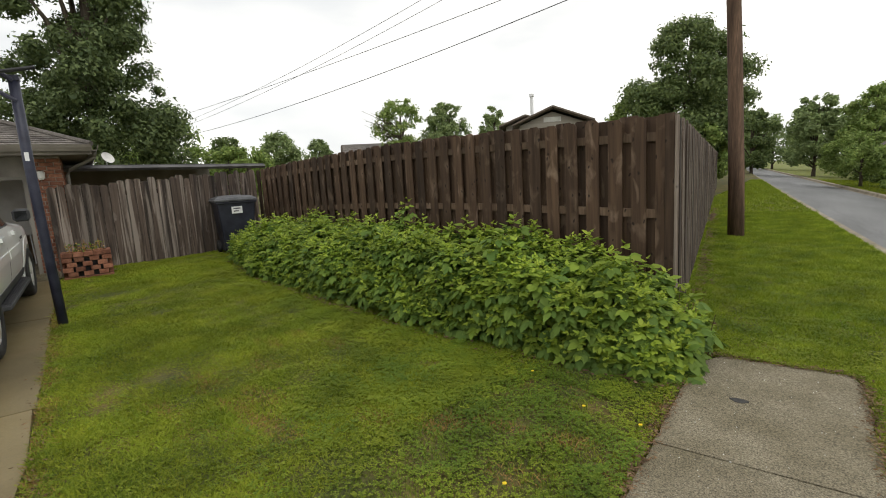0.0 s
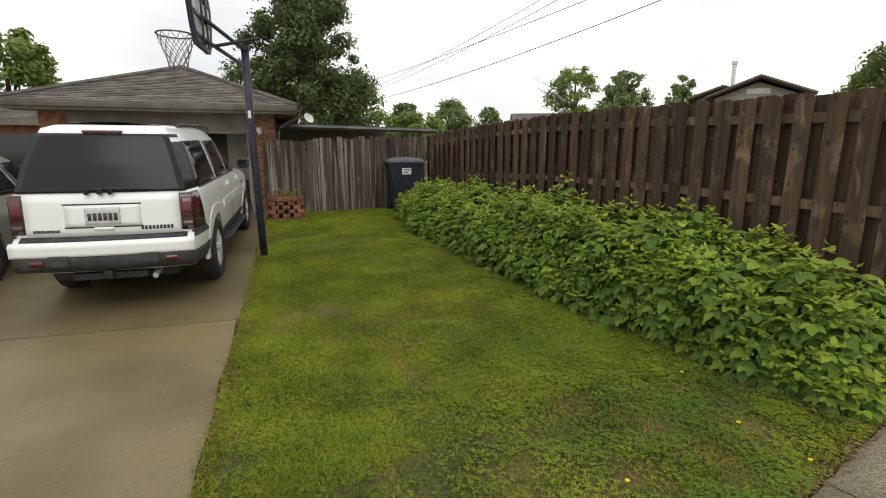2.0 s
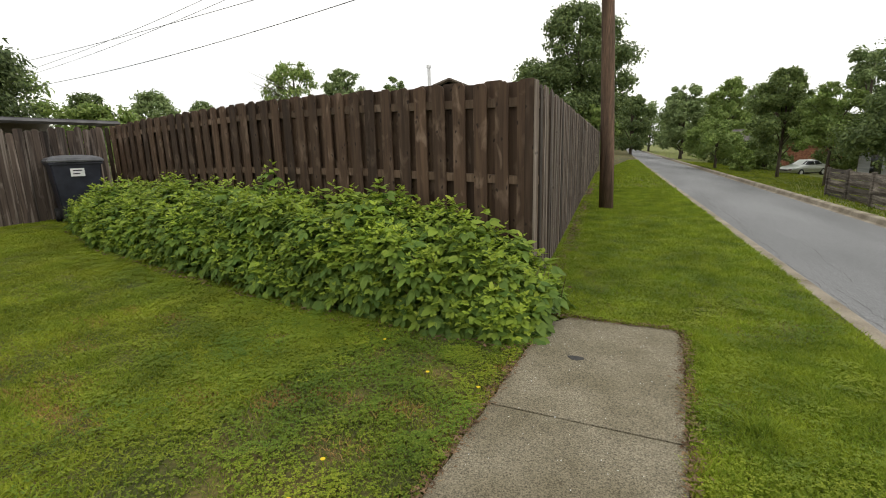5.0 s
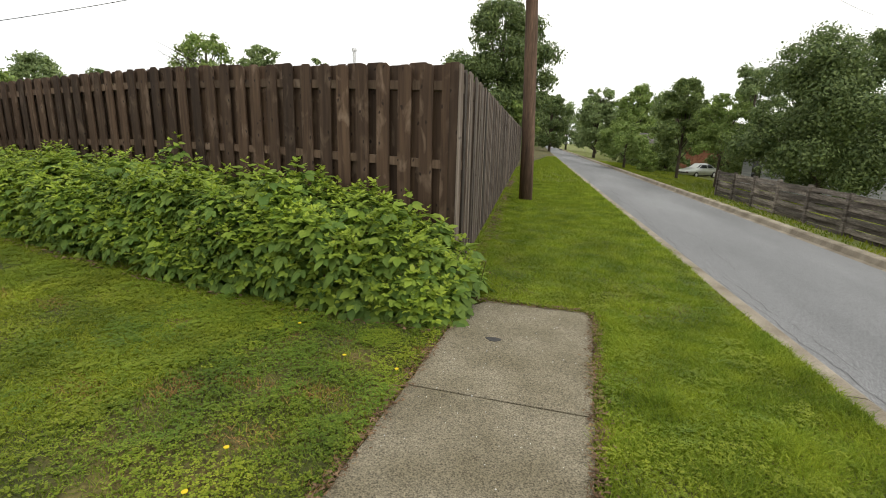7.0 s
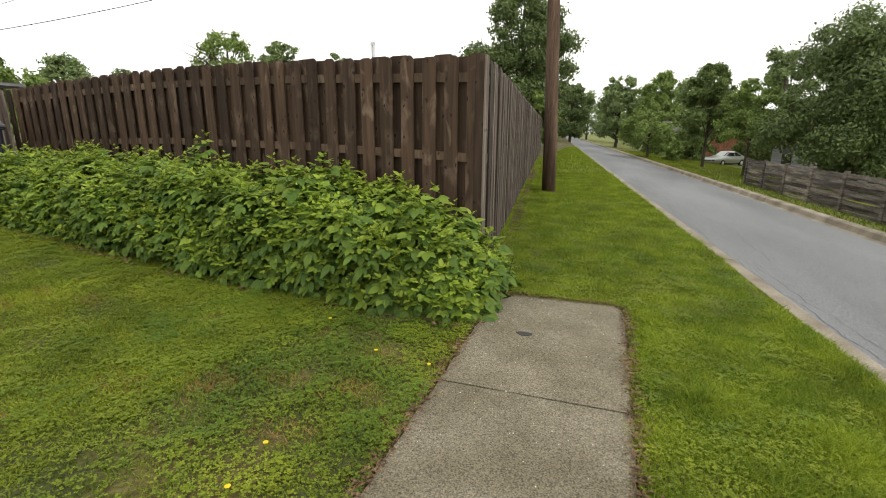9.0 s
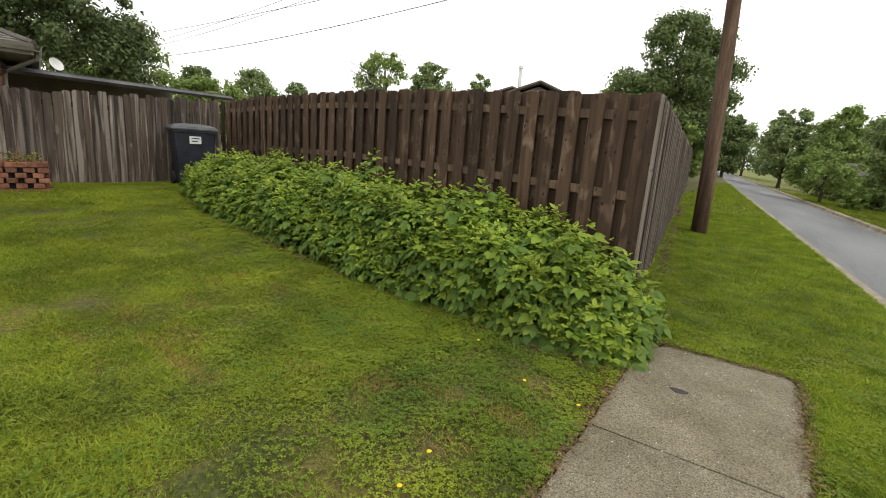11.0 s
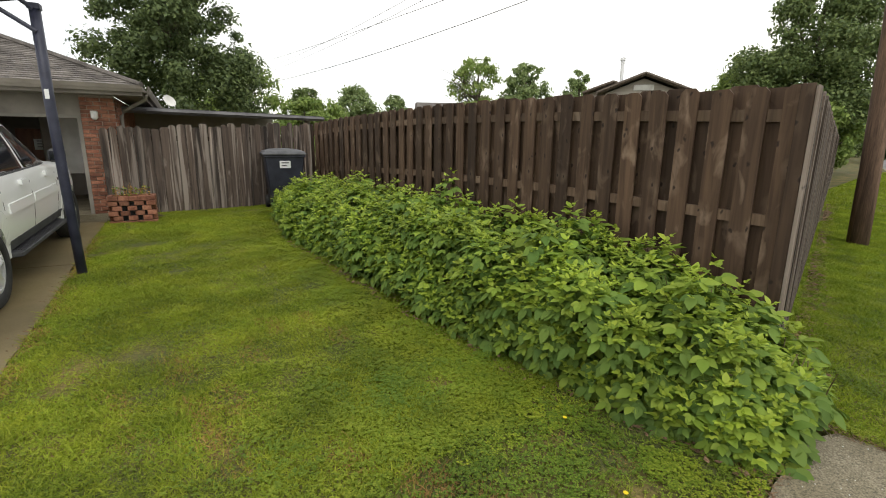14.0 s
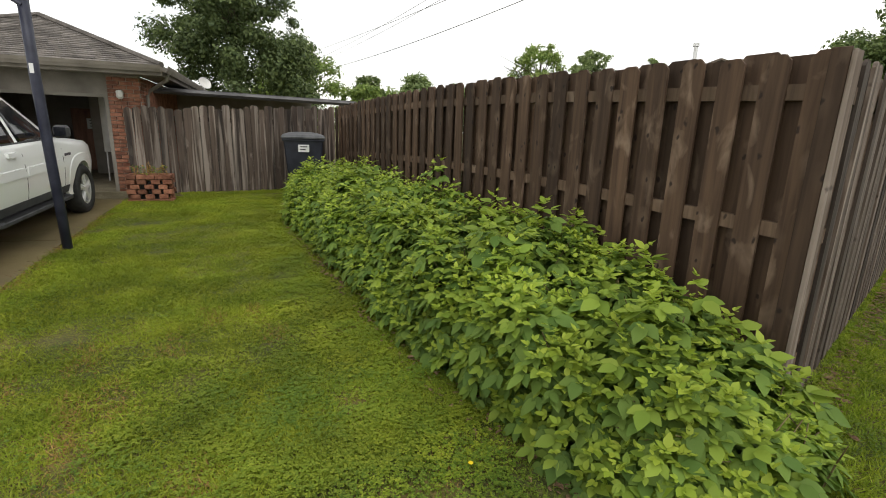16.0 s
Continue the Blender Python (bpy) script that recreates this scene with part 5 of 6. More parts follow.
def sedan(label, m, mat):
    c = thing("sedan", label, "car", m)
    car_body("body", SEDAN_SHAPE, [0.30, 0.36, 0.42, 0.5, 0.58, 0.66, 0.74, 0.82, 0.88, 0.92, 0.98, 1.04, 1.12, 1.2, 1.28, 1.34, 1.39, 1.42], [(0.95, 0.31), (3.65, 0.31)], 0.36, mat, c, "", 60)
    part("underbody", boxed(0.2, 4.4, -0.6, 0.6, 0.2, 0.5), M_black, c)
    for side in (-1, 1):
        for wx in (0.95, 3.65):
            wheel(c, wx, side * 0.76, 0.31, side)
            fender(SEDAN_SHAPE, side, wx, 0.31, 0.34, 0.42, mat, c, 0.008)
        car_panel("rear_glass", SEDAN_SHAPE, side, 0.96, 1.32, 1.05, 1.95, 1.48, 1.95, M_glass, c)
        car_panel("front_glass", SEDAN_SHAPE, side, 0.96, 1.32, 2.02, 3.15, 2.02, 2.55, M_glass, c)
        car_panel("moulding", SEDAN_SHAPE, side, 0.52, 0.58, 1.35, 3.2, 1.35, 3.2, mat, c, off=0.015, nz=1)
        for x in (1.98, 3.15):
            car_panel("door_seam", SEDAN_SHAPE, side, 0.34, 0.95, x - 0.006, x + 0.006, x - 0.006, x + 0.006, M_black, c, off=0.002, nx=1)
        car_panel("tail_lamp", SEDAN_SHAPE, side, 0.66, 0.86, 0.05, 0.32, 0.08, 0.32, M_lamp_red, c, off=0.01)
    end_panel("windscreen", SEDAN_SHAPE, 1.0, 1.34, -0.62, 0.62, M_glass, c, rear=False, taper=0.15)
    end_panel("grille", SEDAN_SHAPE, 0.50, 0.62, -0.42, 0.42, M_black, c, rear=False, nz=2)
    for side in (-1, 1):
        end_panel("headlamp", SEDAN_SHAPE, 0.52, 0.66, side * 0.46, side * 0.72, M_lamp_clear, c, rear=False, nz=2)
    end_panel("back_glass", SEDAN_SHAPE, 1.04, 1.34, -0.58, 0.58, M_glass, c, taper=0.15)
    end_panel("bumper", SEDAN_SHAPE, 0.34, 0.60, -0.8, 0.8, mat, c, off=0.03)
    return c


sedan("sage silver sedan parked beside the suv on the driveway", pose(-5.6, -7.55, 0.15, 0, -2.0, 164.5), M_silver)
sedan("silver sedan parked in a drive across the street", pose(10.2, 34.9, -0.86, 0, 0, -138) @ Matrix.Diagonal((0.7, 0.7, 0.7, 1)), M_silver)


# ---------------------------------------------------------------- trees
def leaf_cloud(rng, centres, radii, count, size):
    """Folded leaf sprays over the shells of uneven clumps: two triangles each."""
    k = len(centres)
    vol = np.array([r[0] * r[1] * r[2] for r in radii]) ** (2 / 3)
    which = rng.choice(k, count, p=vol / vol.sum())
    c, r = np.array(centres)[which], np.array(radii)[which]
    d = rng.normal(size=(count, 3))
    d /= np.linalg.norm(d, axis=1)[:, None]
    rad = rng.uniform(0.1, 1.0, count)[:, None] ** 0.55 * rng.uniform(0.75, 1.3, count)[:, None]
    p = c + d * r * rad
    nrm = d + rng.normal(scale=0.6, size=(count, 3)) + np.array((0, 0, 0.35))
    nrm /= np.linalg.norm(nrm, axis=1)[:, None]
    a = np.cross(nrm, rng.normal(size=(count, 3)))
    a /= np.linalg.norm(a, axis=1)[:, None]
    b = np.cross(nrm, a)
    s = (size * rng.uniform(0.55, 1.35, count))[:, None]
    v = np.stack([p - a * s, p + b * s * 0.55 + nrm * s * 0.15, p + a * s, p - b * s * 0.55 + nrm * s * 0.15], 1)
    f = np.arange(count * 4).reshape(count, 4)
    return v.reshape(-1, 3), np.concatenate([f[:, [0, 1, 2]], f[:, [0, 2, 3]]])


def tree(x, y, z, height, radius, low, seed, mat=M_tree, leaves=7000, size=0.17, label="leafy green tree", shape=1.0, clumps=1.0, trunk_r=None):
    rng = np.random.default_rng(seed)
    t = thing("tree", label, "tree", pose(x, y, z))
    tr = trunk_r or max(0.09, height * 0.022)
    lean = rng.uniform(-0.03, 0.03, 2) * height
    mid = Vector((lean[0], lean[1], low + (height - low) * 0.45))
    bm = bmesh.new()
    tube(bm, [(0, 0, -0.3), (lean[0] * 0.2, lean[1] * 0.2, low * 0.6), tuple(mid), (lean[0] * 1.2, lean[1] * 1.2, height * 0.88)], [tr * 1.25, tr, tr * 0.6, tr * 0.15], 9)
    trunk = part("trunk", bm, M_bark, t, smooth=True)
    centres, radii = [], []
    n = int((46 + radius * 11) * clumps)
    span = height - low
    for i in range(n):
        h = rng.uniform(0.08, 0.95)
        prof = math.sin(math.pi * (0.12 + 0.83 * h) ** shape) ** 0.75
        ang = rng.uniform(0, 6.2832)
        rr = radius * prof * math.sqrt(rng.uniform(0.05, 0.80))
        cr = radius * rng.uniform(0.10, 0.30) * (0.5 + 0.5 * prof)
        if rng.random() < 0.18:
            rr *= 1.22
        c = (lean[0] * h + rr * math.cos(ang), lean[1] * h + rr * math.sin(ang), low + span * h * 0.97)
        centres.append(c)
        radii.append((cr, cr, cr * rng.uniform(0.65, 1.0)))
        if i < 9:
            bm = bmesh.new()
            b0 = Vector((lean[0] * 0.4, lean[1] * 0.4, low * 0.75 + span * h * 0.45))
            m_ = b0.lerp(Vector(c), 0.55) + Vector((0, 0, 0.06 * span))
            tube(bm, [tuple(b0), tuple(m_), c], [tr * 0.42, tr * 0.24, tr * 0.06], 6)
            part("limb", bm, M_bark, t, smooth=True)
    v, f = leaf_cloud(rng, centres, radii, leaves, size)
    crown = raw("crown", v, f, [mat], parent=t)
    tagged(crown, kind="stuff")
    return t


tree(-22.2, 2.3, 0.3, 15.5, 3.1, 0.3, 1, M_tree_dark, 80000, 0.085, "tall dense dark green tree behind the house", 0.7, 2.4)
tree(-28.8, -8.9, 0.3, 7.2, 2.5, 1.6, 2, M_tree_light, 9000, 0.13, "bright green tree behind the house roof")
tree(-35.6, 10.2, 0.3, 7.6, 3.7, 1.0, 3, M_tree_light, 11000, 0.14, "rounded green tree beyond the gardens")
tree(-32.0, 13.6, 0.3, 4.5, 2.4, 0.6, 31, M_tree_light, 8000, 0.13, "low leafy tree behind the fences")
tree(-35.0, 17.0, 0.3, 4.6, 2.6, 0.6, 32, M_tree_light, 8000, 0.13, "low leafy tree behind the fences")
tree(-47.0, 22.0, 0.3, 7.1, 2.5, 1.0, 4, M_tree, 9000, 0.15, "small rounded tree on the skyline", 0.75, 1.8)
tree(-44.7, 26.0, 0.3, 7.5, 3.3, 1.0, 5, M_tree_hazed, 11000, 0.15, "small rounded tree on the skyline", 0.75, 1.8)
tree(-45.0, 32.4, 0.3, 7.1, 1.9, 1.0, 6, M_tree_hazed, 8000, 0.15, "small rounded tree on the skyline", 0.75, 1.8)
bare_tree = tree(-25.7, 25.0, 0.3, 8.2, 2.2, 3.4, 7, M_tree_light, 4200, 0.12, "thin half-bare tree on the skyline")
tree(-23.9, 29.0, 0.3, 8.2, 2.2, 2.6, 8, M_tree_hazed, 9000, 0.13, "bushy green tree on the skyline", 0.75, 1.8)
tree(-29.5, 46.8, 0.3, 9.9, 2.2, 3.0, 9, M_tree_hazed, 7000, 0.16, "bushy green tree on the skyline", 0.75, 1.8)
tree(-6.1, 34.8, 0.0, 12.2, 4.5, 1.4, 10, M_tree, 62000, 0.12, "large dark green broadleaf tree behind the fence", 0.9, 1.7)
tree(-9.6, 36.0, 0.0, 8.4, 2.3, 1.6, 11, M_tree_light, 8000, 0.15, "lighter green tree beside the large one")
tree(-4.4, 32.5, 0.0, 5.0, 2.2, 0.3, 33, M_tree_light, 9000, 0.13, "low bright shrubby tree beyond the fence end")
tree(-3.6, 60.0, -0.3, 8.0, 2.5, 0.6, 12, M_tree, 12000, 0.17, "street tree far along the verge")
tree(-7.4, 70.0, -0.3, 8.4, 3.2, 0.6, 34, M_tree_hazed, 10000, 0.2, "street tree far along the verge")
tree(1.9, 55.3, -0.6, 8.4, 2.8, 0.8, 13, M_tree_hazed, 14000, 0.16, "leafy street tree across the road")
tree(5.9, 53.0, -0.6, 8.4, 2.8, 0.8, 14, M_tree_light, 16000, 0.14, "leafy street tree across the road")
tree(8.8, 44.0, -0.6, 7.6, 2.6, 0.8, 35, M_tree_hazed, 14000, 0.14, "leafy street tree across the road")
tree(6.3, 25.9, -0.6, 5.9, 1.65, 1.2, 15, M_tree_mid, 30000, 0.075, "upright dark green street tree with a thin trunk", 0.8, 1.4, 0.08)
tree(3.9, 33.4, -0.5, 3.5, 2.0, 0.9, 16, M_tree_light, 18000, 0.075, "low spreading ornamental tree across the road", 0.7)
tree(7.2, 20.9, -0.6, 4.5, 1.4, 1.6, 17, M_tree_light, 17000, 0.06, "young light green street tree", 0.9, 1.3, 0.06)
tree(10.3, 18.0, -0.6, 6.7, 3.7, 0.1, 18, M_tree, 105000, 0.062, "large dense dark green tree behind the woven fence", 0.78, 1.1)
tree(15.8, 15.6, -0.6, 6.8, 3.0, 0.4, 36, M_tree, 40000, 0.08, "large dense dark green tree behind the woven fence", 1.1, 2.0)
tree(11.0, 30.4, -0.6, 7.2, 2.1, 0.8, 19, M_tree_hazed, 22000, 0.09, "leafy tree beside a house across the road")
tree(5.2, 31.0, -0.6, 1.8, 0.8, 0.05, 37, M_tree_light, 4500, 0.08, "rounded green shrub beside a drive")
tree(16.5, 36.0, -0.6, 7.4, 2.8, 1.4, 38, M_tree_hazed, 12000, 0.17, "tall tree behind the houses across the road")

for x, y, h, r, sd in ((7.2, 36.5, 1.7, 1.6, 53), (6.4, 40.5, 1.9, 1.8, 54), (5.4, 45.5, 2.0, 2.0, 55), (11.6, 36.0, 2.2, 1.9, 56)):
    tree(x, y, -0.85, h + 0.25, r, 0.02, sd, M_tree_mid, 5200, 0.10, "dense green garden shrub across the street")
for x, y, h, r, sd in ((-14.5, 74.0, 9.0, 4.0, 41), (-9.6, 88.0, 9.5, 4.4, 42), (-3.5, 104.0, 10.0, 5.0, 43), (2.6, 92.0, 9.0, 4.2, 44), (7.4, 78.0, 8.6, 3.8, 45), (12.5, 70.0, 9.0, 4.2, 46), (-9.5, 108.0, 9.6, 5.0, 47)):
    tree(x, y, -0.4, h, r, 0.5, sd, M_tree_hazed, 7000, 0.24, "distant street tree at the far end of the road")

# bare twigs on the half-dead side of the thin tree
rng = random.Random(33)
for k in range(16):
    a, h = rng.uniform(2.6, 4.6), rng.uniform(4.2, 6.6)
    d = Vector((math.cos(a), math.sin(a), 0))
    tip = d * rng.uniform(1.8, 3.1) + Vector((0, 0, h + rng.uniform(0.4, 1.3)))
    mid_ = d * 0.9 + Vector((rng.uniform(-0.2, 0.2), 0, h + 0.1))
    bm = bmesh.new()
    tube(bm, [(0, 0, h - 0.5), tuple(mid_), tuple(tip)], [0.05, 0.03, 0.008], 5)
    tube(bm, [tuple(mid_), tuple(mid_.lerp(tip, 0.6) + Vector((rng.uniform(-0.4, 0.4), rng.uniform(-0.4, 0.4), 0.45)))], [0.02, 0.006], 5)
    part("twig", bm, M_bark, bare_tree)


# ---------------------------------------------------------------- other houses
def gable_house(label, m, w, depth, wall_h, rise, wall_mat, chimney=False):
    """Its gable looks along its own -y."""
    h = thing("house", label, "house", m)
    bm = bmesh.new()
    o = [(-w / 2, 0), (w / 2, 0), (w / 2, wall_h), (0, wall_h + rise * (w / 2) / (w / 2 + 0.4)), (-w / 2, wall_h)]
    a = [bm.verts.new((x, 0, z)) for x, z in o]
    b = [bm.verts.new((x, depth, z)) for x, z in o]
    bm.faces.new(a[::-1])
    bm.faces.new(b)
    for i in range(5):
        bm.faces.new((a[i], a[(i + 1) % 5], b[(i + 1) % 5], b[i]))
    part("wall", bm, wall_mat, h)
    e = w / 2 + 0.4
    for s in (-1, 1):
        bm = bmesh.new()
        p = [(s * e, -0.4, wall_h - 0.05), (s * e, depth + 0.4, wall_h - 0.05), (0, depth + 0.4, wall_h + rise), (0, -0.4, wall_h + rise)]
        lo = [bm.verts.new(q) for q in p]
        hi = [bm.verts.new((x, y, z + 0.12)) for x, y, z in p]
        bm.faces.new(lo)
        bm.faces.new(hi[::-1])
        for i in range(4):
            bm.faces.new((lo[i], lo[(i + 1) % 4], hi[(i + 1) % 4], hi[i]))
        r = part("roof", bm, M_shingle, h)
        bm = bmesh.new()
        tube(bm, [(s * e, -0.43, wall_h - 0.02), (0, -0.43, wall_h + rise + 0.03)], 0.09, 4)
        part("barge_board", bm, M_bark, r)
    for wx in (-w * 0.25, w * 0.25):
        win = part("window", boxed(wx - 0.5, wx + 0.5, -0.03, -0.005, wall_h * 0.4, wall_h * 0.4 + 1.1), M_glass, h)
        part("window_frame", boxed(wx - 0.58, wx + 0.58, -0.05, -0.032, wall_h * 0.4 - 0.08, wall_h * 0.4 - 0.002), M_white_trim, win)
        part("window_frame", boxed(wx - 0.58, wx + 0.58, -0.05, -0.032, wall_h * 0.4 + 1.102, wall_h * 0.4 + 1.18), M_white_trim, win)
    return h


gh = gable_house("house with brown gabled roof beyond the fence", pose(-9.7, 19.2, 0.0, 0, 0, 29), 3.4, 10, 4.15, 0.78, M_siding)
part("gable_vent", boxed(-0.45, 0.45, -0.04, -0.01, 4.25, 4.5), M_white_trim, gh)
flue = thing("flue_pipe", "galvanised metal flue pipe with a cap on the roof", "flue", pose(-11.2, 19.9, 4.45))
part("pipe", tubed([(0, 0, 0), (0, 0, 1.35)], 0.085, 12), M_alloy, flue)
part("cap", tubed([(0, 0, 1.36), (0, 0, 1.50)], 0.13, 12), M_alloy, flue)
gable_house("smaller brown-roofed house beyond the fence", pose(-12.4, 21.4, 0.0, 0, 0, 29), 2.3, 9, 4.45, 0.5, M_siding)
gable_house("grey-roofed house beyond the gardens", pose(-31.0, 24.0, 0.2, 0, 0, -40), 9.0, 12, 3.0, 1.7, M_siding)
gable_house("grey-sided house among trees across the street", pose(11.3, 26.4, -1.42, 0, 0, -80), 7.0, 10, 2.4, 0.9, M_siding_grey)
gable_house("brick house far along the street", pose(6.4, 50.0, -0.95, 0, 0, -85), 5.0, 10, 2.3, 1.0, M_brick)

# woven slat fence across the street
woven = thing("woven_fence", "weathered grey fence of woven horizontal slats across the street", "fence", pose(7.22, 1.0, -0.60, 0, 0, 94.6))
rng = random.Random(21)
NB, BAY = 9, 1.62
for k in range(NB + 1):
    part("post", boxed(k * BAY - 0.05, k * BAY + 0.05, -0.05, 0.05, -0.2, 1.15 + rng.uniform(-0.03, 0.03)), M_woven, woven)
for k in range(NB):
    for r in range(9):
        bm = bmesh.new()
        z0 = 0.06 + r * 0.117 + rng.uniform(-0.012, 0.012)
        sgn = 1 if (r + k) % 2 else -1
        prev = None
        for i in range(7):
            s = i / 6
            yy = sgn * 0.055 * math.sin(math.pi * s)
            zz = z0 + rng.uniform(-0.006, 0.006)
            q = [bm.verts.new((k * BAY + BAY * s, yy - 0.008, zz)), bm.verts.new((k * BAY + BAY * s, yy + 0.008, zz)),
                 bm.verts.new((k * BAY + BAY * s, yy + 0.008, zz + 0.113)), bm.verts.new((k * BAY + BAY * s, yy - 0.008, zz + 0.113))]
            if prev:
                for a in range(4):
                    bm.faces.new((prev[a], prev[(a + 1) % 4], q[(a + 1) % 4], q[a]))
            prev = q
        part("slat", bm, M_woven, woven)


# ---------------------------------------------------------------- shrubs along the fence
def front_y(x):
    """The foot of the shrubs on the lawn side."""
    return lerp_table([(-9.0, 0.7), (-8.7, 0.2), (-8.0, -0.25), (-6.5, -0.78), (-5.0, -1.02), (-3.2, -1.22), (-2.0, -1.42), (-0.5, -1.52), (0.25, -1.42), (0.5, -1.15)], x)


def crest(x):
    return lerp_table([(-8.6, 0.30), (-8.1, 0.62), (-7.2, 0.80), (-6.2, 0.88), (-5.0, 0.93), (-3.6, 0.96), (-2.4, 0.98), (-1.2, 0.97), (-0.4, 0.86), (0.05, 0.68), (0.36, 0.36)], x)


def shrub_point(x, th, rad):
    """A point on the mound: th 0 at the lawn, pi/2 at the crest, pi at the fence."""
    yf, yb = front_y(x), -0.09 - 0.142 * x
    yc, ry = (yf + yb) / 2, (yb - yf) / 2
    lump = 1 + 0.33 * noise.noise((x * 1.9, th * 1.6, 3.0)) + 0.10 * noise.noise((x * 4.3, th * 3.5, 7.0))
    cz = crest(x) * lump * rad
    return Vector((x, yc - ry * math.copysign(abs(math.cos(th)) ** 0.62, math.cos(th)) * rad * (0.92 + 0.10 * lump), max(0.02, cz * abs(math.sin(th)) ** 0.72) + ground_z(x, 0)))


LEAF = [(0, 0, 0), (0.20, 0.26, 0.05), (0.52, 0.30, 0.045), (0.82, 0.14, -0.01), (1.0, 0, -0.06), (0.82, -0.14, -0.01), (0.52, -0.30, 0.045), (0.20, -0.26, 0.05), (0.34, 0, -0.02), (0.68, 0, -0.025)]
LEAF_F = [(0, 8, 1), (1, 8, 2), (2, 8, 9), (2, 9, 3), (3, 9, 4), (4, 9, 5), (5, 9, 6), (6, 9, 8), (6, 8, 7), (7, 8, 0)]
LEAF_A = np.array(LEAF)
LOW_A = np.array([(0, 0, 0), (0.42, 0.31, 0.05), (1.0, 0, -0.06), (0.42, -0.31, 0.05), (0.5, 0, -0.02)])
LOW_F = np.array([(0, 4, 1), (1, 4, 2), (2, 4, 3), (3, 4, 0)])


def leaf_frame(way, up, size):
    way = way.normalized()
    side = up.cross(way)
    side = side.normalized() if side.length > 1e-4 else Vector((1, 0, 0))
    n = way.cross(side)
    return np.array((way, side, n)) * size


shrub = thing("raspberry_hedge", "dense mound of bright green raspberry shrubs along the fence foot", "shrub")
rng = random.Random(77)
leaf_me = []
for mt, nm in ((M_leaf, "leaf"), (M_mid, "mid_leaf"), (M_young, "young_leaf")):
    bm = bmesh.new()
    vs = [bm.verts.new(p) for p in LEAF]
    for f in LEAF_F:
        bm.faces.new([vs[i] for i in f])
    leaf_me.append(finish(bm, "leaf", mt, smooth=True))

all_v, all_f, all_m = [], [], []
singles = 0
counted = [0]
LEAF_I = np.array(LEAF_F)


def put_leaf(p, way, up, size, young, single=False):
    global singles
    fr = leaf_frame(way, up, size)
    if single and singles < 300:
        singles += 1
        ob = new("leaf", leaf_me[young])
        ob.parent = shrub
        m = Matrix.Identity(4)
        for i in range(3):
            for j in range(3):
                m[i][j] = fr[j][i]
            m[i][3] = p[i]
        ob.matrix_basis = m
        return
    far = p[0] < -2.6
    shape_, faces_ = (LOW_A, LOW_F) if far else (LEAF_A, LEAF_I)
    all_v.append(shape_ @ fr + np.array(p))
    all_f.append(faces_ + counted[0])
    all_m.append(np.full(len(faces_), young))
    counted[0] += len(shape_)


def compound(p, radial, droop, size, kind, near, face):
    """A leaf of three: one at the end, two beside it."""
    way = (radial + Vector((0, 0, droop))).normalized()
    up = (face + radial * 0.35 + Vector((rng.uniform(-0.35, 0.35), rng.uniform(-0.35, 0.35), 0))).normalized()
    put_leaf(p, way, up, size, kind, near)
    side = up.cross(way).normalized()
    for s in (-1, 1):
        put_leaf(p - way * size * 0.10, way * 0.5 + side * s * 0.85 + Vector((0, 0, -0.10 + 0.2 * droop)), up, size * rng.uniform(0.72, 0.9), kind, near)


def shoot(p, axis, length, vigour, near, out):
    """A leafy shoot: small pale leaves round the tip, larger darker ones drooping below."""
    a0 = rng.uniform(0, 6.2832)
    e1 = axis.cross(Vector((0.3, 1, 0.2))).normalized()
    e2 = axis.cross(e1)
    for k in range(8):
        t = k / 7
        a = a0 + k * 2.4 + rng.uniform(-0.3, 0.3)
        radial = (e1 * math.cos(a) + e2 * math.sin(a)).normalized()
        c = p - axis * length * t + radial * (0.012 + 0.085 * t) * rng.uniform(0.7, 1.3)
        size = vigour * (0.050 + 0.082 * min(1, t * 1.5)) * rng.uniform(0.75, 1.25)
        g = ground_z(c.x, c.y) + 0.04
        if c.z < g:
            c.z = g
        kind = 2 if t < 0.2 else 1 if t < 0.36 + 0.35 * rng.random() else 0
        compound(c, radial + axis * (0.5 - 0.5 * t), 0.55 - 1.45 * t - 0.25 * rng.random(), size, kind, near and k < 4, Vector((0, 0, 1.0 - 0.35 * t)) + out * 0.85 * t)


for i in range(2500):
    x = -8.7 + 9.05 * rng.random() ** 0.92
    th = math.pi * (0.03 + 0.77 * rng.random())
    tall = noise.noise((x * 2.3, th * 2.0, 11.0))
    rad = 0.90 + 0.10 * rng.random() + 0.16 * tall
    p = shrub_point(x, th, rad)
    q = shrub_point(x, th, rad * 0.6)
    out = (p - q).normalized() if (p - q).length > 1e-3 else Vector((0, -1, 0))
    axis = (out * 0.75 + Vector((rng.uniform(-0.4, 0.4), rng.uniform(-0.35, 0.2), 0.75))).normalized()
    shoot(p, axis, rng.uniform(0.16, 0.30), rng.uniform(0.62, 0.98), x > -1.3 and 0.15 < th < 1.5 and rng.random() < 0.4, out)
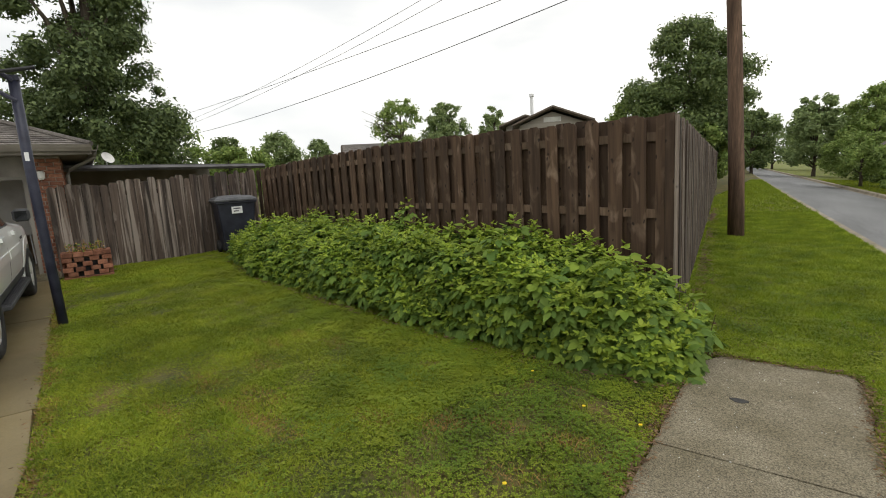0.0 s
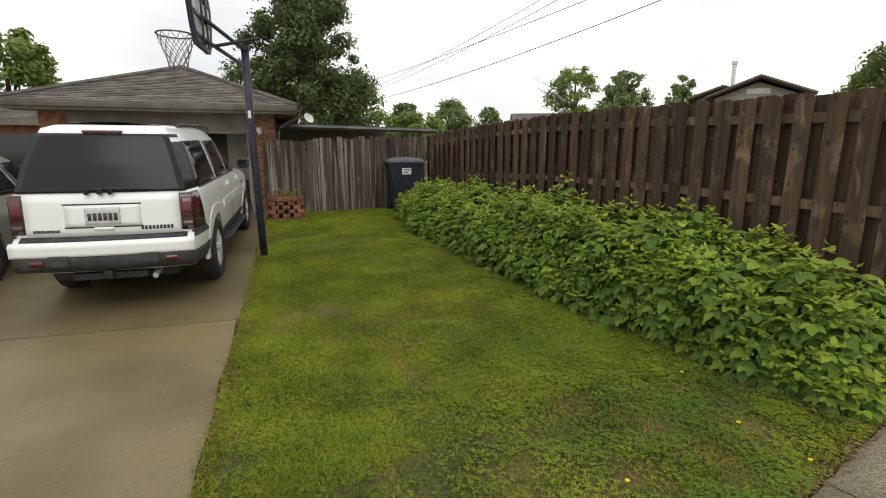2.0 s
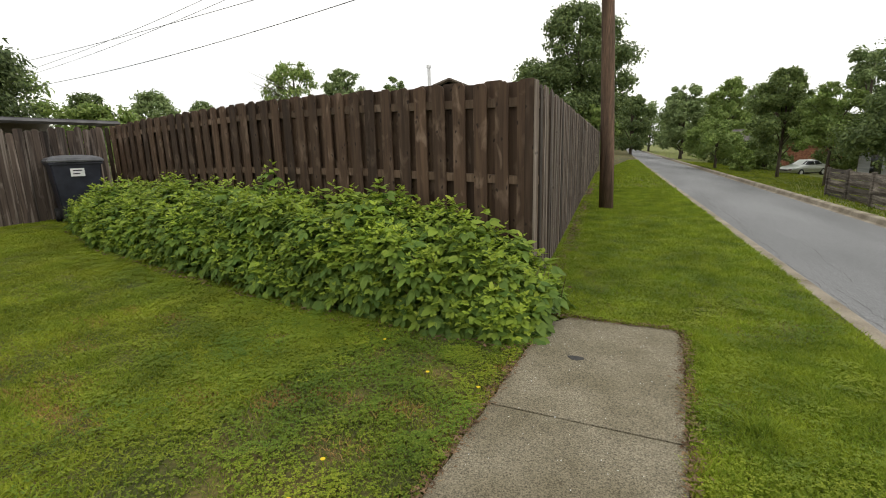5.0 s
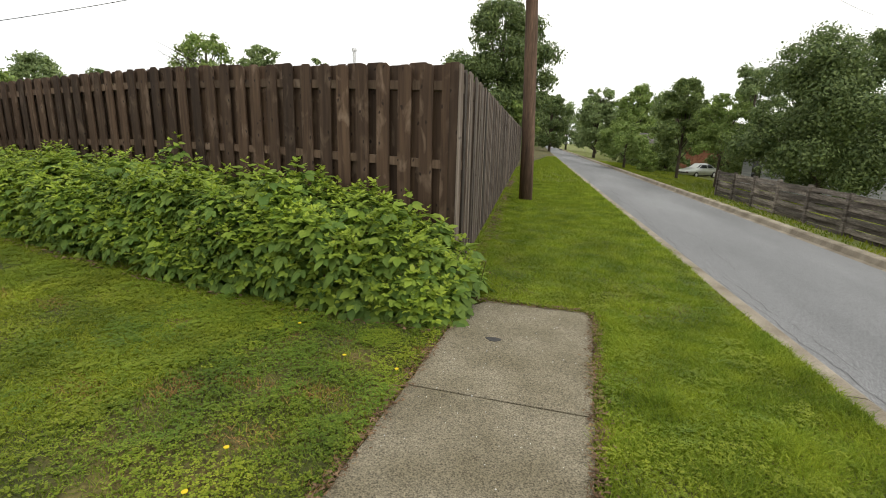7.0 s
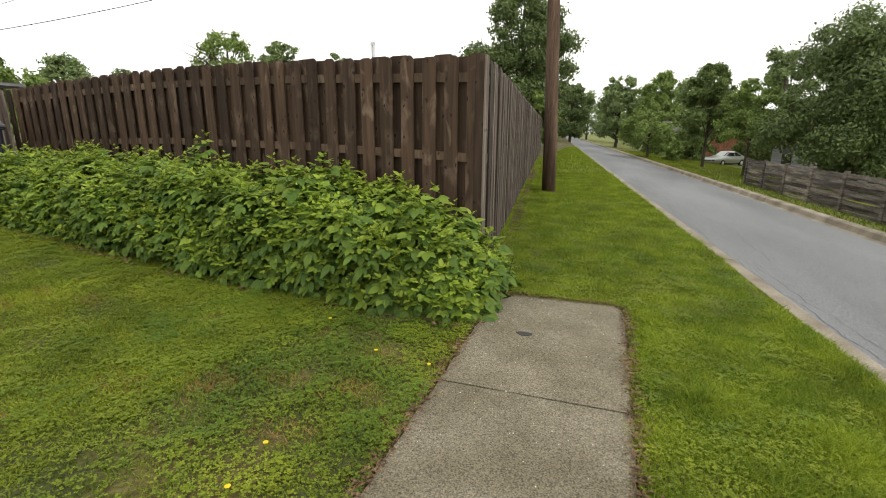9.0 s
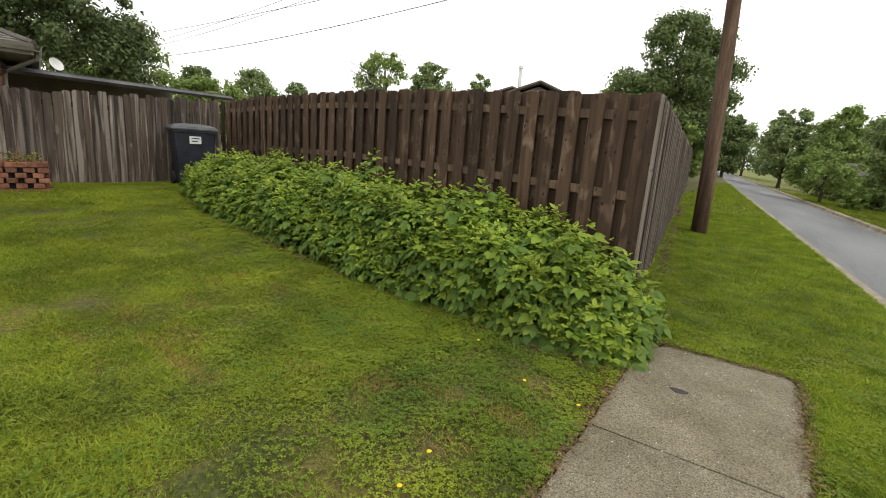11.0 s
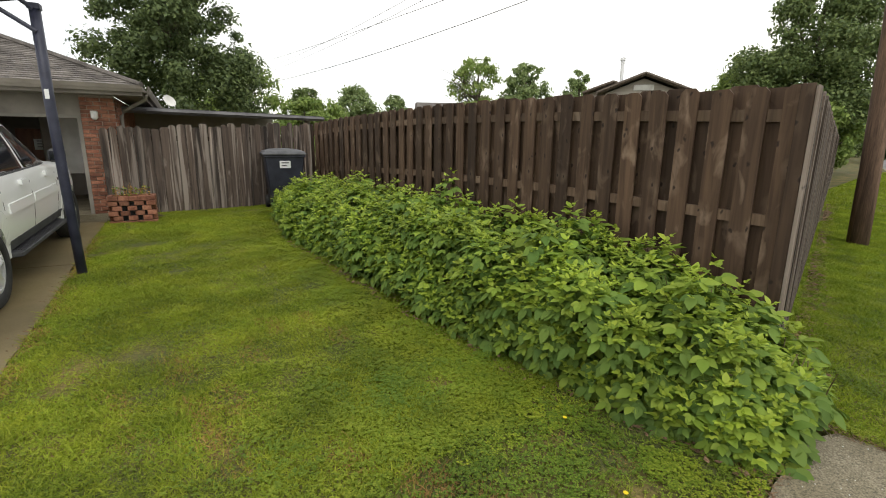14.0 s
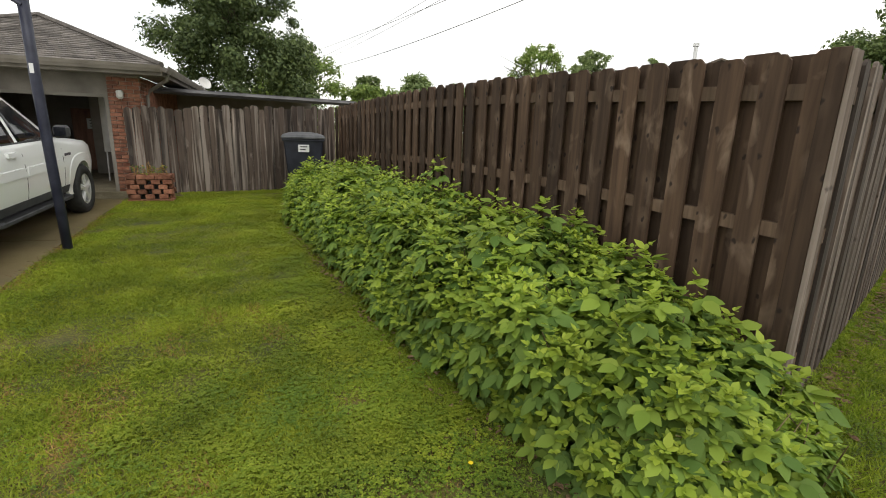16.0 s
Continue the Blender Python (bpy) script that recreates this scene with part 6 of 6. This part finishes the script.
# taller canes that stand out of the crest
for i in range(140):
    x = -8.0 + 8.3 * rng.random()
    p = shrub_point(x, math.pi * rng.uniform(0.38, 0.76), 1.0) + Vector((0, 0, rng.uniform(0.0, 0.14)))
    shoot(p, Vector((rng.uniform(-0.2, 0.2), rng.uniform(-0.2, 0.1), 1)).normalized(), rng.uniform(0.18, 0.30), rng.uniform(0.9, 1.2), False, Vector((0, -0.3, 0)))
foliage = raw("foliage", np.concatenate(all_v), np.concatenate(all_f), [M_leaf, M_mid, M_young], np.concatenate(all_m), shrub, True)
tagged(foliage, kind="stuff")
# canes and the dark litter under them
bm = bmesh.new()
for i in range(260):
    x = -8.2 + 8.6 * rng.random()
    y = rng.uniform(front_y(x) + 0.15, -0.15 - 0.142 * x)
    top_ = shrub_point(x + rng.uniform(-0.15, 0.15), math.pi * rng.uniform(0.15, 0.7), 0.92)
    tube(bm, [(x, y, ground_z(x, y) - 0.03), ((x + top_.x) / 2, (y + top_.y) / 2 + 0.05, top_.z * 0.6), tuple(top_)], [0.006, 0.005, 0.003], 4)
tagged(part("cane_thicket", bm, M_cane, shrub, "thin brown canes"), kind="stuff")
lit_v, lit_f = [], []
for i in range(5200):
    if i % 3 == 0:
        y = rng.uniform(0.1, 14)
        x = -0.1118 * y + 0.10 + abs(rng.gauss(0, 0.09))
    else:
        x = -8.4 + 8.8 * rng.random()
        y = rng.uniform(front_y(x) - 0.10, -0.05 - 0.142 * x)
    z = ground_z(x, y) + rng.uniform(0.012, 0.03)
    a, s = rng.uniform(0, 6.28), rng.uniform(0.015, 0.04)
    k = len(lit_v)
    for da, rr in ((0, 1), (1.6, 0.5), (3.14, 1), (4.7, 0.5)):
        lit_v.append((x + s * rr * math.cos(a + da), y + s * rr * math.sin(a + da), z + rng.uniform(-0.008, 0.008)))
    lit_f.append((k, k + 1, k + 2, k + 3))
tagged(raw("leaf_litter", lit_v, lit_f, [M_dead]), "brown dead leaves along the fence foot", "leaf litter", kind="stuff")


# ---------------------------------------------------------------- grass
def lawn_mask(x, y):
    """True where grass grows."""
    on_walk = (x > WALK_X0 - 0.01) & (x < WALK_X1 + 0.01) & (y < WALK_END)
    on_drive = y < -4.49 + (-x - 3.1) * 0.29
    on_drive &= x < 2.8
    past = x > 2.69 - 0.105 * y
    beyond = (y > -0.02 - 0.145 * x) & (x < -0.1118 * y + 0.04)
    house_ = (x < -9.2) & (y < -1.8)
    return ~(on_walk | on_drive | past | beyond | house_ | (x < -9.9))


def patch(x, y, scale, seed):
    """Smooth value noise from sines, for bare and weedy patches."""
    rg = np.random.default_rng(seed)
    v = np.zeros_like(x)
    for k in range(7):
        a, ph, fr = rg.uniform(0, 6.28), rg.uniform(0, 6.28), scale * rg.uniform(0.6, 1.7)
        v += np.sin((x * np.cos(a) + y * np.sin(a)) * fr + ph)
    return v / 2.6


def blades(name, label, count, x0, x1, y0, y1, h0, h1, w, mat, seed, keep=None, spread=0.5, near_end=None, simple=False):
    rg = np.random.default_rng(seed)
    x, y = rg.uniform(x0, x1, count), rg.uniform(y0, y1, count)
    ok = lawn_mask(x, y)
    if near_end is not None:
        d = np.hypot(x - near_end[0], y - near_end[1])
        ok &= rg.random(count) < np.clip(near_end[2] / np.maximum(d, 0.5), 0.1, 1)
    if keep is not None:
        ok &= keep(x, y, rg)
    x, y = x[ok], y[ok]
    n = len(x)
    z = rise(x) - 0.005
    a = rg.uniform(0, 6.2832, n)
    h = rg.uniform(h0, h1, n) * np.clip(1 + 0.14 * patch(x, y, 2.2, 5) + 0.24 * patch(x, y, 13.0, 15), 0.4, 2.0)
    lean = rg.uniform(0.1, spread, n) * h
    la = rg.uniform(0, 6.2832, n)
    ww = w * rg.uniform(0.6, 1.4, n)
    dx, dy = np.cos(a) * ww, np.sin(a) * ww
    mx, my = x + np.cos(la) * lean * 0.45, y + np.sin(la) * lean * 0.45
    tx, ty = x + np.cos(la) * lean * 1.3, y + np.sin(la) * lean * 1.3
    v = np.stack([np.stack([x - dx, y - dy, z], 1), np.stack([x + dx, y + dy, z], 1),
                  np.stack([mx + dx * 0.75, my + dy * 0.75, z + h * 0.62], 1), np.stack([mx - dx * 0.75, my - dy * 0.75, z + h * 0.62], 1),
                  np.stack([tx, ty, z + h * 0.95], 1)], 1).reshape(-1, 3)
    if simple:
        v = v.reshape(n, 5, 3)[:, [0, 1, 4]].reshape(-1, 3)
        return tagged(raw(name, v, np.arange(n * 3).reshape(n, 3), [mat]), label, "grass", kind="stuff")
    b = np.arange(n)[:, None] * 5
    f = np.concatenate([b + [0, 1, 2], b + [0, 2, 3], b + [3, 2, 4]])
    ob = raw(name, v, f, [mat])
    return tagged(ob, label, "grass", kind="stuff")


def clover(name, label, count, x0, x1, y0, y1, size, mat, seed, keep, near_end):
    rg = np.random.default_rng(seed)
    x, y = rg.uniform(x0, x1, count), rg.uniform(y0, y1, count)
    ok = lawn_mask(x, y) & keep(x, y, rg)
    d = np.hypot(x - near_end[0], y - near_end[1])
    ok &= rg.random(count) < np.clip(near_end[2] / np.maximum(d, 0.5), 0.1, 1)
    x, y = x[ok], y[ok]
    n = len(x)
    clump = np.clip(patch(x, y, 11.0, seed + 40) + 0.6 * patch(x, y, 27.0, seed + 50), -0.6, 1.6)
    z = rise(x) + rg.uniform(0.006, 0.026, n) + 0.011 * (clump + 0.6)
    verts, faces = [], []
    a0 = rg.uniform(0, 6.2832, n)
    s = size * rg.uniform(0.6, 1.4, n)
    for k in range(3):
        a = a0 + k * 2.0944
        tilt = rg.uniform(-0.3, 0.45, n)
        c, sn = np.cos(a), np.sin(a)
        p0 = np.stack([x, y, z], 1)
        p1 = np.stack([x + s * (0.7 * c - 0.5 * sn), y + s * (0.7 * sn + 0.5 * c), z + s * tilt * 0.7], 1)
        p2 = np.stack([x + s * 1.25 * c, y + s * 1.25 * sn, z + s * tilt], 1)
        p3 = np.stack([x + s * (0.7 * c + 0.5 * sn), y + s * (0.7 * sn - 0.5 * c), z + s * tilt * 0.7], 1)
        verts.append(np.stack([p0, p1, p2, p3], 1).reshape(-1, 3))
        faces.append(np.arange(n * 4).reshape(n, 4) + k * n * 4)
    ob = raw(name, np.concatenate(verts), np.concatenate(faces), [mat])
    return tagged(ob, label, "grass", kind="stuff")


NEAR_END = (0.8, -4.3, 3.1)
SPOTS = ((-3.3, -2.46, 0.26, 0.15), (-1.36, -2.94, 0.24, 0.14), (-0.45, -2.62, 0.22, 0.10), (-0.43, -1.87, 0.30, 0.12), (-0.91, -2.78, 0.22, 0.12), (-2.36, -3.24, 0.28, 0.14),
         (-3.0, -3.38, 0.34, 0.13), (-0.2, -3.06, 0.18, 0.12), (-0.90, -1.86, 0.26, 0.10), (-2.86, -2.84, 0.22, 0.12), (-2.15, -3.45, 0.42, 0.10), (-2.63, -3.77, 0.34, 0.10),
         (-2.77, -2.13, 0.22, 0.10), (-3.28, -2.16, 0.22, 0.10), (-1.68, -3.49, 0.22, 0.10), (-0.17, -2.52, 0.16, 0.10))


def worn(x, y):
    """How bare the lawn is: 1 in the worn spots and along the edges of the concrete."""
    w = np.zeros_like(x)
    wob = 0.28 * patch(x, y, 6.0, 21) + 0.30 * patch(x, y, 19.0, 22)
    for sx, sy, rx, ry in SPOTS:
        w = np.maximum(w, 1.25 - np.sqrt(((x - sx) / rx) ** 2 + ((y - sy) / ry) ** 2) + wob)
    edge_d = y - (-4.49 + (-x - 3.1) * 0.29)
    w = np.maximum(w, 0.95 - edge_d / 0.16 + wob)
    edge_w = np.where(y < WALK_END, np.minimum(np.abs(x - WALK_X0), np.abs(x - WALK_X1)), 9.0)
    w = np.maximum(w, 0.85 - edge_w / 0.14 + wob)
    return np.clip(w, 0, 1)


thick = lambda x, y, rg: rg.random(len(x)) > 0.5 * worn(x, y)
weedy = lambda x, y, rg: rg.random(len(x)) < np.clip(0.55 + 0.7 * patch(x, y, 1.3, 9), 0.03, 1) * np.clip((x + 8.5) / 4, 0, 1) * np.clip((y + 4.1 + 0.25 * (x + 1)) / 1.6, 0.12, 1) * (1 - 0.75 * worn(x, y))
bare = lambda x, y, rg: rg.random(len(x)) < worn(x, y)
clumpy = lambda x, y, sd: np.clip(0.72 + 0.35 * patch(x, y, 11.0, sd + 40) + 0.2 * patch(x, y, 27.0, sd + 50), 0.05, 1)
blades("grass_near", "short mown green lawn grass", 330000, -6.0, 2.9, -6.5, 0.3, 0.016, 0.042, 0.0026, M_grass, 1, thick, 1.4, NEAR_END)
blades("grass_lawn", "short mown green lawn grass", 520000, -10.0, -1.0, -5.0, 1.2, 0.014, 0.036, 0.0060, M_lawn, 2, thick, 2.4, None, True)
blades("grass_verge", "green grass on the street verge", 380000, -1.0, 2.9, -1.0, 13.0, 0.02, 0.055, 0.0055, M_verge, 3, thick, 1.3, None, True)
blades("grass_verge_near", "thick green grass on the street verge", 150000, 1.38, 3.2, -4.8, -0.6, 0.018, 0.05, 0.0036, M_verge, 14, thick, 1.5, None, True)
blades("grass_verge_far", "green grass on the street verge", 60000, -2.2, 2.9, 12.0, 40.0, 0.04, 0.09, 0.014, M_verge, 4, None, 0.9, None, True)
blades("grass_dry", "patches of dry straw-coloured grass", 300000, -8.0, 1.6, -5.6, -0.5, 0.012, 0.036, 0.0040, M_straw, 6, bare, 1.8, None, True)
clover("clover_patches", "low clover and broad-leaved weeds in the lawn", 270000, -8.0, 1.2, -5.6, -0.9, 0.0108, M_clover, 7, lambda x, y, rg: weedy(x, y, rg) & (rg.random(len(x)) < clumpy(x, y, 7)), NEAR_END)
clover("verge_weeds", "clover and broad-leaved weeds in the street verge", 110000, -0.6, 2.6, -4.5, 6.0, 0.0085, M_clover, 17, lambda x, y, rg: (rg.random(len(x)) < clumpy(x, y, 17)) & ((x > 1.3) | (y > -0.9)) & (rg.random(len(x)) > 0.8 * worn(x, y)), (1.6, -2.5, 3.2))
shrub_foot = lambda x: np.interp(x, (-8.7, -8.0, -6.5, -5.0, -3.2, -2.0, -0.5, 0.5), (0.2, -0.25, -0.78, -1.02, -1.22, -1.42, -1.52, -1.3))
fringe = lambda x, y, rg: rg.random(len(x)) < np.clip(1.25 - np.abs(y - shrub_foot(x) + 0.32) / (0.42 * (1 + 0.6 * patch(x, y, 2.2, 31))), 0, 1) * clumpy(x, y, 8)
clover("weeds_by_shrubs", "low yellow-green ground ivy along the shrub edge", 95000, -8.8, 0.5, -2.6, 0.4, 0.0125, M_weed, 8, fringe, (0.9, -4.8, 6.5))
rg_ = np.random.default_rng(9)
n_ = 26000
ex_, ey_ = rg_.uniform(0, 5, n_), rg_.uniform(-2, 45, n_)
fx_ = 2.70 - 0.105 * ey_ + 4.05 + ex_
v_ = np.stack([np.stack([fx_ - 0.02, ey_, np.full(n_, -0.36) - 0.075 * ex_], 1), np.stack([fx_ + 0.02, ey_ + 0.01, np.full(n_, -0.36) - 0.075 * ex_], 1), np.stack([fx_ + rg_.normal(0, 0.03, n_), ey_, -0.36 - 0.075 * ex_ + rg_.uniform(0.05, 0.12, n_)], 1)], 1).reshape(-1, 3)
tagged(raw("grass_far_verge", v_, np.arange(n_ * 3).reshape(n_, 3), [M_grass]), "mown grass across the street", "grass", kind="stuff")

# brown trimmings along the edges of the concrete
ed_v, ed_f = [], []
rng = random.Random(91)
for i in range(6000):
    k = i % 5
    if k < 2:
        x, y = WALK_X0 + rng.gauss(-0.015, 0.028), rng.uniform(-6.5, WALK_END)
    elif k < 4:
        x, y = WALK_X1 + rng.gauss(0.015, 0.028), rng.uniform(-5.5, WALK_END)
    elif i % 2:
        x, y = rng.uniform(WALK_X0, WALK_X1), WALK_END + rng.gauss(0.02, 0.03)
    else:
        x = rng.uniform(-8.0, 0.3)
        y = drive_y(x) + rng.gauss(0.02, 0.045)
    z = ground_z(x, y) + rng.uniform(0.012, 0.03)
    a, s = rng.uniform(0, 6.28), rng.uniform(0.006, 0.024)
    k = len(ed_v)
    for da, rr in ((0, 1), (1.6, 0.22), (3.14, 1), (4.7, 0.22)):
        ed_v.append((x + s * rr * math.cos(a + da), y + s * rr * math.sin(a + da), z + rng.uniform(-0.004, 0.006)))
    ed_f.append((k, k + 1, k + 2, k + 3))
tagged(raw("edge_litter", ed_v, ed_f, [M_dead]), "brown dry trimmings along the concrete edges", "leaf litter", kind="stuff")

# pale stone chips bedded in the path, and coarse tufts beside it
ch_v, ch_f = [], []
rng = random.Random(64)
for i in range(150):
    x, y = rng.uniform(WALK_X0 + 0.03, WALK_X1 - 0.03), rng.uniform(-6.0, WALK_END - 0.05)
    a, s = rng.uniform(0, 6.28), rng.uniform(0.0025, 0.0075)
    k = len(ch_v)
    for da in range(4):
        r_ = s * rng.uniform(0.6, 1.2)
        ch_v.append((x + r_ * math.cos(a + da * 1.57), y + r_ * math.sin(a + da * 1.57), 0.010))
    ch_v.append((x, y, 0.018))
    ch_f += [(k, k + 1, k + 4), (k + 1, k + 2, k + 4), (k + 2, k + 3, k + 4), (k + 3, k, k + 4)]
tagged(raw("stone_chips", ch_v, ch_f, [M_white_trim]), "pale stone chips bedded in the concrete path", "gravel", kind="stuff")
for x, y, n_t in ((1.56, -1.92, 130), (1.79, -2.00, 150)):
    blades("grass_tuft", "coarse dark tuft of grass beside the path", n_t, x - 0.09, x + 0.09, y - 0.07, y + 0.07, 0.04, 0.075, 0.0032, M_verge, n_t, None, 1.6)

# dandelions
for i, (x, y) in enumerate(((-0.19, -3.17), (0.25, -2.21), (-0.14, -2.15), (-0.70, -1.80), (-0.15, -3.45))):
    dd = thing("dandelion", "yellow dandelion flower in the lawn", "flower", pose(x, y, ground_z(x, y)), "dandelions")
    part("stalk", tubed([(0, 0, 0), (0.004, 0, 0.048)], 0.002, 5), M_clover, dd)
    bm = bmesh.new()
    lathe(bm, [(0.004, 0.046), (0.011, 0.050), (0.013, 0.054), (0.004, 0.056)], 12)
    part("flower_head", bm, M_yellow, dd)
# dry stems in the planter
for i in range(16):
    st = rng.uniform(-0.38, 0.38), rng.uniform(-0.13, 0.13)
    part("stem", tubed([(st[0], st[1], 0.34), (st[0] + rng.uniform(-0.04, 0.04), st[1], 0.42 + 0.14 * rng.random())], 0.005, 4), M_straw, planter)
pl_v, pl_f = [], []
for i in range(160):
    c = Vector((rng.uniform(-0.4, 0.4), rng.uniform(-0.15, 0.15), 0.38 + 0.12 * rng.random()))
    k = len(pl_v)
    a = rng.uniform(0, 6.28)
    for da, rr in ((0, 0.035), (1.6, 0.014), (3.14, 0.03), (4.7, 0.014)):
        pl_v.append(c + Vector((rr * math.cos(a + da), rr * math.sin(a + da), rng.uniform(-0.01, 0.02))))
    pl_f.append((k, k + 1, k + 2, k + 3))
tagged(raw("dry_foliage", pl_v, pl_f, [M_straw, M_clover], [i % 2 for i in range(160)], planter), kind="stuff")

# bricks of the garage column, laid in courses
rng = random.Random(6)
for c in range(32):
    z = FLOOR - 0.10 + c * 0.0685
    x = -0.30 + (0.10 if c % 2 else 0.0)
    while x < 0.20:
        w = min(0.196, 0.215 - x)
        if w > 0.06:
            lay(house, pose(x + w / 2, 0.040 + rng.uniform(-0.003, 0.003), z) @ Matrix.Diagonal((w / 0.204, 1, 1, 1)))
        x += 0.206
    if c % 2:
        lay(house, pose(-0.30 + 0.05, 0.040, z) @ Matrix.Diagonal((0.45, 1, 1, 1)))
    for k in range(3):
        lay(house, pose(0.175, 0.18 + k * 0.206, z, 0, 0, 90))
